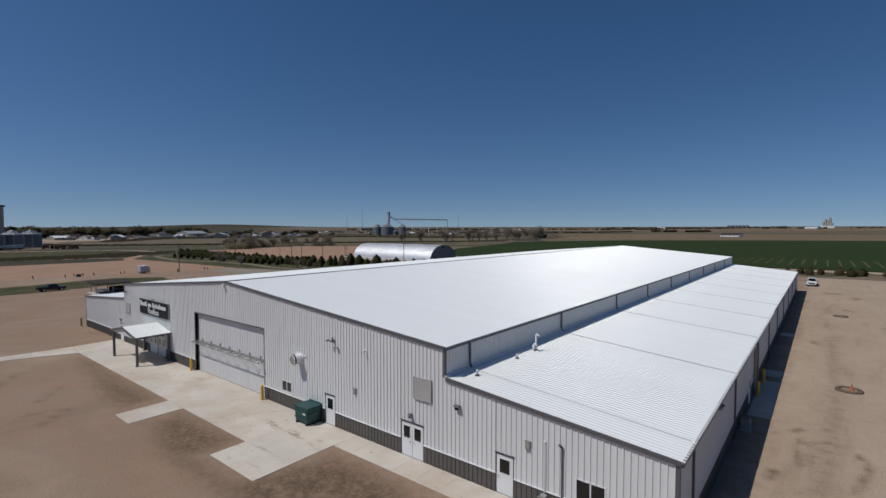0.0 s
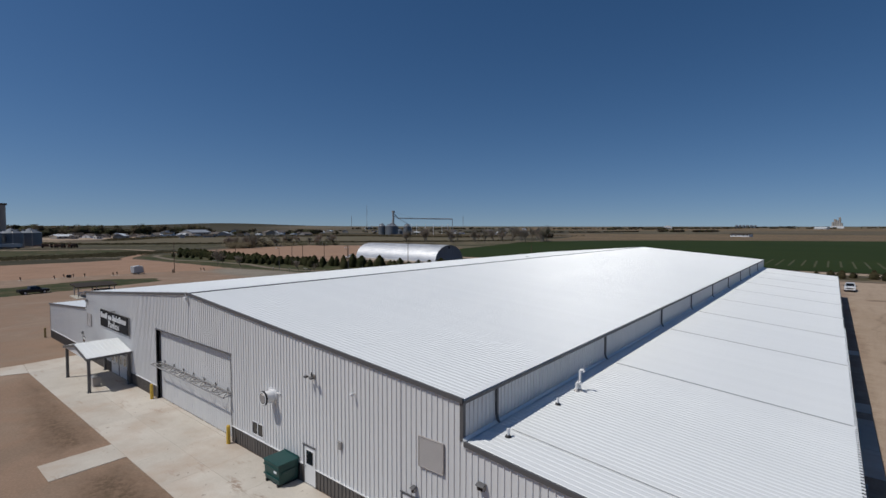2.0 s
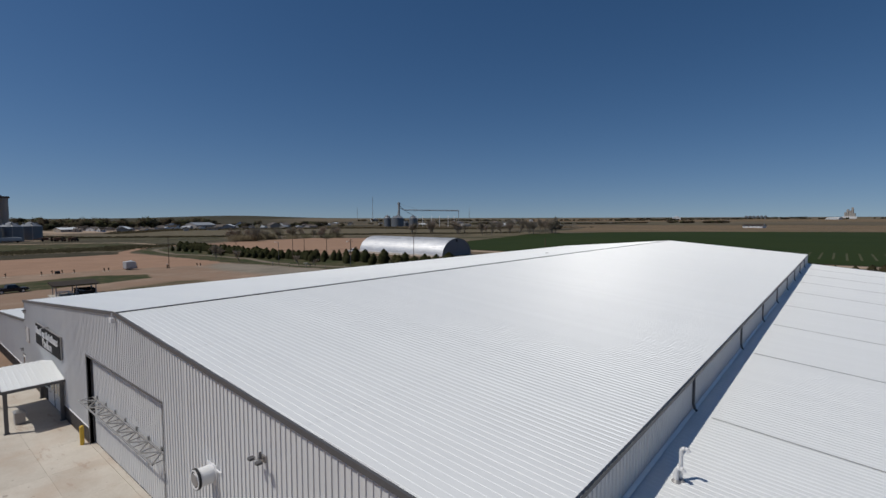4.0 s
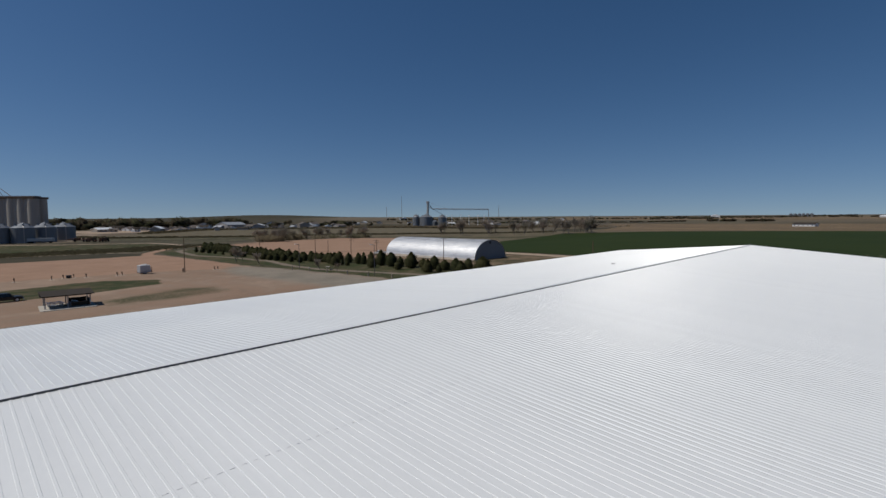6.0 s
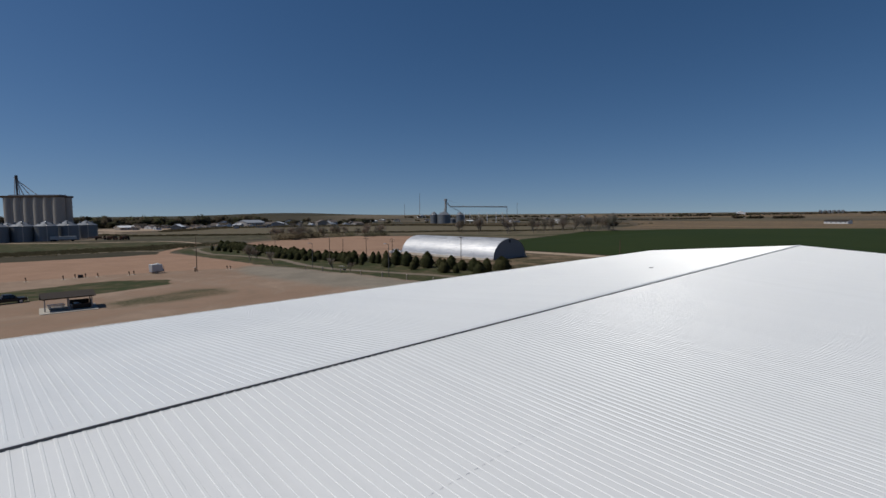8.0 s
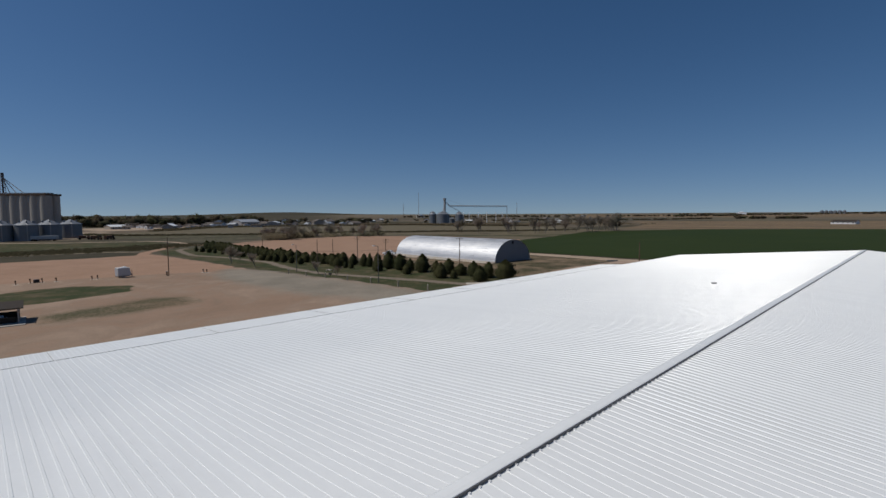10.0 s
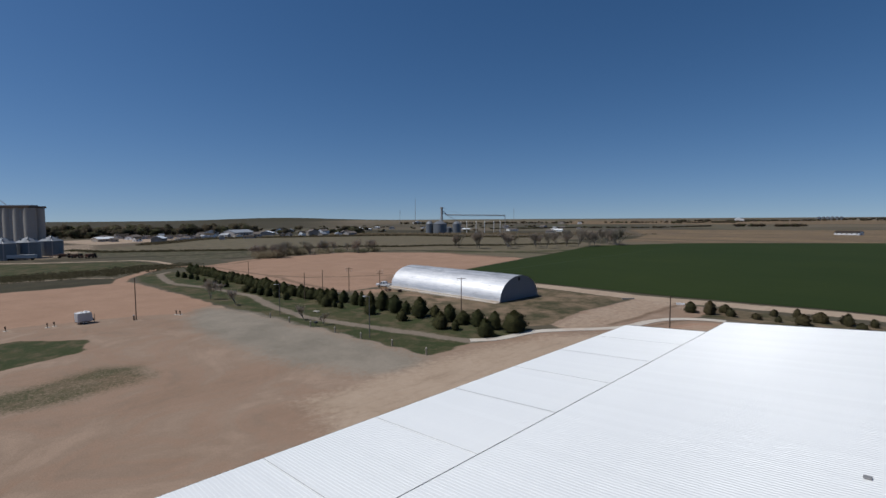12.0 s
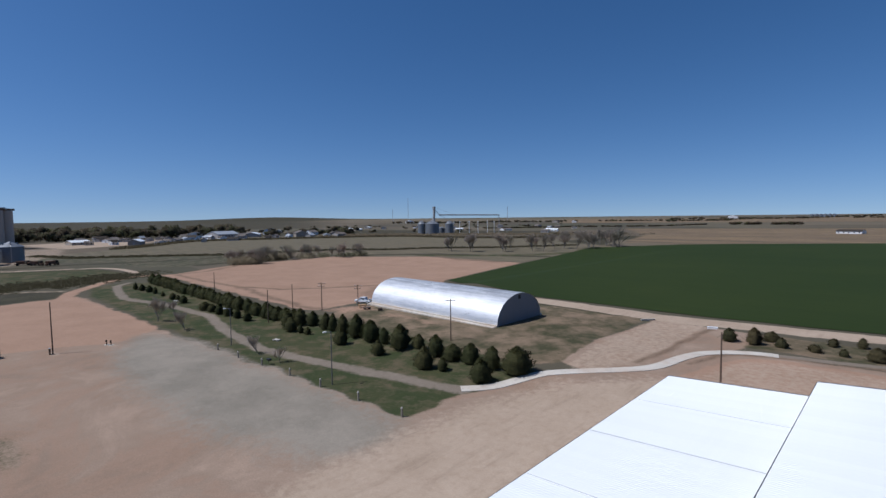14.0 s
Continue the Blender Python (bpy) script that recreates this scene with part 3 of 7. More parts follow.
layer["scrub_and_haze"] = np.maximum.reduce([
    along(px, py, [(-335, -60), (-322, 16), (-322, 56), (-321, 75), (-332, 94), (-339, 108)], 13, 3.5),
    inside(px, py, [(-268, -80), (-267, 14), (-267, 54), (-271, 75), (-288, 79), (-300, 62), (-311, 20), (-318, -80)], 2.0) * 0.8,
    along(px, py, [(-360, 150), (-365, 230), (-300, 300), (-225, 330)], 10, far),
    along(px, py, [(-422, 60), (-422, 97), (-409, 130), (-404, 167), (-408, 184)], 9, 4.0),
    inside(px, py, [(-321, 56), (-320, 75), (-331, 94), (-336, 107), (-353, 108), (-384, 102), (-402, 60), (-430, -60), (-332, -60)], 4.0) * 0.85,
    along(px, py, STRIP_FAR, 13, 5.0),
    along(px, py, STRIP_NEAR, 7, 3.5),
    along(px, py, [(-128, 168), (-110, 166), (-96, 163)], 7, 2.0) * 0.75,
    inside(px, py, [(-700, 420), (-560, 560), (-420, 640), (-480, 800), (-900, 700), (-900, 300)], far) * 0.62,
    inside(px, py, [(-240, 450), (-262, 540), (-250, 640), (-300, 660), (-310, 480)], far) * 0.7])
# haze on the ridge and the slope below, put in as dark ground colour
west = np.degrees(np.arctan2(py - 40, -px - 40))
layer["scrub_and_haze"] = np.maximum.reduce([layer["scrub_and_haze"], S(ridge(px, py) * 4) * 0.8, S((np.hypot(px + 40, py - 40) - 1100) / 300) * S((44 - west) / 18) * 0.6])
layer["brown"] = np.maximum.reduce([
    inside(px, py, [(-243, 495), (-190, 505), (-50, 600), (140, 700), (700, 900), (700, 1250), (-60, 1120), (-450, 980), (-300, 700)], far * 2),
    inside(px, py, [(-900, 1500), (-200, 1700), (900, 1900), (900, 2600), (-1400, 2400)], far * 3)])
layer["pale"] = np.maximum.reduce([
    along(ox, oy, [(-148, 170), (-127, 171), (-108, 170), (-91, 169), (-76, 169.8), (-60, 171.5), (-47, 174.5), (60, 177), (700, 178)], 8, 1.0),
    along(ox, oy, [(-306, 5), (-304, 40), (-300, 62), (-290, 74)], 4, 1.6) * 0.6,
    along(ox, oy, [(-470, 0), (-425, 30), (-406, 60), (-396, 84), (-387, 104), (-372, 110), (-352, 112), (-332, 110)], 4.2, 1.6),
    inside(px, py, [(-92, 55), (-66, 50), (-66, 127), (-76, 122), (-86, 112), (-92, 96)], 7.0) * 0.66,
    inside(px, py, [(-70, 124), (-66, 140), (-60, 144.5), (-30, 145.5), (8, 147), (8, 110), (-70, 110)], 2.5) * 0.5,
    inside(ox, oy, [(-88, 118), (-91, 139), (-90, 170), (-76, 170), (-76, 148), (-76, 128), (-82, 116)], 1.6) * 0.52,
    inside(px, py, [(13, -60), (13, 150), (330, 142), (330, -60)], 3.0) * 0.78,
    *(along(px, py, line, 1.6, 1.6) * 0.5 for line in ([(-78, 118), (-84, 100), (-86, 80), (-96, 60), (-120, 46), (-170, 40)], [(-72, 122), (-74, 90), (-80, 60), (-90, 30), (-100, -10)],
                                                        [(-110, 75), (-130, 70), (-150, 58), (-150, 45)], [(-98, 20), (-90, 0), (-70, -14), (-40, -18), (0, -16), (30, -5)],
                                                        [(-90, 10), (-70, -8), (-45, -12)], [(-60, -22), (-20, -26), (20, -22)])),
    *(along(ox, oy, [(x - 1.2, y), (x + 2.0, y + 0.6)], 2.4, 1.3) * 0.62 for x, y in ((-184.6, 16.1), (-182.7, 24.1), (-184.5, 28.3), (-183.1, 32.3), (-181, 40.5), (-174.6, 67.3), (-174.8, 57.3))),
    inside(px, py, [(-440, -80), (-432, 70), (-520, 110), (-640, 130), (-640, -80)], far * 2) * 0.5,
    inside(px, py, [(-600, 110), (-640, 180), (-760, 260), (-860, 220), (-760, 80)], far * 2) * 0.6])
layer["damp"] = np.maximum.reduce([
    along(px, py, [(-289, 288), (-258, 278), (-226, 283)], 5, 2.0) * 0.8,
    along(px, py, [(-245, 128), (-226, 136), (-215, 150), (-204, 170)], 2.6, 1.5) * 0.85,
    along(px, py, [(-316, 124), (-292, 124), (-245, 127), (-205, 123), (-172, 121)], 3, 2.0) * 0.8,
    along(px, py, [(-345, 165), (-335, 160), (-322, 140), (-318, 124)], 4, 2.0) * 0.8,
    inside(px, py, [(-206, 168), (-190, 176), (-168, 160), (-170, 140), (-196, 150)], 4.0) * 0.5,
    inside(px, py, [(-47, -5.6), (-26, -5.6), (-25.5, -8.6), (-32, -8.2), (-40, -7)], 1.8) * 0.84,
    inside(px, py, [(-21.5, -5.6), (-13.4, -5.6), (-13.2, -8.2), (-8.5, -8.5), (-6.8, -2.6), (0, -2.6), (2, -6), (-6, -9.5), (-16, -9.5), (-21, -8)], 1.8) * 0.9,
    along(ox, oy, [(-71, 132), (-69, 140), (-66, 143.6), (-61, 145.8), (-53, 147.6), (-46, 149), (0, 150.6)], 1.5, 0.8) * 0.8,
    along(ox, oy, [(-78.5, 127), (-77, 136), (-76.5, 143.4), (-76.3, 154), (-76, 162)], 1.6, 0.8) * 0.8,
    along(px, py, [(17, 8), (18, 26), (18.5, 60)], 2.5, 1.5) * 0.45,
    *(along(px, py, line, width, 0.45) * 0.62 for line, width in (([(16.0, 18.1), (15.95, 15.8), (16.2, 13.5)], 0.5), ([(16.5, 18.0), (16.45, 15.6), (16.7, 13.9)], 0.4), ([(16.2, 17.5), (17.5, 18.4)], 0.7),
                                                                ([(16.6, 15.5), (17.2, 15.7)], 0.6), ([(15.6, 19.3), (16.0, 20.0)], 0.8), ([(17.4, 21.0), (17.6, 21.2)], 0.8), ([(14.6, 18.2), (14.8, 18.5)], 0.5),
                                                                ([(18.4, 20.6), (18.5, 17.8)], 0.5), ([(14.9, 10.8), (15.0, 12.0)], 0.9), ([(18.9, 17.5), (19.5, 16.1), (18.6, 11.8)], 0.7), ([(17.9, 24.7), (20.0, 24.8)], 0.3))),
    *(along(px, py, line, width, 0.7) * 0.66 for line, width in (([(18.3, 109.3), (20.6, 110.4)], 1.6), ([(21.5, 103.9), (22.2, 100.5)], 1.2), ([(20.6, 85.2), (21.2, 83.5)], 1.2), ([(20.3, 76.3), (21.2, 76.5)], 1.4),
                                                                ([(18.0, 92.3), (17.5, 76.1), (17.6, 66.9), (18.0, 62.1)], 0.5), ([(16.1, 53.2), (17.1, 51.1)], 1.0), ([(23.4, 68.9), (24.2, 68.7)], 1.2))),
    *(along(px, py, line, 0.9, 0.8) * 0.7 for line in ([(-29.2, -14.2), (-30.3, -12.8)], [(-26.6, -13.2), (-29.0, -11.0)], [(-33, -12), (-36.5, -9.4)], [(-38, -15), (-44, -11.5)]))])
layer["trail"] = np.maximum(along(ox, oy, [(-60.4, 147.6), (-53, 149.4), (-46, 150.8), (0, 152.5), (60, 153.5)], 2.2, 0.8), along(ox, oy, [(-94, 98), (-106, 95), (-121, 92), (-128, 90.5), (-143, 88.5), (-168, 91), (-191, 95.5), (-222, 93), (-250, 86), (-292, 92), (-300, 99)], 3.5, 1.7) * 0.9)
for name, keys in (("region_a", ("lot", "pink", "gravel", "trail")), ("region_b", ("lawn", "scrub_and_haze", "brown", "ditch")), ("region_c", ("pale", "dry", "damp", "straw"))):
    at = ground.data.attributes.new(name, "FLOAT_COLOR", "POINT")
    at.data.foreach_set("color", np.stack([layer[k] for k in keys], 1).ravel().astype(np.float32))

FIELD = [(-133, 176.5), (-101.6, 177), (-78, 176.4), (-60, 178), (-47, 180.5), (60, 182.5), (420, 184), (900, 190), (900, 960), (140, 690), (-52, 600), (-190, 498), (-236, 420), (-212, 285), (-193, 199)]
fb = bmesh.new()
fb.faces.new([fb.verts.new((x, y, 0)) for x, y in FIELD])
for axis, lo, hi in ((0, -240, 900), (1, 175, 960)):
    for c in range(lo, hi, 12 if axis == 0 and lo < 0 else 24):
        if axis == 0 and c > -40 and c % 60:
            continue
        bmesh.ops.bisect_plane(fb, geom=fb.verts[:] + fb.edges[:] + fb.faces[:], plane_co=(c, c, 0), plane_no=((1, 0, 0), (0, 1, 0))[axis])
for v in fb.verts:
    v.co.z = z_at(v.co.x, v.co.y) + 0.13
bmesh.ops.triangulate(fb, faces=fb.faces[:])
fm = bpy.data.meshes.new("crop_field")
fb.to_mesh(fm)
fb.free()
fm.materials.append(crop)
field = new("crop_field", fm)
tagged(field, "dark green irrigated crop field behind the dirt road", "field", kind="structure")

# ---- the pavilion ----
WEST, RIDGE_X, LONG = -50.92, -25.46, 109.5
EAVE, RIDGE_Z = 7.28, 9.37
LEAN_E, LEAN_W = 12.5, -66.53
LEAN_TOP, LEAN_LOW = 5.53, 4.42
RIB = 0.305

pavilion = thing("pavilion_building", "large white ribbed metal exhibition building with grey wainscot", "building")


def roof_z(x):
    """Top of the walls of the front and the back, by x."""
    if x > 0:
        return LEAN_TOP + (LEAN_LOW - LEAN_TOP) * x / LEAN_E
    if x < WEST:
        return LEAN_TOP + (LEAN_LOW - LEAN_TOP) * (WEST - x) / (WEST - LEAN_W)
    return EAVE + (RIDGE_Z - EAVE) * (1 - abs(x - RIDGE_X) / (RIDGE_X - WEST))


# openings of the front wall: x0, x1, z0, z1
OPEN = [(-3.5, -1.62, 0, 2.2), (-11.1, -9.98, 0, 2.2), (3.5, 4.62, 0, 2.2), (-31.7, -19.2, 0, 5.8), (-16.6, -15.3, 1.25, 2.1), (8.0, 9.45, 1.15, 2.25),
        (-43.3, -38.9, 0, 2.3), (-52.75, -51.62, 0, 2.2)]


def spans(x0, x1):
    """The upright spans of wall between x0 and x1 that no opening takes."""
    xm, out, z = (x0 + x1) / 2, [], 0.0
    for a, b, lo, hi in sorted((o for o in OPEN if o[0] <= xm <= o[1]), key=lambda o: o[2]):
        if lo > z:
            out.append((z, lo))
        z = hi
    return out + [(z, None)]


def ribs(x0, x1, depth=0.036):
    """The outline of a ribbed sheet from x0 to x1: pairs of x and how far it stands out."""
    pts = [(x0, 0.0)]
    k = math.floor(x0 / RIB)
    while k * RIB < x1 + RIB:
        c = k * RIB + RIB / 2
        for dx, d in ((-0.04, 0.0), (-0.022, depth), (0.022, depth), (0.04, 0.0)):
            if x0 + 0.002 < c + dx < x1 - 0.002:
                pts.append((c + dx, d))
        k += 1
    return pts + [(x1, 0.0)]


def wall_cuts(x0, x1, width):
    xs = {x0, x1, *(e for o in OPEN for e in o[:2] if x0 < e < x1), *(e for e in (0.0, WEST, RIDGE_X) if x0 < e < x1)}
    k = math.ceil(x0 / width)
    while k * width < x1:
        if all(abs(k * width - e) > 0.06 for e in xs):
            xs.add(k * width)
        k += 1
    return sorted(xs)


WAINSCOT = 1.05
front = Shape()
cuts = wall_cuts(LEAN_W, LEAN_E, 200)
for a, b in zip(cuts, cuts[1:]):
    for lo, hi in spans(a, b):
        i = len(front.v)
        ta, tb = (hi, hi) if hi else (roof_z(a + 0.001), roof_z(b - 0.001))
        front.v += [(a, 0.0, lo), (b, 0.0, lo), (b, 0.18, lo), (a, 0.18, lo), (a, 0.0, ta), (b, 0.0, tb), (b, 0.18, tb), (a, 0.18, ta)]
        front.f += [tuple(i + k for k in q) for q in ((0, 3, 2, 1), (4, 5, 6, 7), (0, 1, 5, 4), (1, 2, 6, 5), (2, 3, 7, 6), (3, 0, 4, 7))]
wall_front = part("wall", front, white_wall, pavilion, "front gable wall of white ribbed metal")


def panel(a, b, lo, hi_a, hi_b, mat, parent, name="wall_panel"):
    s = Shape()
    rise = lambda u: hi_a + (hi_b - hi_a) * (u - a) / (b - a)
    s.sweep(ribs(a, b), lambda u, w: (u, -0.006 - w, lo), lambda u, w: (u, -0.006 - w, rise(u)))
    return part(name, s, mat, parent)


cuts = wall_cuts(LEAN_W, LEAN_E, RIB * 3)
for a, b in zip(cuts, cuts[1:]):
    for lo, hi in spans(a, b):
        ta, tb = (hi, hi) if hi else (roof_z(a + 0.001), roof_z(b - 0.001))
        if lo < WAINSCOT < min(ta, tb):
            panel(a, b, lo, WAINSCOT, WAINSCOT, grey_wainscot, wall_front, "wainscot_panel")
            lo = WAINSCOT
        panel(a, b, lo, ta, tb, white_wall, wall_front)
# drip trim above the wainscot
drip = Shape()
xs = sorted([LEAN_W, LEAN_E, *(e for o in OPEN if o[2] < WAINSCOT for e in o[:2])])
for a, b in zip(xs[::2], xs[1::2]):
    drip.box(a, b, -0.065, -0.002, WAINSCOT - 0.02, WAINSCOT + 0.035)
part("wainscot_trim", drip, white_paint, pavilion)


def long_wall(x, side, z0, z1, mat, name, label):
    """A wall along the building at x; side is +1 where it faces east."""
    t = Shape().box(min(x, x - side * 0.18), max(x, x - side * 0.18), 0.18, LONG, z0, z1)
    w = part(name, t, mat, pavilion, label)
    step = LONG / 40
    pts = ribs(0, step)
    lo = z0
    if z0 == 0:
        me = Shape().sweep(pts, lambda u, d: (side * (0.006 + d), u, 0), lambda u, d: (side * (0.006 + d), u, WAINSCOT)).mesh("wainscot_panel", grey_wainscot)
        for k in range(40):
            part("wainscot_panel", me, None, w).location = (x, k * step, 0)
        lo = WAINSCOT
    me = Shape().sweep(pts, lambda u, d: (side * (0.006 + d), u, lo), lambda u, d: (side * (0.006 + d), u, z1)).mesh("wall_panel", mat)
    for k in range(40):
        part("wall_panel", me, None, w).location = (x, k * step, 0)
    return w


long_wall(LEAN_E, 1, 0, LEAN_LOW, white_wall, "wall", "long east wall of white ribbed metal")
long_wall(LEAN_W, -1, 0, LEAN_LOW, white_wall, "wall", "long west wall of white ribbed metal")
long_wall(0.0, 1, LEAN_TOP - 0.1, EAVE, white_wall, "wall", "upper east wall between the two roofs")
long_wall(WEST, -1, LEAN_TOP - 0.1, EAVE, white_wall, "wall", "upper west wall between the two roofs")
back = Shape()
for a, b in ((LEAN_W, WEST), (WEST, RIDGE_X), (RIDGE_X, 0.0), (0.0, LEAN_E)):
    za, zb = roof_z(a + 0.001), roof_z(b - 0.001)
    i = len(back.v)
    back.v += [(a, LONG - 0.18, 0), (b, LONG - 0.18, 0), (b, LONG, 0), (a, LONG, 0), (a, LONG - 0.18, za), (b, LONG - 0.18, zb), (b, LONG, zb), (a, LONG, za)]
    back.f += [tuple(i + k for k in q) for q in ((0, 3, 2, 1), (4, 5, 6, 7), (0, 1, 5, 4), (1, 2, 6, 5), (2, 3, 7, 6), (3, 0, 4, 7))]
part("wall", back, white_wall, pavilion, "back gable wall of white metal")
part("floor_slab", Shape().box(LEAN_W + 0.2, LEAN_E - 0.2, 0.2, LONG - 0.2, -0.2, 0.03), concrete, pavilion)

SEAM = 0.9125        # width of a roof panel, 120 of them along the building


def slope(xa, za, xb, zb, over_b, name, label):
    """A roof slope from its upper edge (xa, za) to its lower edge (xb, zb), of standing-seam panels."""
    d = Vector((xb - xa, 0, zb - za))
    run = d.length
    d.normalize()
    up = Vector((-d.z, 0, d.x)) if d.x > 0 else Vector((d.z, 0, -d.x))
    o = Vector((xa, 0, za))
    deck = Shape()
    e = o + d * (run + over_b)
    p = [o - up * 0.15, e - up * 0.15, e - up * 0.012, o - up * 0.012]
    deck.prism([(v.x, v.z) for v in p], -0.08, LONG + 0.08)
    roof = part(name, deck, white_roof, pavilion, label)
    outline = [(0.0, 0.0)]
    for k in range(3):
        c = SEAM / 3 * (k + 0.5)
        outline += [(c - 0.041, 0.0), (c - 0.032, 0.0124), (c + 0.032, 0.0124), (c + 0.041, 0.0)]
    outline.append((SEAM, 0.0))
    a, b = o, e + d * 0.03
    me = Shape().sweep(outline, lambda u, w: (a.x + up.x * w, u, a.z + up.z * w), lambda u, w: (b.x + up.x * w, u, b.z + up.z * w)).mesh("roof_panel", white_roof)
    for k in range(120):
        part("roof_panel", me, None, roof).location = (0, k * SEAM, 0)
    return roof


slope(RIDGE_X, RIDGE_Z, 0, EAVE, 0.0, "roof", "east slope of the white standing-seam main roof")
slope(RIDGE_X, RIDGE_Z, WEST, EAVE, 0.12, "roof", "west slope of the white standing-seam main roof")
slope(0.03, LEAN_TOP, LEAN_E, LEAN_LOW, 0.06, "lean_to_roof", "white standing-seam roof of the east lean-to")
slope(WEST - 0.03, LEAN_TOP, LEAN_W, LEAN_LOW, 0.15, "lean_to_roof", "white standing-seam roof of the west lean-to")

ridge_cap = Shape().prism([(RIDGE_X - 0.18, RIDGE_Z + 0.037), (RIDGE_X - 0.17, RIDGE_Z + 0.057), (RIDGE_X - 0.06, RIDGE_Z + 0.075), (RIDGE_X + 0.06, RIDGE_Z + 0.075),
                           (RIDGE_X + 0.17, RIDGE_Z + 0.057), (RIDGE_X + 0.18, RIDGE_Z + 0.037), (RIDGE_X, RIDGE_Z + 0.05)], -0.1, LONG + 0.1)
part("ridge_cap", ridge_cap, white_roof, pavilion)
# laps of the ridge cap
lap = Shape().prism([(RIDGE_X - 0.175, RIDGE_Z + 0.06), (RIDGE_X - 0.06, RIDGE_Z + 0.079), (RIDGE_X + 0.06, RIDGE_Z + 0.079), (RIDGE_X + 0.175, RIDGE_Z + 0.06), (RIDGE_X, RIDGE_Z + 0.06)], -0.05, 0.05).mesh("cap_lap", white_roof)
for k in range(35):
    part("cap_lap", lap, None, pavilion).location = (0, 1.6 + k * 3.05, 0)
# white tabs beside the cap stand in for glints at the rib ends
for side in (-1, 1):
    end = Shape().box(RIDGE_X + side * 0.24 - 0.035, RIDGE_X + side * 0.24 + 0.035, -0.026, 0.026, RIDGE_Z - 0.03, RIDGE_Z + 0.014).mesh("rib_end", white_paint)
    for k in range(40, 240):
        part("rib_end", end, None, pavilion).location = (0, (k + 0.5) * SEAM / 3, 0)
# closures along the cap's edges: white on the west, dark on the east
for side, mat in ((-1, white_roof), (1, dark_trim)):
    part("ridge_closure", Shape().box(RIDGE_X + side * 0.195 - 0.014, RIDGE_X + side * 0.195 + 0.014, -0.08, LONG + 0.08, RIDGE_Z - 0.04, RIDGE_Z + 0.052), mat, pavilion)


def rake(x0, x1, za, zb, y, out, name="rake_trim"):
    """The dark trim under a sloping roof edge."""
    s = Shape()
    s.v = [(x0, y, za - 0.15), (x1, y, zb - 0.15), (x1, y + out, zb - 0.15), (x0, y + out, za - 0.15),
           (x0, y, za + 0.05), (x1, y, zb + 0.05), (x1, y + out, zb + 0.05), (x0, y + out, za + 0.05)]
    s.f = [(0, 3, 2, 1), (4, 5, 6, 7), (0, 1, 5, 4), (1, 2, 6, 5), (2, 3, 7, 6), (3, 0, 4, 7)]
    part(name, s, dark_trim, pavilion)


for y, out in ((-0.02, -0.1), (LONG + 0.02, 0.1)):
    rake(WEST - 0.12, RIDGE_X, EAVE, RIDGE_Z, y, out)
    rake(RIDGE_X, 0.05, RIDGE_Z, EAVE, y, out)
    rake(0.12, LEAN_E + 0.1, LEAN_TOP, LEAN_LOW, y, out)
    rake(LEAN_W - 0.16, WEST - 0.12, LEAN_LOW, LEAN_TOP, y, out)
# eave gutters and trim
for x0, x1, z in ((0.035, 0.12, EAVE), (WEST - 0.22, WEST - 0.1, EAVE + 0.035), (LEAN_E + 0.1, LEAN_E + 0.2, LEAN_LOW), (LEAN_W - 0.27, LEAN_W - 0.13, LEAN_LOW)):
    part("gutter", Shape().prism([(x0, z - 0.19), (x1, z - 0.17), (x1, z - 0.04), (x1 - 0.012, z - 0.04), (x1 - 0.012, z - 0.15), (x0, z - 0.15)] if x0 > RIDGE_X else
                                 [(x1, z - 0.19), (x0, z - 0.17), (x0, z - 0.04), (x0 + 0.012, z - 0.04), (x0 + 0.012, z - 0.15), (x1, z - 0.15)], -0.1, LONG + 0.1), dark_trim, pavilion)
# straps from the ribs of the east lean-to over its gutter
strap = Shape().prism([(LEAN_E + 0.06, LEAN_LOW + 0.012), (LEAN_E + 0.21, LEAN_LOW - 0.01), (LEAN_E + 0.21, LEAN_LOW - 0.03), (LEAN_E + 0.06, LEAN_LOW - 0.008)], -0.075, 0.075).mesh("gutter_strap", white_roof)
for k in range(150):
    part("gutter_strap", strap, None, pavilion).location = (0, (k + 0.5) * SEAM / 3, 0)
# corner trim
for x, z0, z1 in ((LEAN_E, 0, LEAN_LOW), (LEAN_W, 0, LEAN_LOW), (0.0, LEAN_TOP, EAVE), (WEST, LEAN_TOP, EAVE)):
    s = 1 if x > RIDGE_X else -1
    part("corner_trim", Shape().box(min(x - s * 0.13, x + s * 0.045), max(x - s * 0.13, x + s * 0.045), -0.047, 0.13, z0, z1 - 0.1), dark_trim, pavilion)
# flashing where the lean-to roofs meet the upper walls
for x, s in ((0.04, 1), (WEST - 0.04, -1)):
    part("flashing", Shape().prism([(x, LEAN_TOP + 0.14), (x + s * 0.012, LEAN_TOP + 0.14), (x + s * 0.12, LEAN_TOP + 0.04), (x, LEAN_TOP + 0.04)], -0.05, LONG + 0.05), white_roof, pavilion)

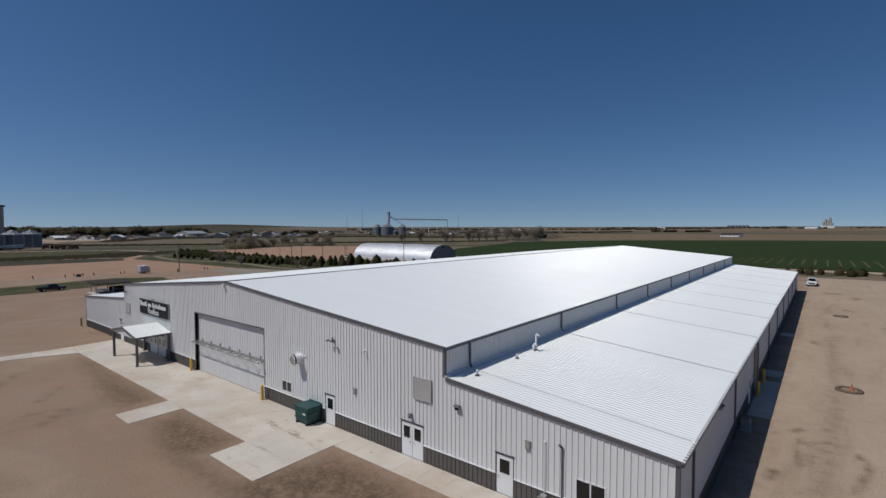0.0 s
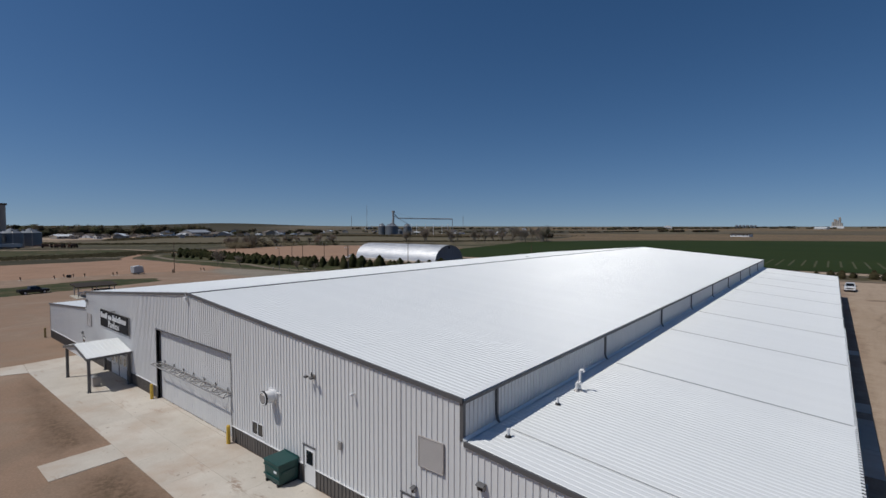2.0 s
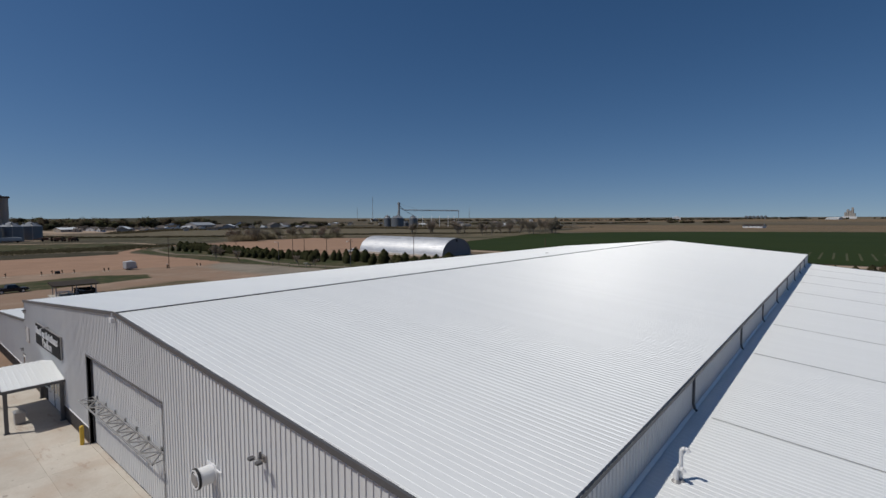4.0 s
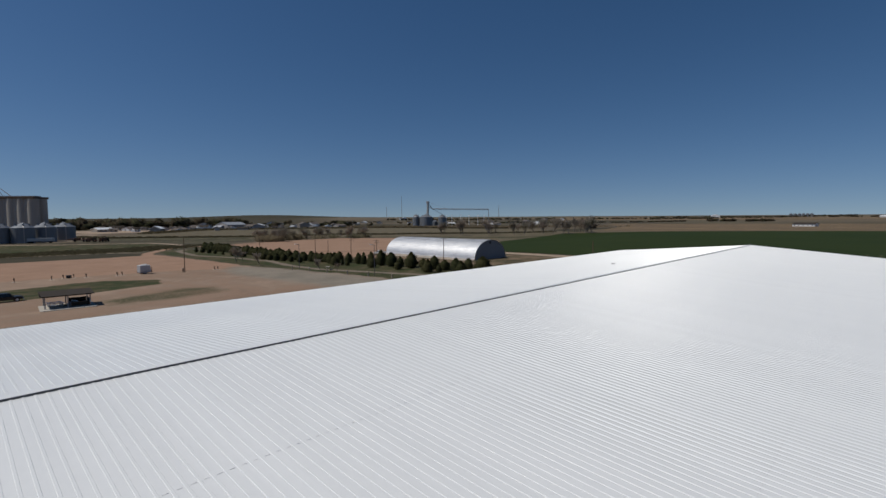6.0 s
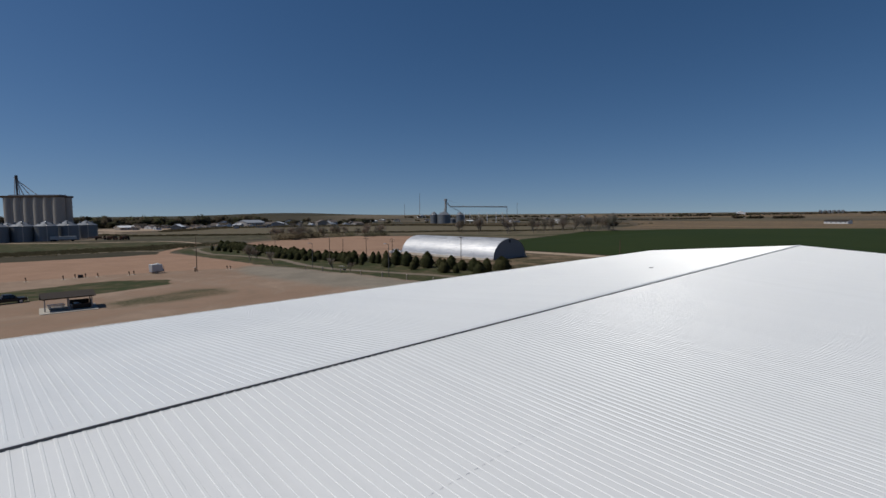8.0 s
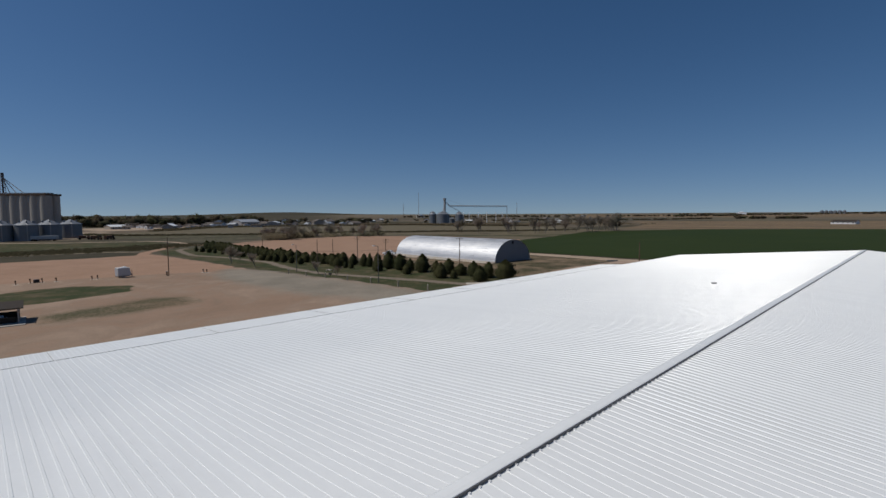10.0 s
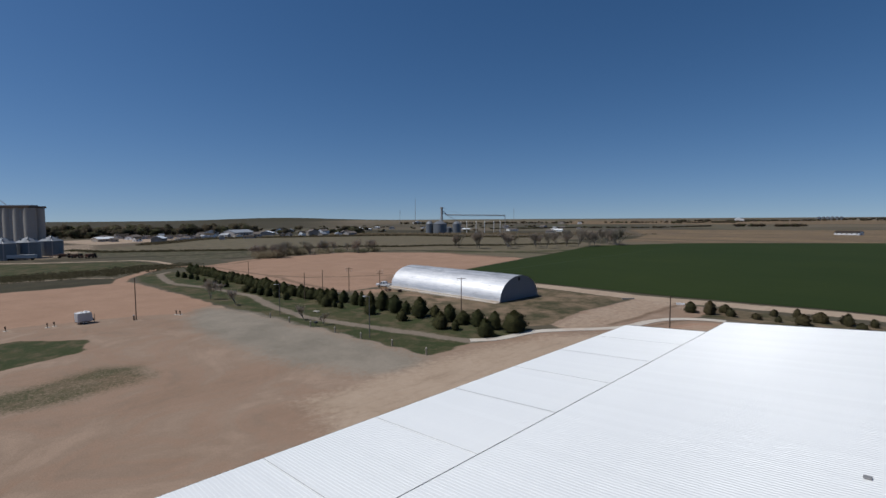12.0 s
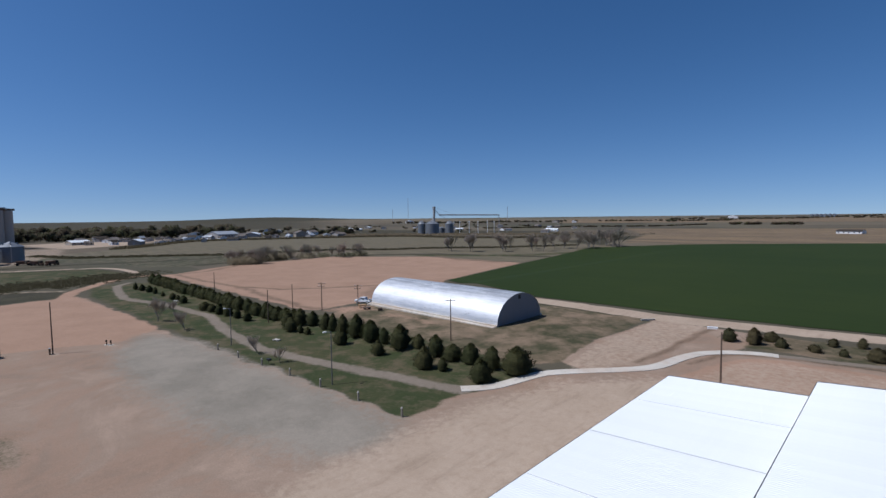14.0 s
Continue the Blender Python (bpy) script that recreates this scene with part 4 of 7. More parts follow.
# downspouts down the upper walls, each with a drain laid across the lean-to roof
for k, y in enumerate((2.4, 15.5, 28.9, 40.2, 51.7, 63.3, 74.9, 86.2, 97.6)):
    part("downspout", Shape().box(0.045, 0.15, y - 0.06, y + 0.06, LEAN_TOP + 0.4, EAVE - 0.1), dark_trim, pavilion)
    part("elbow", Shape().tube((0.1, y, LEAN_TOP + 0.42), (0.16, y - 0.02, LEAN_TOP + 0.2), 0.065, seg=8).tube((0.16, y - 0.02, LEAN_TOP + 0.2), (0.27, y - 0.04, LEAN_TOP + 0.11), 0.06, 0.055, seg=8), dark_trim, pavilion)
    dz = (LEAN_LOW - LEAN_TOP) / (LEAN_E - 0.03)
    s = Shape()
    s.v = [(x, yy, LEAN_TOP + dz * x + h) for x in (0.85, LEAN_E + 0.06) for yy in (y - 0.017, y + 0.017) for h in (0.02, 0.048)]
    s.f = [(0, 1, 3, 2), (4, 6, 7, 5), (0, 4, 5, 1), (2, 3, 7, 6), (1, 5, 7, 3), (0, 2, 6, 4)]
    part("roof_drain", s, lap_grey if k else pale_trim, pavilion)
    part("drain_end", rounded(Shape().box(LEAN_E + 0.02, LEAN_E + 0.17, y - 0.06, y + 0.06, LEAN_LOW - 0.08, LEAN_LOW + 0.07).mesh("drain_end", white_paint), 0.02, 1), None, pavilion)
    part("downspout", Shape().box(LEAN_E + 0.045, LEAN_E + 0.15, y - 0.06, y + 0.06, 0.1, LEAN_LOW - 0.1), dark_trim, pavilion)
for k in range(1, 10):
    y = LONG - 11.1 * k
    dz = (LEAN_TOP - LEAN_LOW) / (WEST - LEAN_W)
    s = Shape()
    s.v = [(x, yy, LEAN_TOP + dz * (x - WEST) + h) for x in (WEST - 0.75, LEAN_W - 0.12) for yy in (y - 0.018, y + 0.018) for h in (0.02, 0.055)]
    s.f = [(0, 1, 3, 2), (4, 6, 7, 5), (0, 4, 5, 1), (2, 3, 7, 6), (1, 5, 7, 3), (0, 2, 6, 4)]
    part("roof_drain", s, pale_trim, pavilion)
    part("downspout", Shape().box(LEAN_W - 0.15, LEAN_W - 0.045, y - 0.06, y + 0.06, 0.1, LEAN_LOW - 0.1), dark_trim, pavilion)


# ---- arched steel barn ----
def quonset():
    q = thing("quonset_barn", "long arched galvanised steel barn on a concrete footing", "barn", pose(0, 0, -0.35))
    x0, x1, yc, r, rise = -162.8, -113.8, 142.4, 9.3, 7.1
    n = 36
    arc = [(math.cos(math.pi * k / n), math.sin(math.pi * k / n)) for k in range(n + 1)]
    prof = [(yc - r * c, rise * (s ** 0.9)) for c, s in arc]
    w = (x1 - x0) / 70
    me = Shape()
    for u0, u1, d0, d1 in ((0, w * 0.35, 0, 0.006), (w * 0.35, w * 0.5, 0.006, 0.006), (w * 0.5, w * 0.85, 0.006, 0), (w * 0.85, w, 0, 0)):
        def at(u, d):
            out = []
            for (y, z), (c, s) in zip(prof, arc):
                out.append((u, y - d * c, z + d * s))
            return out
        a, b = at(u0, d0), at(u1, d1)
        i = len(me.v)
        me.v += a + b
        m = len(a)
        for j in range(m - 1):
            me.f.append((i + j, i + j + 1, i + m + j + 1, i + m + j))
    mesh = me.mesh("arch_panel", barn_steel, True)
    shell = part("shell", Shape().sweep([(y, z - 0.03) for y, z in prof], lambda y, z: (x0 + 0.1, y, z), lambda y, z: (x1 - 0.1, y, z)), barn_steel, q)
    for k in range(70):
        part("arch_panel", mesh, None, shell).location = (x0 + k * w, 0, 0)
    end_mat = surface("weathered_end_wall", (0.23, 0.245, 0.275), 0.55, 0.4, 0.4, 0.12, 3, 0.3, 0, 0, (1, 3, 0.3))
    for x, s in ((x0 + 0.25, -1), (x1 - 0.25, 1)):
        i = Shape()
        i.v = [(x, y, z) for y, z in prof] + [(x - s * 0.12, y, z) for y, z in prof]
        m = len(prof)
        i.f = [tuple(range(m)), tuple(range(2 * m - 1, m - 1, -1))] + [(j, j + 1, m + j + 1, m + j) for j in range(m - 1)]
        e = part("end_wall", i, end_mat, q, "dark weathered steel end wall")
        for y in np.arange(yc - 8.4, yc + 8.5, 0.6):
            top = rise * (max(0.0, 1 - ((y - yc) / r) ** 2) ** 0.45)
            part("wall_rib", Shape().box(min(x, x + s * 0.06), max(x, x + s * 0.06), y - 0.06, y + 0.06, 0.05, top - 0.1), end_mat, e)
        part("vent", Shape().box(min(x, x + s * 0.1), max(x, x + s * 0.1), yc - 0.55, yc + 0.45, rise - 1.5, rise - 0.5), black_paint, e, "dark square gable vent")
    for y in (yc - r - 0.2, yc + r - 0.1):
        part("footing", Shape().box(x0 - 0.1, x1 + 0.1, y - 0.25, y + 0.5, -0.6, 0.42), concrete, q)
    for k in range(14):
        a = x0 + (x1 - x0) * k / 14
        part("apron_slab", Shape().box(a + 0.01, a + (x1 - x0) / 14 - 0.01, yc - r - 1.7, yc - r - 0.46, -0.5, 0.12), concrete, q)
    return q


quonset()

# ---- doors, windows and fittings of the front ----
def door(x0, x1, leaves, high=2.2, pane=True, label="white steel door with a dark window pane"):
    d = part("door", Shape().box(x0, x1, -0.01, 0.05, high - 0.07, high), dark_trim, pavilion, label)
    for a, b in ((x0, x0 + 0.05), (x1 - 0.05, x1)):
        part("frame", Shape().box(a, b, -0.012, 0.05, 0.0, high - 0.07), dark_trim, d)
    w = (x1 - x0 - 0.1) / leaves
    for k in range(leaves):
        a = x0 + 0.05 + k * w
        part("leaf", rounded(Shape().box(a + 0.012, a + w - 0.012, 0.0, 0.045, 0.04, high - 0.085).mesh("leaf", white_paint), 0.006, 1), None, d)
        if pane:
            part("glazing_bead", Shape().box(a + w * 0.17, a + w * 0.83, -0.012, 0.002, high * 0.51, high * 0.89), white_paint, d)
            part("pane", Shape().box(a + w * 0.21, a + w * 0.79, -0.018, -0.010, high * 0.53, high * 0.87), glass, d)
        hx = a + (w - 0.13 if k == 0 and leaves > 1 else 0.13)
        s = Shape().tube((hx, -0.07, 0.98), (hx + (0.1 if k else -0.1), -0.07, 0.98), 0.014)
        s.tube((hx, 0.0, 0.98), (hx, -0.07, 0.98), 0.02)
        part("handle", s, grey_metal, d)
    part("threshold", Shape().box(x0, x1, -0.06, 0.06, 0.0, 0.035), grey_metal, d)
    part("drip_cap", Shape().box(x0 - 0.04, x1 + 0.04, -0.07, 0.0, high + 0.005, high + 0.04), dark_trim, d)
    return d


door(-3.5, -1.62, 2, label="pair of white steel doors with dark panes")
door(-11.1, -9.98, 1)
door(3.5, 4.62, 1)
door(-52.75, -51.62, 1)
door(-43.3, -41.15, 2, 2.3, label="pair of white entrance doors under the canopy")
door(-41.05, -38.9, 2, 2.3, label="pair of white entrance doors under the canopy")
part("mullion", Shape().box(-41.15, -41.05, -0.02, 0.1, 0, 2.3), dark_trim, pavilion)


def window(x0, x1, z0, z1):
    w = part("window", Shape().box(x0, x1, 0.06, 0.1, z0, z1), black_paint, pavilion, "dark two-pane sliding window")
    for a, b, c, d in ((x0, x1, z1 - 0.05, z1), (x0, x1, z0, z0 + 0.05), (x0, x0 + 0.05, z0 + 0.05, z1 - 0.05), (x1 - 0.05, x1, z0 + 0.05, z1 - 0.05)):
        part("frame", Shape().box(a, b, -0.035, 0.06, c, d), white_paint, w)
    m = (x0 + x1) / 2
    part("mullion", Shape().box(m - 0.035, m + 0.035, -0.03, 0.05, z0 + 0.05, z1 - 0.05), white_paint, w)
    for a, b in ((x0 + 0.05, m - 0.035), (m + 0.035, x1 - 0.05)):
        part("pane", Shape().box(a, b, 0.0, 0.012, z0 + 0.05, z1 - 0.05), glass, w)


window(-16.6, -15.3, 1.25, 2.1)
window(8.0, 9.45, 1.15, 2.25)


def big_door():
    """The one-piece overhead door, with its stiffening truss across."""
    x0, x1, h = -31.7, -19.2, 5.8
    d = part("overhead_door", Shape().box(x0 + 0.04, x1 - 0.04, 0.29, 0.36, 0.03, h - 0.03), white_wall, pavilion, "tall white one-piece door with an outside truss")
    n = 14
    w = (x1 - x0 - 0.08) / n
    me = Shape().sweep(ribs(0, w, 0.026), lambda u, k: (u, 0.284 - k, 0.04), lambda u, k: (u, 0.284 - k, h - 0.04)).mesh("door_panel", white_wall)
    for k in range(n):
        part("door_panel", me, None, d).location = (x0 + 0.04 + k * w, 0, 0)
    for a, b, lo, hi in ((x0 - 0.14, x0, 0, h), (x1, x1 + 0.1, 0, h), (x0 - 0.14, x1 + 0.1, h, h + 0.1)):
        part("jamb", Shape().box(a, b, -0.05, 0.34, lo, hi), dark_trim, d)
    z = 3.02
    out = -0.52
    for p, q, r in (((x0 + 0.1, out, z), (x1 - 0.05, out, z), 0.05), ((x0 + 0.1, 0.2, z + 0.06), (x1 - 0.1, 0.2, z + 0.06), 0.045)):
        part("truss_chord", Shape().tube(p, q, r, seg=6), drain_grey, d)
    m = 14
    step = (x1 - x0 - 0.2) / m
    for k in range(m + 1):
        a = x0 + 0.1 + k * step
        part("truss_strut", Shape().tube((a, out, z), (a, 0.2, z + 0.06), 0.03, seg=5), drain_grey, d)
        if k % 2 == 0 and k < m:
            part("truss_lacing", Shape().tube((a, out, z), (a + step, 0.2, z + 0.06), 0.042, seg=5).tube((a + step, 0.2, z + 0.06), (a + 2 * step, out, z), 0.042, seg=5), drain_grey, d)
            part("truss_stub", Shape().tube((a + step, 0.22, z + 0.04), (a + step, 0.22, z + 0.32), 0.05, seg=5), drain_grey, d)
    part("bottom_seal", Shape().box(x0 + 0.04, x1 - 0.04, 0.26, 0.36, 0.0, 0.05), rubber, d)


big_door()


def canopy():
    c = thing("entrance_canopy", "white gabled metal entrance canopy on dark posts", "canopy")
    x0, x1, ym, ye = -44.6, -37.4, -3.45, -0.06
    xm, ze, zr = (x0 + x1) / 2, 3.05, 3.72
    for s, e in ((-1, x0), (1, x1)):
        sh = Shape().prism([(xm, zr), (e, ze), (e, ze - 0.07), (xm, zr - 0.07)], ym, ye)
        r = part("roof", sh, white_roof, c)
        for k in range(11):
            y = ym + 0.03 + k * (ye - ym - 0.06) / 10
            part("seam", Shape().prism([(xm, zr + 0.035), (e, ze + 0.035), (e, ze), (xm, zr)], y - 0.02, y + 0.02), white_roof, r)
        part("gutter", Shape().box(min(e, e + s * 0.1), max(e, e + s * 0.1), ym, ye, ze - 0.2, ze - 0.01), dark_trim, c)
        part("gable_trim", Shape().prism([(xm, zr + 0.03), (e, ze + 0.03), (e, ze - 0.2), (xm, zr - 0.2)], ym - 0.06, ym - 0.004), dark_trim, c)
    part("gable_infill", Shape().prism([(xm, zr - 0.2), (x0 + 0.3, ze - 0.16), (x0 + 0.3, ze - 0.22), (x1 - 0.3, ze - 0.22), (x1 - 0.3, ze - 0.16)], ym + 0.1, ym + 0.14), white_wall, c)
    for x in (x0 + 0.25, x1 - 0.25):
        for y in (-3.25, -0.22):
            p = part("post", rounded(Shape().box(x - 0.11, x + 0.11, y - 0.11, y + 0.11, 0.03, ze - 0.06).mesh("post", dark_trim), 0.012, 1), None, c)
            part("base_plate", Shape().box(x - 0.17, x + 0.17, y - 0.17, y + 0.17, 0.03, 0.06), dark_trim, p)
    for y in (-3.25, -0.22):
        part("beam", Shape().box(x0 + 0.25, x1 - 0.25, y - 0.08, y + 0.08, ze - 0.22, ze - 0.04), dark_trim, c)


canopy()
bin_ = thing("litter_bin", "pale square litter bin on the concrete apron", "bin", pose(-39.3, -2.35, 0.03))
part("body", rounded(Shape().box(-0.28, 0.28, -0.28, 0.28, 0.0, 0.82, (-0.31, 0.31, -0.31, 0.31)).mesh("body", beige_louver), 0.03), None, bin_)
part("lid", rounded(Shape().box(-0.33, 0.33, -0.33, 0.33, 0.825, 0.98, (-0.2, 0.2, -0.2, 0.2)).mesh("lid", grey_metal), 0.02), None, bin_)


sign_black = surface("sign_black", (0.012, 0.012, 0.013), 0.75, 0, 0.2, 0.2)


def sign():
    x0, x1, z0, z1 = -45.55, -37.7, 4.38, 6.03
    s = thing("wall_sign", "black wall sign with white lettering", "sign")
    part("board", rounded(Shape().box(x0, x1, -0.2, -0.05, z0, z1).mesh("board", sign_black), 0.02), None, s)
    part("edge", Shape().box(x0 - 0.03, x1 + 0.03, -0.17, -0.08, z0 - 0.03, z1 + 0.03), grey_metal, s)
    # first line: plain white bars, in three groups
    tall = {0, 3, 6, 8, 10, 14}
    a = 0.3
    for k in range(14):
        if k in (4, 6):
            a += 0.28
        w_ = 0.4 if k in (0, 6) else (0.17 if k == 8 else 0.36)
        part("word_bar", rounded(Shape().box(x0 + a, x0 + a + w_, -0.235, -0.2, z0 + 0.9, z0 + (1.45 if k in tall else 1.28)).mesh("word_bar", white_paint), 0.05), None, s)
        a += w_ + 0.12
    # second line, letter by letter
    def lettering(text):
        cu = bpy.data.curves.new("letter", "FONT")
        cu.body, cu.size, cu.extrude, cu.offset = text, 0.98, 0.012, 0.0
        tmp = bpy.data.objects.new("letter", cu)
        me = bpy.data.meshes.new_from_object(tmp)
        bpy.data.objects.remove(tmp)
        me.materials.clear()
        me.materials.append(white_paint)
        return me, max(v.co.x for v in me.vertices)

    word = "Pavilion"
    whole = lettering(word)[1]
    for i, ch in enumerate(word):
        me, own = lettering(ch)
        at = lettering(word[:i + 1])[1] - own
        part("letter", me, None, s).matrix_basis = pose((x0 + x1) / 2 - whole / 2 + at, -0.215, z0 + 0.13, 90, 0, 0)
    for a in (x0 + 0.4, (x0 + x1) / 2, x1 - 0.4):
        part("bracket", Shape().box(a - 0.06, a + 0.06, -0.075, -0.02, z0 + 0.2, z1 - 0.2), grey_metal, s)
    part("sign_lamp", Shape().box((x0 + x1) / 2 - 0.06, (x0 + x1) / 2 + 0.06, -0.5, -0.08, z1 + 0.12, z1 + 0.2).tube(((x0 + x1) / 2, -0.08, z1 + 0.05), ((x0 + x1) / 2, -0.08, z1 + 0.16), 0.03), grey_metal, s)


sign()


def exhaust():
    e = thing("exhaust_fan", "white round exhaust duct with a dark rim on the wall", "fan", pose(-14.1, 0, 4.25))
    n = 24
    t = Shape()
    for r0, r1, y0, y1 in ((0.36, 0.36, -0.04, -0.6), (0.36, 0.39, -0.6, -0.66), (0.39, 0.39, -0.66, -0.74), (0.39, 0.32, -0.74, -0.74), (0.32, 0.32, -0.74, -0.4)):
        for k in range(n):
            a, b = 2 * math.pi * k / n, 2 * math.pi * (k + 1) / n
            t.quad((r0 * math.cos(a), y0, r0 * math.sin(a)), (r0 * math.cos(b), y0, r0 * math.sin(b)), (r1 * math.cos(b), y1, r1 * math.sin(b)), (r1 * math.cos(a), y1, r1 * math.sin(a)))
    part("duct", t, white_paint, e)
    part("rim", Shape().tube((0, -0.62, 0), (0, -0.72, 0), 0.42, seg=24), black_paint, e)
    part("grille", Shape().tube((0, -0.69, 0), (0, -0.755, 0), 0.3, 0.25, seg=20), grey_metal, e, "grey dished fan cover")
    part("flange", Shape().box(-0.42, 0.42, -0.06, -0.03, -0.42, 0.42), white_paint, e)
    part("hood_strip", Shape().box(0.35, 0.85, -0.09, -0.03, 0.22, 0.3), white_paint, e)


exhaust()


def floodlights():
    f = thing("floodlight_pair", "dark twin floodlight on a wall bracket", "lamp", pose(-10.0, 0, 6.2))
    part("plate", Shape().box(-0.12, 0.12, -0.09, -0.03, -0.12, 0.12), grey_metal, f)
    part("arm", Shape().tube((0, -0.06, 0), (0, -0.32, 0.06), 0.03).tube((-0.24, -0.32, 0.06), (0.24, -0.32, 0.06), 0.025), grey_metal, f)
    for x in (-0.24, 0.24):
        part("lamp_head", rounded(Shape().box(x - 0.1, x + 0.1, -0.5, -0.28, 0.0, 0.11).mesh("lamp_head", dark_trim), 0.03), None, f)
    part("sensor", Shape().tube((0.0, -0.2, 0.05), (0.0, -0.2, 0.28), 0.06, 0.04), dark_trim, f)


floodlights()


def wall_pack(x, z, label, wide=0.32, m=None):
    p = thing("wall_lamp", label, "lamp", m or pose(x, 0, z), "wall lamps")
    part("housing", Shape().prism([(-wide / 2, -0.11), (wide / 2, -0.11), (wide / 2, 0.1), (-wide / 2, 0.1)], -0.2, -0.03), grey_metal, p)
    part("hood", Shape().box(-wide / 2 - 0.03, wide / 2 + 0.03, -0.3, -0.03, 0.1, 0.16, (-wide / 2 - 0.03, wide / 2 + 0.03, -0.18, -0.03)), dark_trim, p)
    part("lens", Shape().box(-wide / 2 + 0.04, wide / 2 - 0.04, -0.21, -0.2, -0.09, 0.07), glass, p)


wall_pack(1.0, 4.0, "grey wall lamp beside the roof step")
wall_pack(-2.62, 2.62, "small grey lamp over the double doors", 0.16)
wall_pack(-52.2, 2.6, "small dark lamp over the side door", 0.16)
wall_pack(-50.35, 6.35, "small dark wall lamp under the eave")
wall_pack(0, 0, "dark lamp high on the east wall", 0.42, pose(LEAN_E, 9.4, 3.95, 0, 0, 90))
cm = thing("security_camera", "small white camera on the front wall", "camera", pose(-6.69, 0, 6.0))
part("bracket", Shape().tube((0, -0.03, 0), (0, -0.22, 0.03), 0.03), white_paint, cm)
part("body", rounded(Shape().box(-0.06, 0.06, -0.32, -0.1, -0.07, 0.07).mesh("body", white_paint), 0.03), None, cm)
for x, z, w, h, label in ((-7.81, 3.05, 0.22, 0.38, "small grey electrical box on the front wall"), (5.45, 3.12, 0.27, 0.42, "grey louvered box beside the door")):
    bx = thing("wall_box", label, "box", pose(x, 0, z))
    part("body", rounded(Shape().box(-w / 2, w / 2, -0.13, -0.03, -h / 2, h / 2).mesh("body", beige_louver), 0.015), None, bx)
    part("cover", Shape().box(-w / 2 - 0.03, w / 2 + 0.03, -0.155, -0.03, h / 2, h / 2 + 0.03), grey_metal, bx)
    for k in range(3):
        part("slat", Shape().box(-w / 2 + 0.04, w / 2 - 0.04, -0.142, -0.13, -h / 2 + 0.06 + k * 0.11, -h / 2 + 0.1 + k * 0.11), grey_metal, bx)


def louver(x0, x1, z0, z1):
    v = thing("wall_louver", "square beige metal wall louver", "vent", None, "wall louvers")
    part("backing", Shape().box(x0, x1, -0.06, -0.03, z0, z1), beige_louver, v)
    for a, b, c, d in ((x0 - 0.03, x1 + 0.03, z1, z1 + 0.03), (x0 - 0.03, x1 + 0.03, z0 - 0.03, z0), (x0 - 0.03, x0, z0, z1), (x1, x1 + 0.03, z0, z1)):
        part("frame", Shape().box(a, b, -0.108, -0.03, c, d), beige_louver, v)
    n = 22
    for k in range(n):
        z = z0 + (z1 - z0) * k / n
        s = Shape()
        s.v = [(x, y, zz) for x in (x0, x1) for y, zz in ((-0.1, z + 0.005), (-0.06, z + 0.062), (-0.055, z + 0.056), (-0.095, z))]
        s.f = [(0, 1, 2, 3), (7, 6, 5, 4), (0, 4, 5, 1), (1, 5, 6, 2), (2, 6, 7, 3), (3, 7, 4, 0)]
        part("slat", s, beige_louver, v)


louver(-2.34, -0.98, 3.82, 5.12)
louver(-50.3, -49.1, 3.75, 5.0)
cd = thing("wall_conduit", "pale conduit running up the front wall", "pipe", None, "wall conduits")
part("pipe", Shape().tube((6.4, -0.09, 0.3), (6.4, -0.09, 3.55), 0.03), white_paint, cd)
part("elbow", Shape().tube((6.4, -0.09, 3.5), (6.4, 0.0, 3.6), 0.04), white_paint, cd)
part("gas_meter", rounded(Shape().box(6.25, 6.6, -0.32, -0.06, 0.55, 0.95).mesh("gas_meter", grey_metal), 0.04), None, cd)
part("riser", Shape().tube((6.1, -0.2, 0.02), (6.1, -0.2, 0.75), 0.025).tube((6.1, -0.2, 0.75), (6.3, -0.2, 0.75), 0.025), grey_metal, cd)
cd = thing("wall_conduit", "dark conduit running up the front wall", "pipe", None, "wall conduits")
part("pipe", Shape().tube((7.32, -0.08, 0.2), (7.32, -0.08, 3.6), 0.04), dark_trim, cd)
part("weather_head", Shape().tube((7.32, -0.08, 3.55), (7.25, -0.25, 3.72), 0.06), dark_trim, cd)
rb = thing("ridge_box", "small white junction box under the ridge", "box", pose(RIDGE_X - 0.1, -0.12, RIDGE_Z - 0.42))
part("body", rounded(Shape().box(-0.16, 0.16, -0.16, 0.02, -0.14, 0.14).mesh("body", white_paint), 0.02), None, rb)
part("stem", Shape().tube((0, -0.06, 0.1), (0, -0.06, 0.4), 0.03), white_paint, rb)


dull_yellow = surface("weathered_yellow_paint", (0.3, 0.235, 0.11), 0.7, 0, 0.3, 0.25)


def bollard(x, y, label="yellow steel bollard beside the overhead door", paint=None):
    b = thing("bollard", label, "bollard", pose(x, y, 0.02), "door bollards")
    part("pipe", Shape().tube((0, 0, 0), (0, 0, 1.18), 0.125, seg=16), paint or yellow_paint, b)
    part("cap", Shape().tube((0, 0, 1.18), (0, 0, 1.25), 0.125, 0.07, seg=16), paint or yellow_paint, b)


bollard(-31.95, -0.4)
bollard(-18.95, -0.4)
bollard(-67.0, -0.55, "weathered yellow bollard at the building corner", dull_yellow)
bollard(LEAN_E + 0.45, 26.2, "yellow steel bollard beside the east door")
bollard(LEAN_E + 0.45, 30.6, "yellow steel bollard beside the east door")


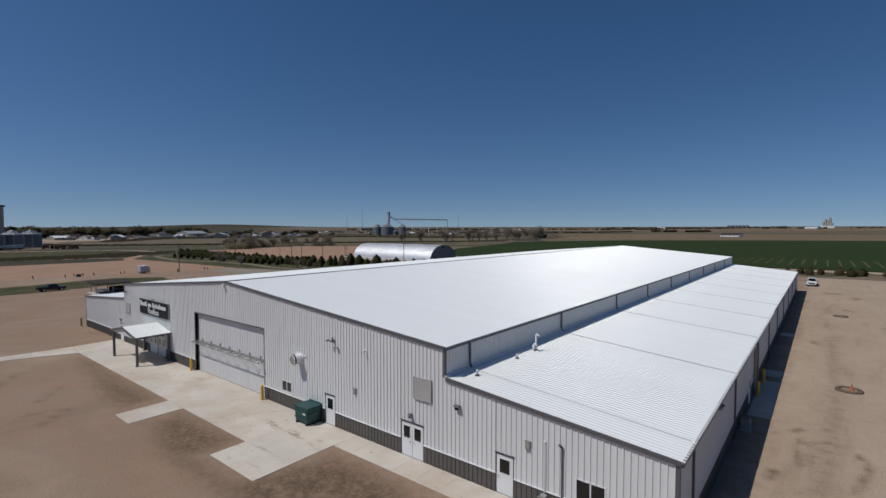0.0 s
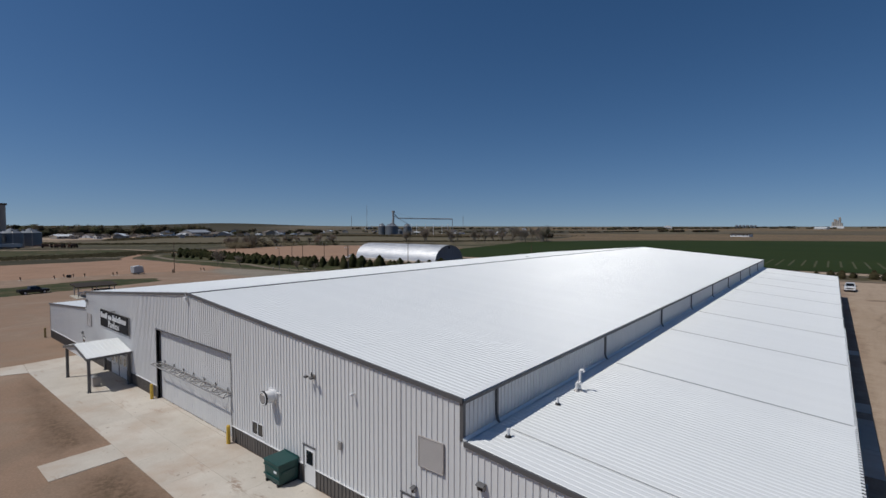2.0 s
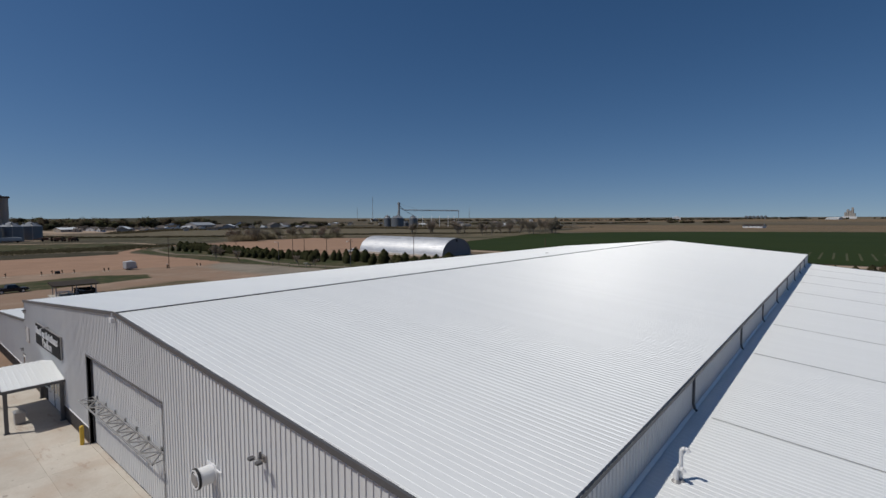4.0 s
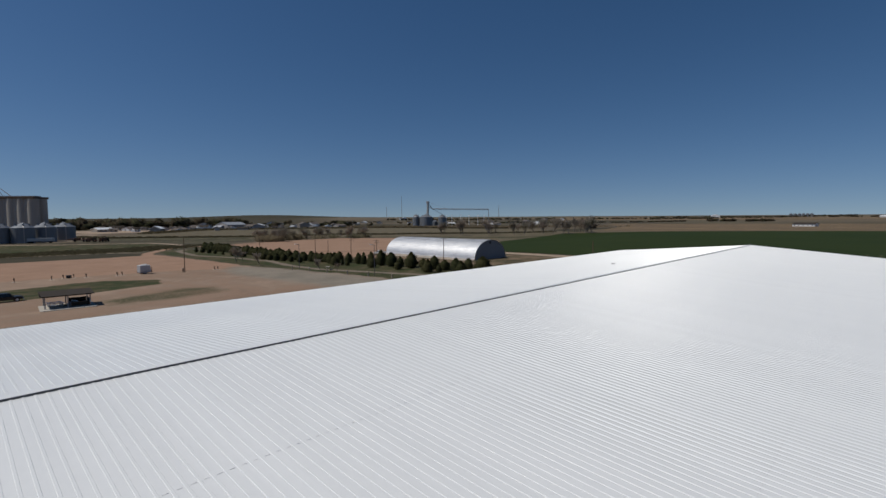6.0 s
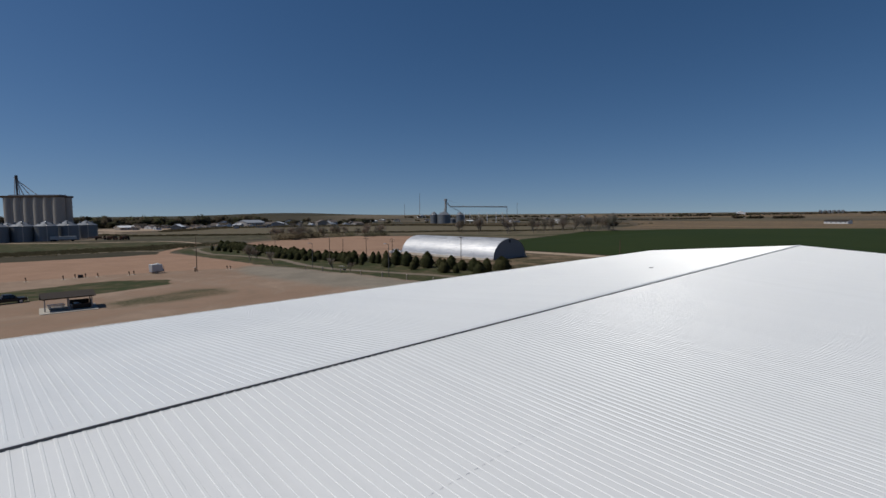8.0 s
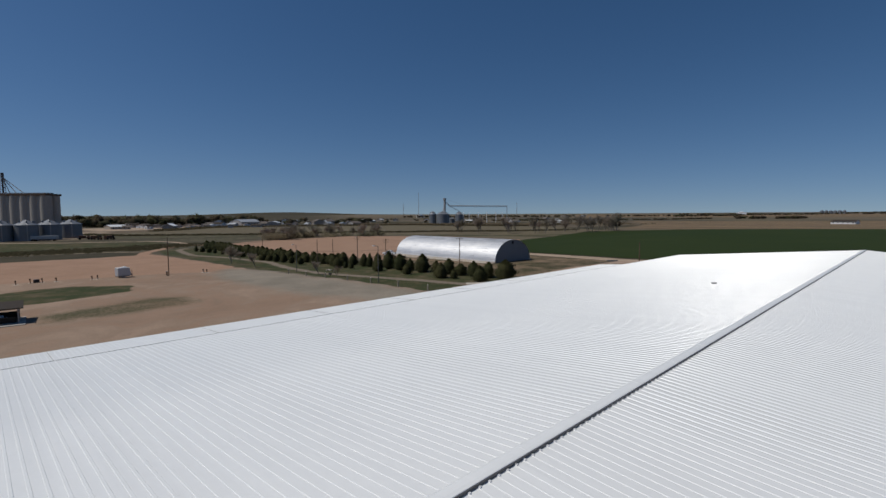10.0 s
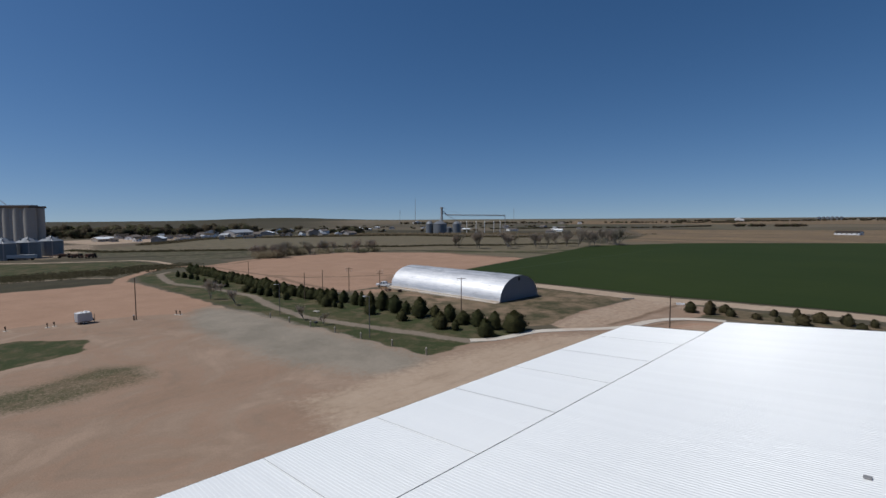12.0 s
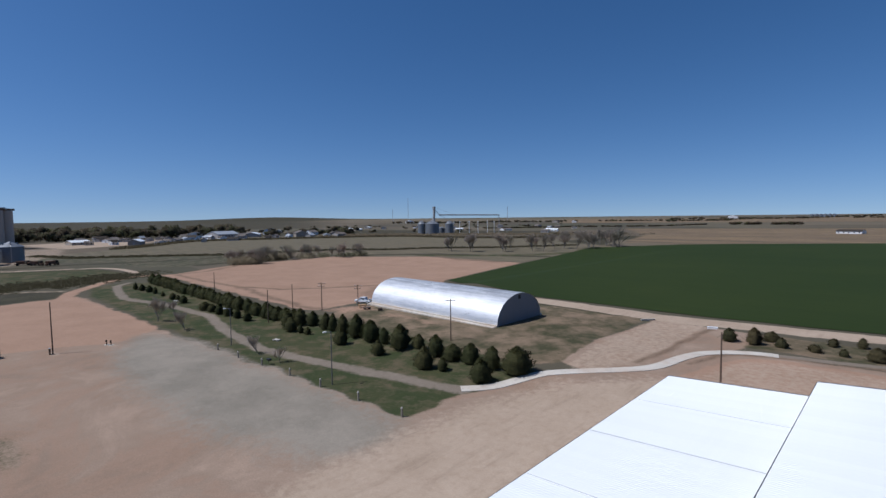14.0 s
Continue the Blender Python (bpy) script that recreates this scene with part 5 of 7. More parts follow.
def dumpster():
    d = thing("dumpster", "dark green steel dumpster with a closed lid", "dumpster", pose(-12.22, -0.7, 0.03) @ Matrix.Diagonal((0.93, 0.95, 1.0, 1)))
    part("body", rounded(Shape().box(-0.78, 0.78, -0.62, 0.62, 0.16, 1.2, (-0.8, 0.8, -0.68, 0.66)).mesh("body", green_paint), 0.025), None, d)
    part("lid", rounded(Shape().box(-0.84, 0.84, -0.73, 0.7, 1.21, 1.28, (-0.82, 0.82, -0.7, 0.7)).mesh("lid", green_paint), 0.02), None, d)
    part("hinge_rail", Shape().tube((-0.8, 0.68, 1.3), (0.8, 0.68, 1.3), 0.04), green_paint, d)
    for s in (-1, 1):
        part("fork_pocket", rounded(Shape().box(s * 0.82 - 0.04, s * 0.82 + 0.04, -0.5, 0.5, 0.72, 0.86).mesh("fork_pocket", green_paint), 0.012, 1), None, d)
        part("skid", Shape().box(s * 0.6 - 0.07, s * 0.6 + 0.07, -0.66, 0.66, 0.0, 0.16), black_paint, d)
    for z in (0.42, 0.95):
        part("rib", rounded(Shape().box(-0.8, 0.8, -0.72, -0.64, z, z + 0.07).mesh("rib", green_paint), 0.01, 1), None, d)
    part("decal", Shape().box(0.3, 0.6, -0.70, -0.69, 0.76, 0.88), white_paint, d, "pale worn decal")


dumpster()

# ---- concrete apron, walks and pads ----
def slab(pts, parent, top=0.03, name="slab"):
    s = Shape()
    n = len(pts)
    i = 0
    s.v = [(x, y, z_at(x, y) - 0.12) for x, y in pts] + [(x, y, z_at(x, y) + top) for x, y in pts]
    s.f = [tuple(range(n - 1, -1, -1)), tuple(range(n, 2 * n))] + [(k, (k + 1) % n, n + (k + 1) % n, n + k) for k in range(n)]
    return part(name, s, concrete, parent)


apron = thing("pavement", "pale concrete apron with joints along the front wall", "pavement", kind="structure")


def rect(x0, x1, y0, y1, parent, g=0.004):
    slab([(x0 + g, y0 + g), (x1 - g, y0 + g), (x1 - g, y1 - g), (x0 + g, y1 - g)], parent)


xs = np.linspace(-49.0, -12.7, 10)
for a, b in zip(xs, xs[1:]):
    rect(a, b, -2.7, -0.07, apron)
    rect(a, b, -5.3, -2.7, apron)
rect(-31.66, -19.24, -0.06, 0.19, apron)
rect(-24.8, -22.1, -9.1, -5.3, apron)
rect(-12.7, -7.68, -7.65, -5.3, apron)
rect(-12.7, -7.68, -5.3, -2.7, apron)
rect(-12.7, -7.68, -2.7, -0.07, apron)
xs = np.linspace(-7.68, 13.4, 13)
for a, b in zip(xs, xs[1:]):
    rect(a, b, -2.02, -0.07, apron)
walkline = [(-49.02, -0.07, -53.3, -0.07), (-49.02, -5.3, -53.1, -5.0), (-50.7, -9.2, -53.3, -8.8), (-51.6, -12.2, -53.7, -11.9), (-52.5, -15.5, -54.6, -15.2), (-53.5, -19, -55.6, -18.7)]
for (a, b, c, d), (e, f, g, h) in zip(walkline, walkline[1:]):
    slab([(a, b - 0.015), (c, d - 0.015), (g, h + 0.015), (e, f + 0.015)], apron)
pads = thing("pavement", "concrete door pads along the shaded east wall", "pavement", kind="structure")
for y0, y1, x1 in ((20.8, 25.2, 14.2), (25.3, 31.5, 14.2), (33.2, 35.6, 14.2), (54.8, 57.0, 14.2)):
    rect(12.74, x1, y0, y1, pads)
# east side: an overhead door, a white door and a condenser
ed = part("overhead_door", Shape().box(LEAN_E + 0.04, LEAN_E + 0.09, 26.6, 30.2, 0.03, 3.6), dark_trim, pavilion, "dark roll-up door in the east wall")
for k in range(12):
    part("door_slat", Shape().box(LEAN_E + 0.09, LEAN_E + 0.11, 26.65, 30.15, 0.08 + k * 0.29, 0.34 + k * 0.29), dark_trim, ed)
wd = part("door", Shape().box(LEAN_E + 0.04, LEAN_E + 0.08, 23.3, 24.3, 0.03, 2.2), white_paint, pavilion, "white steel door in the east wall")
part("pane", Shape().box(LEAN_E + 0.08, LEAN_E + 0.09, 23.55, 24.05, 1.25, 1.85), glass, wd)
cu_ = thing("condenser_unit", "dark outdoor condenser beside the east wall", "condenser", pose(LEAN_E + 0.5, 17.6, 0.0) @ Matrix.Diagonal((0.8, 0.8, 0.9, 1)))
part("body", rounded(Shape().box(-0.36, 0.36, -0.36, 0.36, 0.08, 0.85).mesh("body", drain_grey), 0.03), None, cu_)
part("fan_grille", Shape().tube((0, 0, 0.85), (0, 0, 0.89), 0.3, seg=16), dark_trim, cu_)
part("base_pad", Shape().box(-0.42, 0.42, -0.42, 0.42, 0.0, 0.08), old_concrete, cu_)

# ---- on the roofs ----
def lean_z(x):
    return LEAN_TOP + (LEAN_LOW - LEAN_TOP) * x / LEAN_E


for x, y, h in ((1.1, 1.72, 0.36), (1.08, 6.45, 0.34)):
    v = thing("vent_pipe", "short white plumbing vent on the lean-to roof", "vent", pose(x, y, lean_z(x)), "roof vents")
    part("pipe", Shape().tube((0, 0, 0), (0, 0, h), 0.065, seg=12), white_paint, v)
    part("boot", Shape().tube((0, 0, -0.02), (0, 0, 0.1), 0.17, 0.08, seg=12), black_paint, v)
for x, y, h, r, label in ((1.1, 9.1, 1.17, 0.07, "tall white gooseneck vent on the lean-to roof"), (1.0, 8.92, 0.5, 0.085, "short white gooseneck vent beside a taller one")):
    v = thing("gooseneck_vent", label, "vent", pose(x, y, lean_z(x)))
    s = Shape()
    bend = [(0, 0.0), (0, h - 0.12), (0.04, h - 0.03), (0.12, h), (0.2, h - 0.02), (0.25, h - 0.1)]
    for (a, b), (c, d) in zip(bend, bend[1:]):
        s.tube((a, 0, b), (c, 0, d), r, seg=10)
    part("pipe", s, white_paint, v)
    part("boot", Shape().tube((0, 0, -0.02), (0, 0, 0.1), 0.18, 0.09, seg=12), grey_metal, v)
v = thing("roof_vent", "small grey capped vent on the main roof", "vent", pose(-31.72, 61.9, 8.87, 0, -4.7, 0))
part("curb", Shape().box(-0.15, 0.15, -0.15, 0.15, -0.05, 0.05), grey_metal, v)
part("cap", rounded(Shape().box(-0.2, 0.2, -0.2, 0.2, 0.05, 0.1).mesh("cap", grey_metal), 0.02), None, v)
# end laps of the roof panels: rows of clips across the seams
kx = (RIDGE_Z - EAVE) / (0 - RIDGE_X)
clip = Shape().box(-0.008, 0.008, -0.07, 0.07, 0.0, 0.005).mesh("lap_clip", white_paint)
roofs = [o for o in pavilion.children if o.name.startswith("roof") and not o.name.startswith("roof_drain")]
for x in (-17.3, -7.75):
    for k in range(140):
        c = part("lap_clip", clip, None, roofs[0])
        c.location = (x, (k + 1) * SEAM / 3, EAVE - kx * x + 0.004)

# ---- manholes east of the building ----
dusty_cover = surface("dusty_cover", (0.25, 0.185, 0.135), 0.95, 0, 0.1, 0.2)
for x, y, cone in ((19.3, 77.1, False), (19.0, 32.6, True)):
    mh = thing("manhole", "round concrete manhole ring set in bare dirt", "manhole", pose(x, y, 0), "manholes")
    n = 24
    s = Shape()
    for r0, r1, z0, z1 in ((1.0, 0.95, 0.0, 0.13), (0.95, 0.7, 0.13, 0.15), (0.7, 0.6, 0.15, 0.0)):
        for k in range(n):
            a, b = 2 * math.pi * k / n, 2 * math.pi * (k + 1) / n
            s.quad((r0 * math.cos(a), r0 * math.sin(a), z0), (r0 * math.cos(b), r0 * math.sin(b), z0), (r1 * math.cos(b), r1 * math.sin(b), z1), (r1 * math.cos(a), r1 * math.sin(a), z1))
    part("ring", s, surface("dirty_ring", (0.13, 0.095, 0.07), 0.95, 0, 0.1, 0.3), mh)
    part("cover", Shape().tube((0, 0, 0.02), (0, 0, 0.09), 0.58, seg=24), dusty_cover, mh, "dusty tan cover")
    if cone:
        st = thing("traffic_cone", "faded orange traffic cone standing on the manhole", "cone", pose(x + 0.15, y - 0.1, 0.09))
        faded = surface("faded_orange_rubber", (0.42, 0.13, 0.07), 0.7)
        part("cone", Shape().tube((0, 0, 0.04), (0, 0, 0.62), 0.13, 0.025, seg=16), faded, st)
        part("base", rounded(Shape().box(-0.18, 0.18, -0.18, 0.18, 0, 0.04).mesh("base", faded), 0.015, 1), None, st)


# ---- vehicles ----
def pickup(paint, m, label):
    t = thing("pickup_truck", label, "truck", m)
    side = [(-2.9, 0.55), (-2.9, 1.05), (-1.0, 1.1), (-0.95, 1.12), (2.7, 1.05), (2.85, 0.9), (2.9, 0.55), (2.3, 0.42), (-2.3, 0.42)]
    part("body", rounded(Shape().prism(side, -0.98, 0.98).mesh("body", paint), 0.05), None, t)
    cab = Shape().prism([(-0.98, 1.1), (1.45, 1.1), (0.75, 1.82), (-0.75, 1.86)], -0.9, 0.9)
    cab.v = [(x, y * (0.86 if z > 1.5 else 1.0), z) for x, y, z in cab.v]
    c = part("cab", rounded(cab.mesh("cab", paint), 0.05), None, t)
    w = Shape()
    w.v = [(1.40, -0.78, 1.16), (1.40, 0.78, 1.16), (0.83, 0.68, 1.77), (0.83, -0.68, 1.77), (1.37, -0.78, 1.16), (1.37, 0.78, 1.16), (0.8, 0.68, 1.77), (0.8, -0.68, 1.77)]
    w.v = [(x + 0.04, y, z + 0.03) for x, y, z in w.v]
    w.f = [(0, 1, 2, 3), (7, 6, 5, 4), (0, 4, 5, 1), (1, 5, 6, 2), (2, 6, 7, 3), (3, 7, 4, 0)]
    part("windscreen", w, glass, c)
    for s in (-1, 1):
        for a, b, a2, b2 in ((0.25, 1.15, 0.25, 0.72), (-0.8, 0.12, -0.68, 0.12)):
            g = Shape()
            g.v = [(a, s * 0.925, 1.18), (b, s * 0.925, 1.18), (b2, s * 0.80, 1.74), (a2, s * 0.80, 1.74), (a, s * 0.90, 1.18), (b, s * 0.90, 1.18), (b2, s * 0.775, 1.74), (a2, s * 0.775, 1.74)]
            g.f = [(0, 1, 2, 3), (7, 6, 5, 4), (0, 4, 5, 1), (1, 5, 6, 2), (2, 6, 7, 3), (3, 7, 4, 0)]
            part("window", g, glass, c)
        part("mirror", rounded(Shape().box(1.05, 1.2, min(s * 0.95, s * 1.2), max(s * 0.95, s * 1.2), 1.15, 1.35).mesh("mirror", black_paint), 0.02), None, c)
        for x in (-1.85, 1.85):
            wh = part("wheel", Shape().tube((x, s * 0.72, 0.4), (x, s * 1.0, 0.4), 0.4, seg=20), rubber, t)
            part("rim", Shape().tube((x, s * 0.99, 0.4), (x, s * 1.015, 0.4), 0.24, seg=16), galvanised, wh)
        part("headlight", Shape().box(2.84, 2.9, min(s * 0.6, s * 0.92), max(s * 0.6, s * 0.92), 0.78, 0.95), bin_roof, t)
        part("bed_side", rounded(Shape().box(-2.88, -1.0, min(s * 0.86, s * 0.97), max(s * 0.86, s * 0.97), 1.0, 1.22).mesh("bed_side", paint), 0.03), None, t)
    part("grille", Shape().box(2.86, 2.915, -0.58, 0.58, 0.68, 0.95), black_paint, t)
    part("bumper", rounded(Shape().box(2.85, 3.02, -0.95, 0.95, 0.42, 0.62).mesh("bumper", galvanised), 0.03), None, t)
    part("tailgate", rounded(Shape().box(-2.95, -2.86, -0.85, 0.85, 0.6, 1.2).mesh("tailgate", paint), 0.02), None, t)
    part("bed_floor", Shape().box(-2.86, -1.02, -0.85, 0.85, 1.1, 1.125), black_paint, t)


car_white = surface("white_car_paint", (0.75, 0.75, 0.76), 0.25, 0, 0.5, 0.03)
car_black = surface("black_car_paint", (0.012, 0.012, 0.014), 0.35, 0, 0.4, 0.1)
pickup(car_white, pose(14.9, 126, 0, 0, 0, -92), "white pickup truck parked on the dirt yard")
pickup(car_white, pose(-167.0, 133.2, z_at(-167, 133), 0, 0, 200), "white pickup truck parked beside the arched barn")
pickup(car_black, pose(-136.2, 10.6, z_at(-136.2, 10.6), 0, 0, 98), "black pickup truck parked near the picnic shelter")


def cargo_trailer():
    t = thing("cargo_trailer", "silver enclosed cargo trailer parked on bare dirt", "trailer", pose(-180.2, 46.9, z_at(-180.2, 46.9), 0, 0, 100) @ Matrix.Diagonal((0.6, 1.0, 1.1, 1)))
    alu = surface("trailer_aluminium", (0.44, 0.455, 0.48), 0.4, 0.3, 0.5, 0.06)
    b = part("body", rounded(Shape().box(-2.6, 2.2, -1.15, 1.15, 0.5, 2.55).mesh("body", alu), 0.06), None, t)
    part("nose", rounded(Shape().box(2.2, 2.9, -1.1, 1.1, 0.55, 2.45, (2.2, 2.5, -1.0, 1.0)).mesh("nose", alu), 0.04), None, t)
    part("roof_edge", Shape().box(-2.62, 2.25, -1.17, 1.17, 2.52, 2.58), white_paint, t)
    part("roof_vent", rounded(Shape().box(-0.9, -0.3, -0.3, 0.3, 2.58, 2.78).mesh("roof_vent", white_paint), 0.03), None, t)
    part("roof_unit", rounded(Shape().box(0.3, 1.3, -0.4, 0.4, 2.58, 2.86).mesh("roof_unit", white_paint), 0.05), None, t)
    for s in (-1, 1):
        for x in (-0.7, 0.2):
            w = part("wheel", Shape().tube((x, s * 1.0, 0.36), (x, s * 1.2, 0.36), 0.36, seg=18), rubber, t)
            part("rim", Shape().tube((x, s * 1.19, 0.36), (x, s * 1.22, 0.36), 0.2, seg=14), galvanised, w)
        part("fender", rounded(Shape().box(-1.2, 0.7, min(s * 1.15, s * 1.28), max(s * 1.15, s * 1.28), 0.72, 0.82).mesh("fender", alu), 0.02), None, t)
        part("drawbar", Shape().tube((2.6, s * 0.6, 0.5), (4.2, 0, 0.5), 0.06), black_paint, t)
        part("tail_lamp", Shape().box(-2.66, -2.6, s * 0.95 - 0.08, s * 0.95 + 0.08, 0.8, 0.95), rust_red, t)
    part("jack", Shape().tube((4.0, 0, 0.0), (4.0, 0, 1.9), 0.1).box(3.85, 4.15, -0.15, 0.15, 0.0, 0.04), black_paint, t)
    part("toolbox", rounded(Shape().box(3.0, 3.6, -0.35, 0.35, 0.56, 0.95).mesh("toolbox", black_paint), 0.03), None, t)
    part("rear_door", Shape().box(-2.63, -2.6, -1.0, 1.0, 0.62, 2.4), alu, t)
    part("skirt", Shape().box(-2.55, 2.2, -1.1, 1.1, 0.38, 0.5), black_paint, t)


cargo_trailer()


# ---- picnic shelter ----
def shelter():
    cx, cy = -118.5, 18.2
    z = z_at(cx, cy) + 0.1
    s = thing("picnic_shelter", "open picnic shelter with a low brown roof on posts", "shelter", pose(cx, cy, z, 0, 0, -4) @ Matrix.Diagonal((0.82, 0.79, 0.88, 1)))
    part("slab", Shape().box(-3.6, 5.6, -5.2, 5.2, -0.2, 0.08), old_concrete, s)
    r = Shape()
    r.v = [(x, y, h + k) for k in (0.0, 0.1) for x, y, h in ((-3.7, -5, 3.05), (3.7, -5, 2.62), (3.7, 5, 2.62), (-3.7, 5, 3.05))]
    r.f = [(0, 3, 2, 1), (4, 5, 6, 7), (0, 1, 5, 4), (1, 2, 6, 5), (2, 3, 7, 6), (3, 0, 4, 7)]
    part("roof", r, brown_roof, s)
    part("fascia", Shape().box(3.7, 3.76, -5, 5, 2.6, 2.74), brown_roof, s)
    part("fascia", Shape().box(-3.7, 3.7, -5.06, -5.004, 2.7, 3.1), brown_roof, s)
    for x, h in ((-2.9, 2.98), (2.9, 2.64)):
        for y in (-4.2, 0.0, 4.2):
            part("post", rounded(Shape().box(x - 0.12, x + 0.12, y - 0.12, y + 0.12, 0.08, h).mesh("post", beige_louver), 0.015, 1), None, s)
        part("beam", Shape().box(x - 0.1, x + 0.1, -4.6, 4.6, h - 0.22, h + 0.02), pole_wood, s)
    part("low_wall", Shape().box(-2.85, -2.65, 0.3, 4.0, 0.08, 1.35), brown_roof, s)
    part("low_wall", Shape().box(-2.6, 2.6, 4.15, 4.3, 0.08, 1.35), brown_roof, s)
    part("counter", Shape().box(1.9, 2.6, 0.6, 3.9, 0.95, 1.03), pole_wood, s)
    part("counter_front", Shape().box(2.4, 2.5, 0.6, 3.9, 0.08, 0.95), brown_roof, s)


shelter()


def picnic_table(m):
    t = thing("picnic_table", "pale picnic table with two benches under the shelter", "table", m, "picnic tables")
    for k in range(5):
        part("top_board", Shape().box(-0.4 + k * 0.16, -0.26 + k * 0.16, -1.2, 1.2, 0.72, 0.76), white_paint, t)
    for s in (-1, 1):
        part("bench", Shape().box(min(s * 0.6, s * 0.85), max(s * 0.6, s * 0.85), -1.2, 1.2, 0.42, 0.46), white_paint, t)
        for y in (-0.9, 0.9):
            part("leg", Shape().tube((s * 0.7, y, 0), (s * 0.25, y, 0.72), 0.035), grey_metal, t)
    for y in (-0.9, 0.9):
        part("cross_bar", Shape().box(-0.8, 0.8, y - 0.03, y + 0.03, 0.36, 0.42), grey_metal, t)
    return t


zt = z_at(-118.5, 18.2) + 0.17
pt = picnic_table(pose(-117.9, 16.5, zt))
copy_thing(pt, pose(-119.5, 16.4, zt))
copy_thing(pt, pose(-118.8, 19.4, zt, 0, 0, 90))


# ---- posts, poles and lamps ----
def hookup(x, y):
    p = thing("hookup_post", "short brown utility hookup post in the dirt lot", "post", pose(x, y, z_at(x, y)), "hookup posts")
    part("post", Shape().box(-0.09, 0.09, -0.09, 0.09, -0.1, 1.15), pole_wood, p)
    part("box", rounded(Shape().box(-0.15, 0.15, -0.22, -0.09, 0.65, 1.1).mesh("box", brown_roof), 0.015, 1), None, p)
    part("pad", Shape().box(-0.5, 0.5, -0.5, 0.5, -0.1, 0.03), old_concrete, p)
    return p


hk = hookup(-184.6, 16.1)
for x, y in ((-182.7, 24.1), (-185, 27.1), (-184.3, 29.5), (-183.1, 32.3), (-180.7, 39.8), (-181.4, 41.2), (-175.3, 67.0), (-174.0, 67.6), (-183, 6), (-184, -4)):
    copy_thing(hk, pose(x, y, z_at(x, y)))
gb = thing("grill_box", "dark low box between the hookup posts", "box", pose(-184.6, 28.3, z_at(-184.6, 28.3)))
part("body", rounded(Shape().box(-0.5, 0.5, -0.6, 0.6, 0.0, 0.8).mesh("body", black_paint), 0.05), None, gb)
part("lid", Shape().box(-0.53, 0.53, -0.63, 0.63, 0.8, 0.87), black_paint, gb)


def path_post(x, y):
    p = thing("edge_post", "short weathered post with a pale cap along the lawn", "post", pose(x, y, z_at(x, y)), "lawn edge posts")
    part("post", Shape().tube((0, 0, -0.1), (0, 0, 1.2), 0.16, 0.14, seg=10), grey_post, p)
    part("cap", Shape().tube((0, 0, 1.2), (0, 0, 1.38), 0.17, 0.1, seg=10), old_concrete, p)
    return p


pp = path_post(-149.7, 82.1)
for x, y in ((-139.7, 82.3), (-130.8, 83.1), (-120.7, 83.4), (-111.6, 83.9), (-102.2, 84.6), (-92.9, 85.1)):
    copy_thing(pp, pose(x, y, z_at(x, y)))
gr = thing("park_grill", "dark charcoal grill on a post at the lawn's edge", "grill", pose(-130.2, 84.2, z_at(-130.2, 84.2)))
part("post", Shape().tube((0, 0, 0), (0, 0, 0.8), 0.05), black_paint, gr)
part("firebox", rounded(Shape().box(-0.45, 0.45, -0.3, 0.3, 0.8, 1.15).mesh("firebox", black_paint), 0.02), None, gr)


def pole(x, y, h, arms=0, lamp=False, label="weathered wooden utility pole", r=0.14, turn=0.0):
    p = thing("utility_pole" if not lamp else "street_lamp", label, "pole" if not lamp else "lamp", pose(x, y, z_at(x, y), 0, 0, turn), "poles in the grounds")
    part("shaft", Shape().tube((0, 0, -0.3), (0, 0, h), r, r * 0.7, seg=10), dark_trim if lamp else pole_wood, p)
    for k in range(arms):
        z = h - 0.3 - 0.8 * k
        a = part("crossarm", Shape().box(-1.1, 1.1, -0.06, 0.06, z - 0.06, z + 0.06), pole_wood, p)
        for i in (-1.0, -0.5, 0.5, 1.0):
            part("insulator", Shape().tube((i, 0, z + 0.06), (i, 0, z + 0.2), 0.045, seg=8), white_paint, a)
    if lamp:
        part("arm", Shape().tube((0, 0, h - 0.1), (0, -1.0, h + 0.12), 0.05), grey_metal, p)
        part("lamp_head", rounded(Shape().box(-0.17, 0.17, -1.5, -0.9, h + 0.03, h + 0.2).mesh("lamp_head", white_paint), 0.03), None, p, "pale lamp head")
    return p


for x, y, h, arms, lamp, turn in ((-243.4, 115.8, 7.6, 0, 0, 0), (-169.3, 102.8, 9.0, 0, 0, 0), (-182.1, 116.9, 8.0, 0, 0, 0), (-168.2, 118.9, 8.4, 2, 0, 40), (-163.5, 128.5, 6.5, 2, 0, 40),
                                  (-114.5, 117.7, 9.0, 1, 0, 45), (-63.5, 121.5, 8.6, 0, 0, 0), (-174.8, 57.3, 11.2, 0, 0, 0)):
    pole(x, y, h, arms, bool(lamp), turn=turn)
pole(-151.8, 85.8, 8.3, 0, True, "grey street lamp with a pale head on the lawn", 0.1)
pole(-111.1, 85.8, 8.8, 0, True, "grey street lamp with a pale head on the lawn", 0.1)
pl_ = thing("pole_box", "dark meter box at the foot of a pole", "box", pose(-174.9, 56.95, z_at(-174.9, 56.95)))
part("body", rounded(Shape().box(-0.35, 0.35, -0.3, 0.0, 0.0, 1.3).mesh("body", pole_wood), 0.03), None, pl_)
part("cover", Shape().box(-0.38, 0.38, -0.33, 0.02, 1.3, 1.36), grey_metal, pl_)

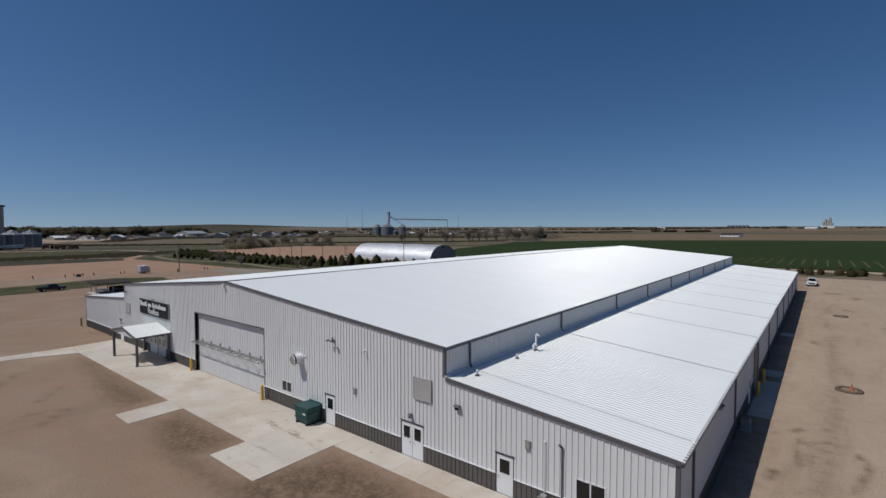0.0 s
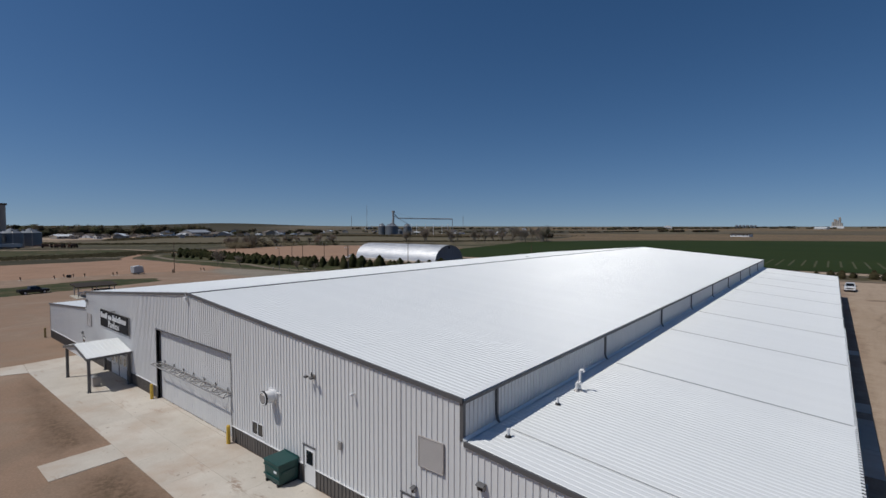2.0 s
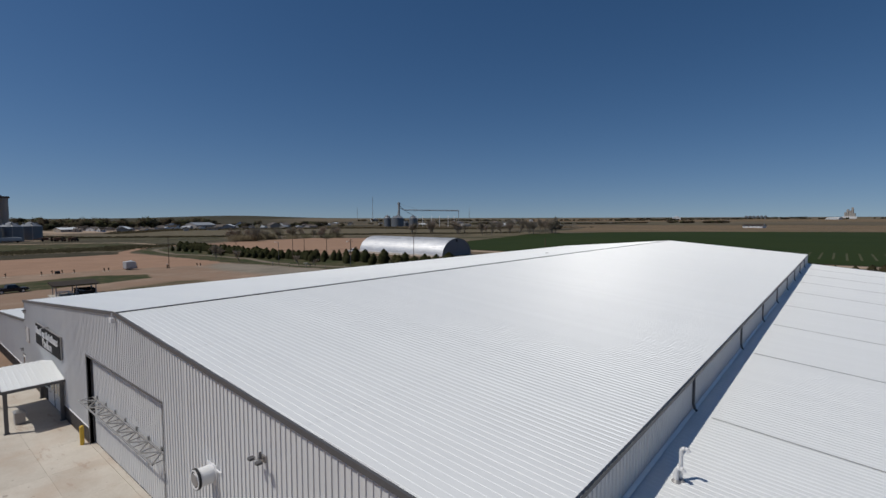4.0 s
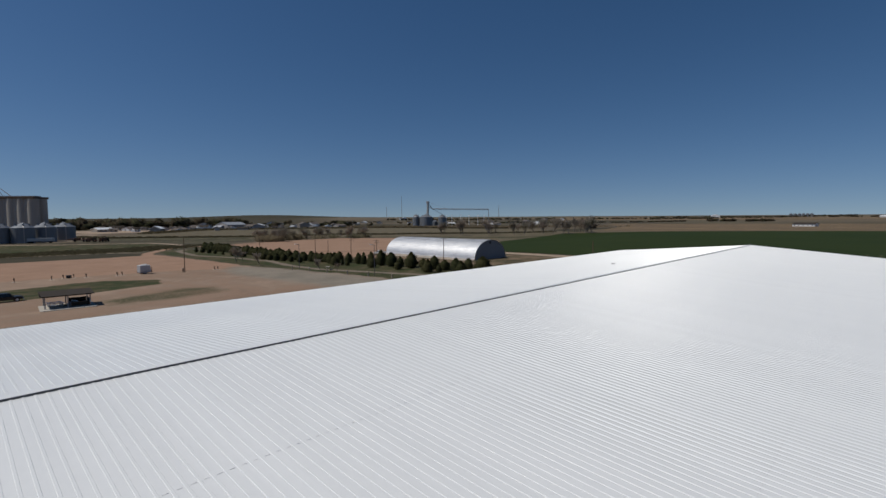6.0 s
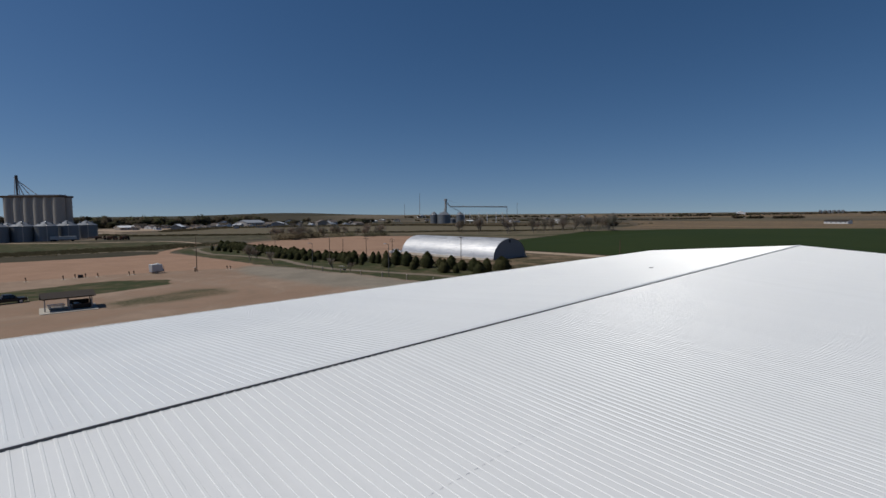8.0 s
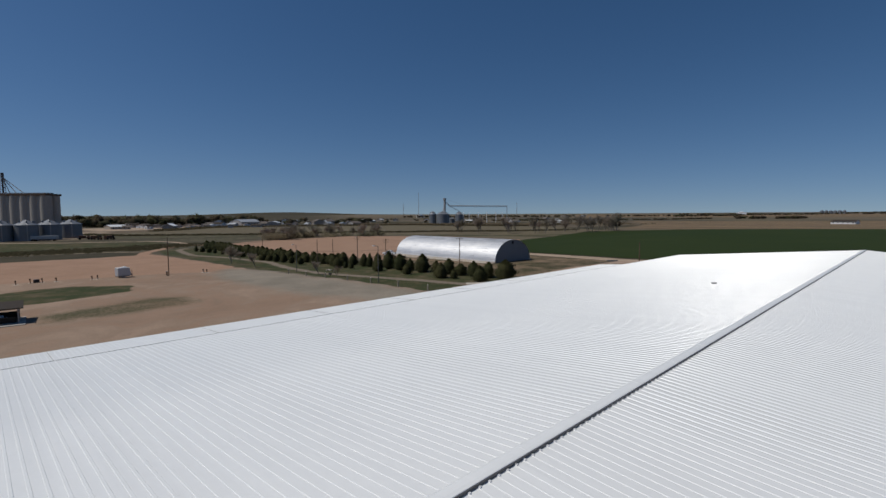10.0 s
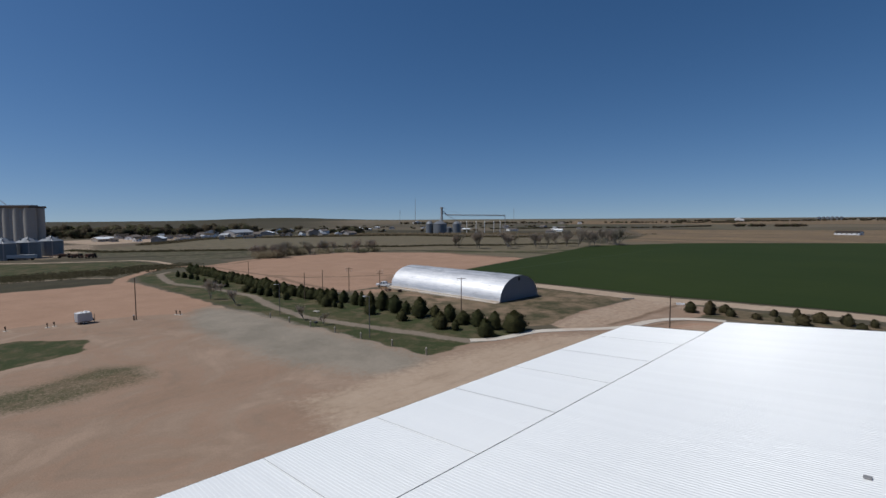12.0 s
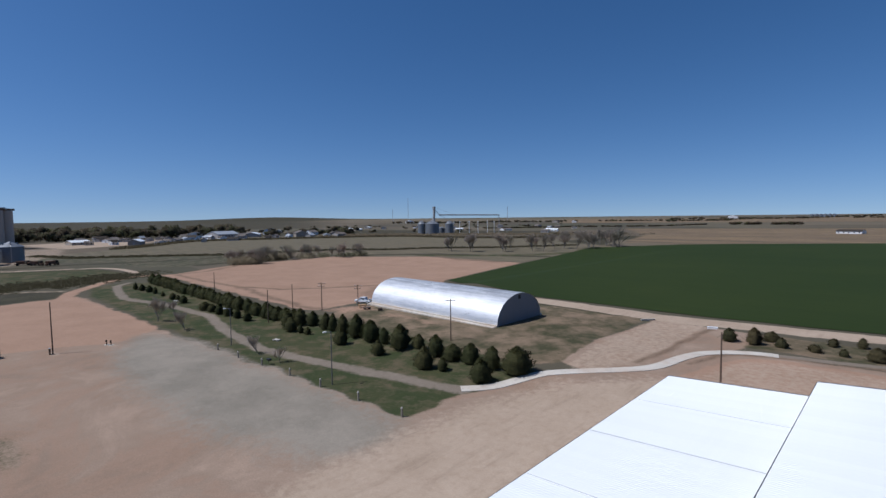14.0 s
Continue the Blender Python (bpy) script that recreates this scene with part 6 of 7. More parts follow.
# ---- concrete walk round the yard ----
walk_ = thing("pavement", "pale new concrete footpath curving past the yard", "pavement", kind="structure")
mid = [(-94.1, 98.4), (-90.8, 102.0), (-89.4, 107.8), (-88.1, 112.7), (-82.6, 117.7), (-76.9, 122.6), (-74.2, 126.6), (-73.4, 133.7), (-71.5, 140.3), (-67.0, 144.9), (-63.3, 146.8), (-60.5, 147.2)]
fine = []
for (a, b), (c, d) in zip(mid, mid[1:]):
    k = max(1, round(math.hypot(c - a, d - b) / 1.6))
    fine += [(a + (c - a) * i / k, b + (d - b) * i / k) for i in range(k)]
fine.append(mid[-1])
for _ in range(3):
    fine = [fine[0]] + [((p[0] + 2 * q[0] + r[0]) / 4, (p[1] + 2 * q[1] + r[1]) / 4) for p, q, r in zip(fine, fine[1:], fine[2:])] + [fine[-1]]
sides = []
for i, (x, y) in enumerate(fine):
    a, b = fine[max(0, i - 1)], fine[min(len(fine) - 1, i + 1)]
    d = Vector((b[0] - a[0], b[1] - a[1])).normalized()
    sides.append(((x - d.y * 1.2, y + d.x * 1.2), (x + d.y * 1.2, y - d.x * 1.2), d))
for (l0, r0, d0), (l1, r1, d1) in zip(sides, sides[1:]):
    g = 0.005
    slab([(l0[0] + d0.x * g, l0[1] + d0.y * g), (r0[0] + d0.x * g, r0[1] + d0.y * g), (r1[0] - d1.x * g, r1[1] - d1.y * g), (l1[0] - d1.x * g, l1[1] - d1.y * g)], walk_, 0.1)

# ---- trees ----
rng = random.Random(7)


def cedar_mesh(seed, tip, leaf=None, ragged=1.0):
    """A ragged evergreen crown one metre high and one wide: tufts over a broken core."""
    r = random.Random(seed)
    s = Shape()
    lobes = [r.uniform(1 - 0.38 * ragged, 1 + 0.22 * ragged) for _ in range(9)]

    def radius(z, a):
        base = (min(1.0, z / 0.15) ** 0.5) * (1 - max(0, (z - 0.15) / 0.85) ** tip) * 0.5
        k = a / (2 * math.pi) * 9
        i = int(k) % 9
        return base * (lobes[i] * (1 - k % 1) + lobes[(i + 1) % 9] * (k % 1)) * (0.9 + 0.15 * math.sin(z * 17 + seed + 2 * a))

    for i in range(7):
        for j in range(10):
            z0, z1, a0, a1 = 0.04 + i * 0.13, 0.04 + (i + 1) * 0.13, j * 0.6283, (j + 1) * 0.6283
            q = [(0.9 * radius(z, a) * math.cos(a), 0.9 * radius(z, a) * math.sin(a), z) for z, a in ((z0, a0), (z0, a1), (z1, a1), (z1, a0))]
            s.quad(*q)
    for k in range(1500):
        z = 0.03 + 0.95 * r.random() ** 1.15
        a = r.uniform(0, 2 * math.pi)
        d = radius(z, a) * (r.uniform(0.8, 1.05) if r.random() < 0.78 else r.uniform(1.0, 1.0 + 0.22 * ragged))
        c = Vector((d * math.cos(a), d * math.sin(a), z))
        out = Vector((math.cos(a), math.sin(a), r.uniform(0.7, 2.2))).normalized()
        side = Vector((-math.sin(a), math.cos(a), r.uniform(-0.5, 0.5))).normalized()
        h, w = r.uniform(0.035, 0.075), r.uniform(0.012, 0.026)
        s.quad(c - side * w - out * h * 0.4, c + side * w - out * h * 0.4, c + side * w * 0.5 + out * h * 0.6, c - side * w * 0.4 + out * h * 0.7)
    return puffy(s.mesh("crown", leaf or cedar_leaf), lambda c: Vector((0, 0, min(c.z * 0.8, 0.45))))


trunk_mesh = Shape().tube((0, 0, -0.05), (0, 0, 0.5), 0.035, 0.02, seg=7).tube((0, 0, 0.3), (0.1, 0.05, 0.55), 0.015, 0.008, seg=5).tube((0, 0, 0.25), (-0.08, 0.07, 0.5), 0.015, 0.008, seg=5).mesh("trunk", bark)
crowns = [cedar_mesh(k, (1.9, 2.3, 2.8, 3.4, 2.5, 3.0)[k]) for k in range(6)]
bushes = [cedar_mesh(k + 40, (2.2, 3.2, 4.0, 2.7)[k], shrub_leaf, 1.7) for k in range(4)]


def cedar(x, y, w, h, label, group, category="tree"):
    k = rng.randrange(6)
    t = thing("cedar_tree" if category == "tree" else "shrub", label, category, pose(x, y, z_at(x, y) - 0.03, 0, 0, rng.uniform(0, 360)) @ Matrix.Diagonal((w, w * rng.uniform(0.9, 1.08), h, 1)), group)
    part("trunk", trunk_mesh, None, t)
    part("crown", crowns[k] if category == "tree" else bushes[k % 4], None, t)


NEAR = [(-154.1, 101.4, 3.7, 3.4), (-150.3, 101.9, 1.6, 2.3), (-147.2, 102.1, 1.6, 1.8), (-154.6, 107.9, 3.3, 3.8), (-148.5, 107.9, 3.7, 4.0), (-145.3, 108.0, 3.1, 4.2), (-140.5, 107.6, 3.5, 4.6),
        (-132.4, 101.7, 3.4, 3.7), (-134.8, 107.5, 4.1, 5.3), (-129.3, 107.4, 4.9, 4.6), (-125.2, 107.8, 2.7, 3.4), (-119.2, 107.3, 5.0, 5.0), (-119.4, 101.7, 2.9, 2.9),
        (-105.9, 101.7, 3.8, 3.9), (-109.6, 108.3, 3.7, 4.1), (-115.9, 109.6, 2.6, 3.0), (-102.6, 102.9, 2.0, 2.4), (-105.4, 108.5, 3.8, 3.0), (-101.1, 108.9, 3.3, 3.8), (-96.5, 109.4, 3.2, 3.9), (-93.9, 102.9, 4.1, 3.9), (-91.6, 109.8, 5.2, 4.6)]
for x, y, w, h in NEAR:
    cedar(x, y, w * 1.08, h * 1.05, "dark green cedar on the lawn beside the barn", "cedars of the windbreak")
for x, y, w, h in ((-273, 95.2, 2.6, 2.9), (-266.9, 96, 3, 2.5), (-260.7, 97.1, 3, 2.5), (-253.6, 97.4, 2.4, 2.4), (-244.5, 97.5, 1.9, 1.7), (-233.4, 97.6, 2.7, 2.2), (-230.1, 98.4, 1.8, 1.8), (-221.9, 97.7, 3.4, 2.5),
                   (-202.9, 98, 3.5, 2.5), (-198.1, 98.5, 3.1, 2.3), (-192.3, 98.5, 3.4, 3), (-187.6, 99.2, 2.9, 3.1), (-182.7, 99.8, 2.9, 2.5), (-176.4, 99.9, 3.1, 2.6), (-159.8, 103.5, 3.9, 3.9)):
    cedar(x, y, w, h * 1.1, "low dark green cedar in the front row", "cedars of the windbreak")
x = -291.0
while x < -157:
    cedar(x, 106.2 + rng.uniform(-0.7, 0.7), rng.uniform(4.0, 5.0), rng.uniform(3.5, 4.8), "dark green cedar in a close windbreak row", "cedars of the windbreak")
    x += rng.uniform(2.7, 3.6)
for x, y, w, h in ((-70, 153.6, 3.5, 2.9), (-65.6, 153.4, 3.5, 3.7), (-63.4, 158.4, 3.2, 2.3), (-61.2, 154.3, 2.5, 2.2), (-56.3, 154.7, 2.6, 1.6), (-54, 161.6, 2.2, 1.8), (-51.9, 154.7, 1.9, 1.5), (-49.9, 163.7, 2.2, 2.2),
                   (-47.5, 154.8, 4.1, 2.6), (-45, 160.1, 3.6, 2.6), (-40.5, 160.8, 3.8, 2.8), (-37.9, 154.5, 3.5, 2.1), (-36.4, 161.8, 2, 2)):
    cedar(x, y, w * 0.98, h * 0.95, "rounded dark evergreen shrub on the grass verge", "verge shrubs", "shrub")
for x, y, w, h in ((-31, 158, 3, 2.4), (-26, 161, 3.2, 2.2), (-20, 157, 2.6, 2), (-14, 160, 3.1, 2.4), (-8, 157, 2.4, 1.8), (-2, 161, 3, 2.2), (4, 158, 2.6, 1.8), (8.2, 162, 2.5, 1.6), (11.5, 160.5, 2.4, 2.2),
                   (13.9, 158.5, 3, 2.5), (16.3, 161.1, 2.4, 1.8), (20.7, 160.9, 3.3, 2.8), (23.2, 158.8, 3.7, 2.6), (25.7, 161.3, 3.2, 2.5), (31.5, 162, 3.0, 2.4), (36, 159, 3, 2.2), (42, 161, 3, 2.4)):
    cedar(x, y, w * 0.98, h * 0.95, "rounded dark evergreen shrub on the grass verge", "verge shrubs", "shrub")


def bare_mesh(seed, spread_=0.55):
    """A leafless tree one metre high: limbs, branches and fine twigs."""
    r = random.Random(seed)
    stem, s = Shape(), Shape()

    def grow(p, d, length, rad, level):
        q = p + d * length
        (stem if level < 2 else s).tube(p, q, rad, rad * 0.6, seg=5 if level < 2 else 3, caps=False)
        if level >= 4:
            for _ in range(4):
                e = (d + Vector((r.uniform(-1, 1), r.uniform(-1, 1), r.uniform(-0.4, 0.9))) * 0.8).normalized()
                w = e.orthogonal().normalized() * 0.0024
                s.quad(q - w, q + w, q + e * r.uniform(0.07, 0.16))
        if level == 5:
            return
        for _ in range(5 if level < 1 else 3 if level < 3 else 2):
            n = (d + Vector((r.uniform(-1, 1), r.uniform(-1, 1), r.uniform(-0.05, 0.95))) * (spread_ if level else 0.75)).normalized()
            grow(p + d * length * r.uniform(0.4, 1.0), n, length * (r.uniform(1.0, 1.5) if level < 1 else r.uniform(0.58, 0.84)), max(0.0034, rad * 0.6), level + 1)

    grow(Vector((0, 0, -0.03)), Vector((r.uniform(-0.1, 0.1), r.uniform(-0.1, 0.1), 1)).normalized(), 0.17, 0.014, 0)
    return stem.mesh("trunk", twig), s.mesh("crown", twig_leaf)


bare = [bare_mesh(k + 20, 0.6) for k in range(4)]


def bare_tree(x, y, h, label, group):
    t = thing("bare_tree", label, "tree", pose(x, y, z_at(x, y), 0, 0, rng.uniform(0, 360)) @ Matrix.Diagonal((h, h, h, 1)), group)
    stem, crown = bare[rng.randrange(4)]
    part("trunk", stem, None, t)
    part("crown", crown, None, t)


for x, y, h in ((-194.7, 82.6, 9.6), (-177.8, 84.2, 7.2), (-139.8, 86.2, 5.6), (-130.5, 86.5, 4.4), (-205, 90, 5.6)):
    bare_tree(x, y, h, "small leafless tree on the lawn", "bare lawn trees")
for x, y in ((-297, 334), (-276, 349), (-252, 366), (-256, 398), (-247, 405), (-239, 425), (-234, 445), (-228, 452), (-238, 470), (-222, 440), (-246, 455), (-268, 385), (-310, 330), (-285, 372), (-231, 410)):
    for _ in range(2):
        bare_tree(x + rng.uniform(-6, 6), y + rng.uniform(-6, 6), rng.uniform(14, 23), "leafless cottonwood along the creek", "bare creek trees")
for x, y in ((-346, 164), (-342, 172), (-343, 177), (-354, 190), (-354, 197), (-352, 203), (-352, 217), (-350, 230), (-338, 242), (-337, 254)):
    for _ in range(3):
        bare_tree(x + rng.uniform(-5, 5), y + rng.uniform(-6, 6), rng.uniform(9, 15), "grey leafless thicket tree beyond the soil field", "bare thicket trees")


def scrub_line(line, n, w, h, mat, name, label, spread_w, slim=0.24):
    """Low brush along a line, as one mesh of many small tufts."""
    r = random.Random(len(line) * 31 + n)
    s = Shape()
    total = sum(math.dist(a, b) for a, b in zip(line, line[1:]))
    for a, b in zip(line, line[1:]):
        for _ in range(round(n * math.dist(a, b) / total)):
            t = r.random()
            x, y = a[0] + (b[0] - a[0]) * t + r.gauss(0, spread_w), a[1] + (b[1] - a[1]) * t + r.gauss(0, spread_w)
            z = z_at(x, y)
            hh, ww = h * r.uniform(0.4, 1.2), w * r.uniform(0.5, 1.2)
            for _ in range(14):
                an = r.uniform(0, 6.283)
                c = Vector((x + r.uniform(-ww, ww), y + r.uniform(-ww, ww), z + hh * r.random() * 0.7))
                u = Vector((math.cos(an), math.sin(an), 0.0)) * ww * slim
                v = Vector((r.uniform(-0.3, 0.3), r.uniform(-0.3, 0.3), 1)) * hh * 0.4
                s.quad(c - u, c + u, c + u * 0.6 + v, c - u * 0.5 + v * 1.1)
    me = bpy.data.meshes.new(name)
    me.from_pydata(s.v, [], s.f)
    me.materials.append(mat)
    puffy(me, lambda c: Vector((c.x + 0.6, c.y + 0.8, c.z - 1.6)))
    return tagged(new(name, me), label, "brush", kind="stuff")


scrub_line([(-332, -60), (-319, 16), (-319, 56), (-318, 75), (-329, 94), (-337, 108)], 3600, 1.5, 0.6, dark_brush, "ditch_brush", "dry brown brush along the ditch", 7.5)
scrub_line(STRIP_NEAR, 1500, 1.8, 1.3, dark_brush, "creek_brush", "dry brown brush along the creek", 1.8)
scrub_line(STRIP_FAR, 2200, 2.6, 2.1, dark_brush, "field_edge_brush", "dark dry brush along a far field edge", 3.0)
scrub_line([(-720, 430), (-560, 560), (-430, 650), (-330, 700)], 700, 4.0, 2.0, scrub_leaf, "far_brush", "dry brush around far farm buildings", 22)
for x0, y0, x1, y1, n, h in ((-345, 164, -339, 178, 62, 4.6), (-353, 188, -352, 204, 50, 4.2), (-352, 215, -349, 221, 17, 3.4), (-350, 229, -348, 233, 13, 3.2), (-338, 239, -336, 246, 18, 3.0), (-338, 251, -335, 257, 15, 3.6)):
    scrub_line([(x0, y0), (x1, y1)], n * 4, 1.9, h, thicket_leaf, "thicket_brush", "grey-brown leafless thicket beyond the soil field", 2.0, 0.06)


def far_woods(name, label, spots, mat=None):
    """Far crowns, each a heap of leaf clumps, joined."""
    r = random.Random(len(spots))
    s = Shape()
    for x, y, h, w in spots:
        z = z_at(x, y)
        s.tube((x, y, z), (x, y, z + h * 0.5), 0.3, 0.2, seg=5)
        heaps = [(r.uniform(-0.3, 0.3), r.uniform(-0.3, 0.3), r.uniform(0.22, 0.72), r.uniform(0.3, 0.52)) for _ in range(6)]
        for _ in range(460):
            a, b, c, k = r.choice(heaps)
            d = Vector((r.gauss(0, 1), r.gauss(0, 1), r.gauss(0, 1))).normalized() * r.uniform(0.35, 1.0)
            p = Vector((x + w * (a + d.x * k * 0.8), y + w * (b + d.y * k * 0.8), z + h * (c + d.z * k * 0.55)))
            if p.z < z + 0.5:
                continue
            u = Vector((r.uniform(-1, 1), r.uniform(-1, 1), r.uniform(-0.6, 0.6))).normalized() * w * 0.06
            v = u.cross(Vector((r.uniform(-1, 1), r.uniform(-1, 1), r.uniform(-1, 1)))).normalized() * w * 0.055
            s.quad(p - u, p + v, p + u, p - v)
    me = bpy.data.meshes.new(name)
    me.from_pydata(s.v, [], s.f)
    me.materials.append(mat or far_leaf)
    mids = np.array([(x, y, z_at(x, y) + h * 0.35) for x, y, h, w in spots])
    puffy(me, lambda c: Vector(mids[np.argmin((mids[:, 0] - c.x) ** 2 + (mids[:, 1] - c.y) ** 2)]))
    return tagged(new(name, me), label, "trees", kind="stuff")


r = random.Random(3)
spots = []
for _ in range(300):
    a = radians(r.uniform(157, 183) if r.random() < 0.84 else r.uniform(144, 158))
    d = r.uniform(800, 1120)
    tall = (0.75 + d / 3200) * (0.6 if a < radians(157) else 1.0)
    narrow = r.random() < 0.04
    spots.append((-40 + d * math.cos(a), 40 + d * math.sin(a), (20 if narrow else r.uniform(7, 20)) * tall, 11 if narrow else r.uniform(9, 24)))
far_woods("town_trees", "budding shade trees of the town beyond the fields", spots)
spots = []
for _ in range(44):
    a = radians(r.uniform(118, 150))
    d = r.uniform(820, 1500)
    spots.append((-40 + d * math.cos(a), 40 + d * math.sin(a), r.uniform(3, 6), r.uniform(7, 14)))
for x0, x1, y in ((-620, -480, 2330), (-560, -480, 1900), (-190, 30, 2380), (100, 420, 2500)):
    for _ in range(46):
        spots.append((r.uniform(x0, x1), y + r.uniform(-6, 6), r.uniform(4, 8), r.uniform(7, 12)))
for (x0, y0), (x1, y1), n_, lo, hi in (((-355, 1351), (-293, 1359), 30, 6, 9), ((-272, 1362), (-219, 1367), 26, 6, 9), ((-745, 2122), (-660, 2238), 26, 7, 11),
                                      ((-619, 1696), (-480, 2198), 50, 5, 8), ((-480, 2198), (-331, 2274), 40, 5, 9), ((-331, 2274), (-132, 2919), 60, 6, 10),
                                      ((-722, 876), (-618, 1065), 60, 2.5, 4), ((-618, 1065), (-458, 1161), 50, 2.5, 4), ((-458, 1161), (-403, 1343), 40, 2.5, 4),
                                      ((-345, 680), (-290, 580), 34, 4, 8), ((-1250, 1500), (-900, 1700), 60, 6, 11), ((-1500, 1250), (-1150, 1400), 60, 6, 11), ((-900, 1750), (-640, 1900), 50, 5, 9)):
    for _ in range(n_):
        t_ = r.random()
        spots.append((x0 + (x1 - x0) * t_ + r.uniform(-5, 5), y0 + (y1 - y0) * t_ + r.uniform(-5, 5), r.uniform(lo, hi), r.uniform(7, 13)))
far_woods("far_tree_belts", "dark shelter belts and farm trees near the horizon", spots)


# ---- far buildings ----
def house(x, y, w, h, wall, roof, turn, label, deep=0.7):
    z = z_at(x, y)
    d = w * deep
    b = thing("farm_building", label, "building", pose(x, y, z, 0, 0, turn), "buildings of the town")
    e, rd = h * 0.62, h * 0.38
    part("wall", Shape().prism([(-d / 2, -0.5), (d / 2, -0.5), (d / 2, e), (0, e + rd), (-d / 2, e)], -w / 2, w / 2), wall, b)
    for s in (-1, 1):
        sh = Shape()
        sh.v = [(xx, yy, zz + k) for k in (0.02, 0.25) for xx, yy, zz in ((0, -w / 2 - 0.4, e + rd), (0, w / 2 + 0.4, e + rd), (s * (d / 2 + 0.5), w / 2 + 0.4, e - 0.25), (s * (d / 2 + 0.5), -w / 2 - 0.4, e - 0.25))]
        sh.f = [(0, 3, 2, 1), (4, 5, 6, 7), (0, 1, 5, 4), (1, 2, 6, 5), (2, 3, 7, 6), (3, 0, 4, 7)]
        part("roof", sh, roof, b)
        n = max(2, int(w / 5))
        for k in range(n):
            yy = -w / 2 + (k + 0.5) * w / n
            part("window", Shape().box(min(s * d / 2, s * (d / 2 + 0.06)), max(s * d / 2, s * (d / 2 + 0.06)), yy - 0.7, yy + 0.7, e * 0.35, e * 0.75), glass, b)
    part("door", Shape().box(-1.0, 1.0, -w / 2 - 0.08, -w / 2, 0, e * 0.7), grey_metal, b)


paints = (house_paint, white_paint, beige_louver)
roofs_ = (white_roof, grey_roof, grey_roof, bin_roof, brown_roof)
TOWN = [(-710, 140, 19.4, 5.1), (-748, 179, 16.8, 4.6), (-752, 194, 14.5, 4.5), (-646, 182, 16.4, 6.4), (-816, 298, 28.4, 9.0), (-749, 313, 36, 10), (-723, 328, 14.8, 6.8), (-843, 426, 17.5, 9.6), (-771, 367, 29, 6.5),
        (-703, 410, 25, 9), (-729, 444, 17, 8.6), (-877, 617, 18, 6.7), (-910, 735, 17, 6.9), (-1485, 1328, 39, 11), (-677, 1016, 15, 7.2), (-953, 1556, 27, 9.3), (-885, 1564, 20, 7.5), (-731, 938, 17.6, 7.6)]
for i, (x, y, w, h) in enumerate(TOWN):
    house(x, y, w, h, paints[i % 3], (white_roof, grey_roof, grey_roof, white_roof, grey_roof, bin_roof, grey_roof, brown_roof)[i % 8], 45 + 13 * (i % 5 - 2), "low pale building at the edge of town" if i % 2 else "long pale shed at the edge of town")
r = random.Random(11)
for i in range(34):
    a = radians(r.uniform(146, 172))
    d = r.uniform(700, 960)
    x, y = -40 + d * math.cos(a), 40 + d * math.sin(a)
    house(x, y, r.uniform(9, 17), r.uniform(4.2, 6.5), paints[i % 3], roofs_[r.randrange(1, 5)], r.uniform(0, 180), "small gabled house among the town's trees")
for i in range(26):
    a = radians(r.uniform(149, 171))
    d = r.uniform(640, 790)
    x, y = -40 + d * math.cos(a), 40 + d * math.sin(a)
    house(x, y, r.uniform(7, 15), r.uniform(3.4, 5.4), paints[i % 3], (grey_roof, brown_roof, grey_roof, bin_roof)[r.randrange(4)], r.uniform(0, 180), "small gabled house at the town's near edge")
for i in range(16):
    a = radians(r.uniform(118, 146))
    d = r.uniform(800, 1250)
    x, y = -40 + d * math.cos(a), 40 + d * math.sin(a)
    house(x, y, r.uniform(9, 20), r.uniform(4, 6), paints[i % 3], roofs_[r.randrange(5)], r.uniform(0, 180), "small farm shed on the far plain")
house(-573, 2325, 43, 13, white_paint, white_roof, 20, "far white farmhouse near the horizon")
house(-97, 846, 26, 5.1, white_paint, brown_roof, 80, "low white farm shed with a brown roof")
house(-21, 2299, 40, 7, white_paint, white_roof, 70, "far pale farm shed near the horizon")


def grain_bin(x, y, d, h, label="corrugated steel grain bin with a conical roof", lift=0.0):
    z = z_at(x, y) + lift
    b = thing("grain_bin", label, "silo", pose(x, y, z), "grain bins")
    rr, e, n = d / 2, h * 0.74, 28
    body = Shape()
    m = 24
    # one corrugated shell, ring on ring
    for k in range(m + 1):
        ring = rr + 0.06 * (k % 2)
        body.v += [(ring * math.cos(2 * math.pi * j / n), ring * math.sin(2 * math.pi * j / n), k * e / m) for j in range(n)]
    body.f += [(k * n + j, k * n + (j + 1) % n, (k + 1) * n + (j + 1) % n, (k + 1) * n + j) for k in range(m) for j in range(n)]
    part("body", body, bin_steel, b)
    part("roof", Shape().tube((0, 0, e), (0, 0, h - 0.5), rr + 0.2, rr * 0.12, seg=n), grain_roof, b)
    part("cap", Shape().tube((0, 0, h - 0.5), (0, 0, h), rr * 0.13, rr * 0.1, seg=10), grain_roof, b)
    part("ladder", Shape().box(rr + 0.05, rr + 0.25, -0.3, 0.3, 0, e).tube((rr, 0, e), (rr * 0.15, 0, h - 0.4), 0.18, seg=5), grey_metal, b)
    for k in range(6):
        t = k * 1.05
        part("roof_vent", Shape().box(rr * 0.6 * math.cos(t) - 0.4, rr * 0.6 * math.cos(t) + 0.4, rr * 0.6 * math.sin(t) - 0.4, rr * 0.6 * math.sin(t) + 0.4, e + 1.0, e + (h - e) * 0.55 + 0.8), grain_roof, b)


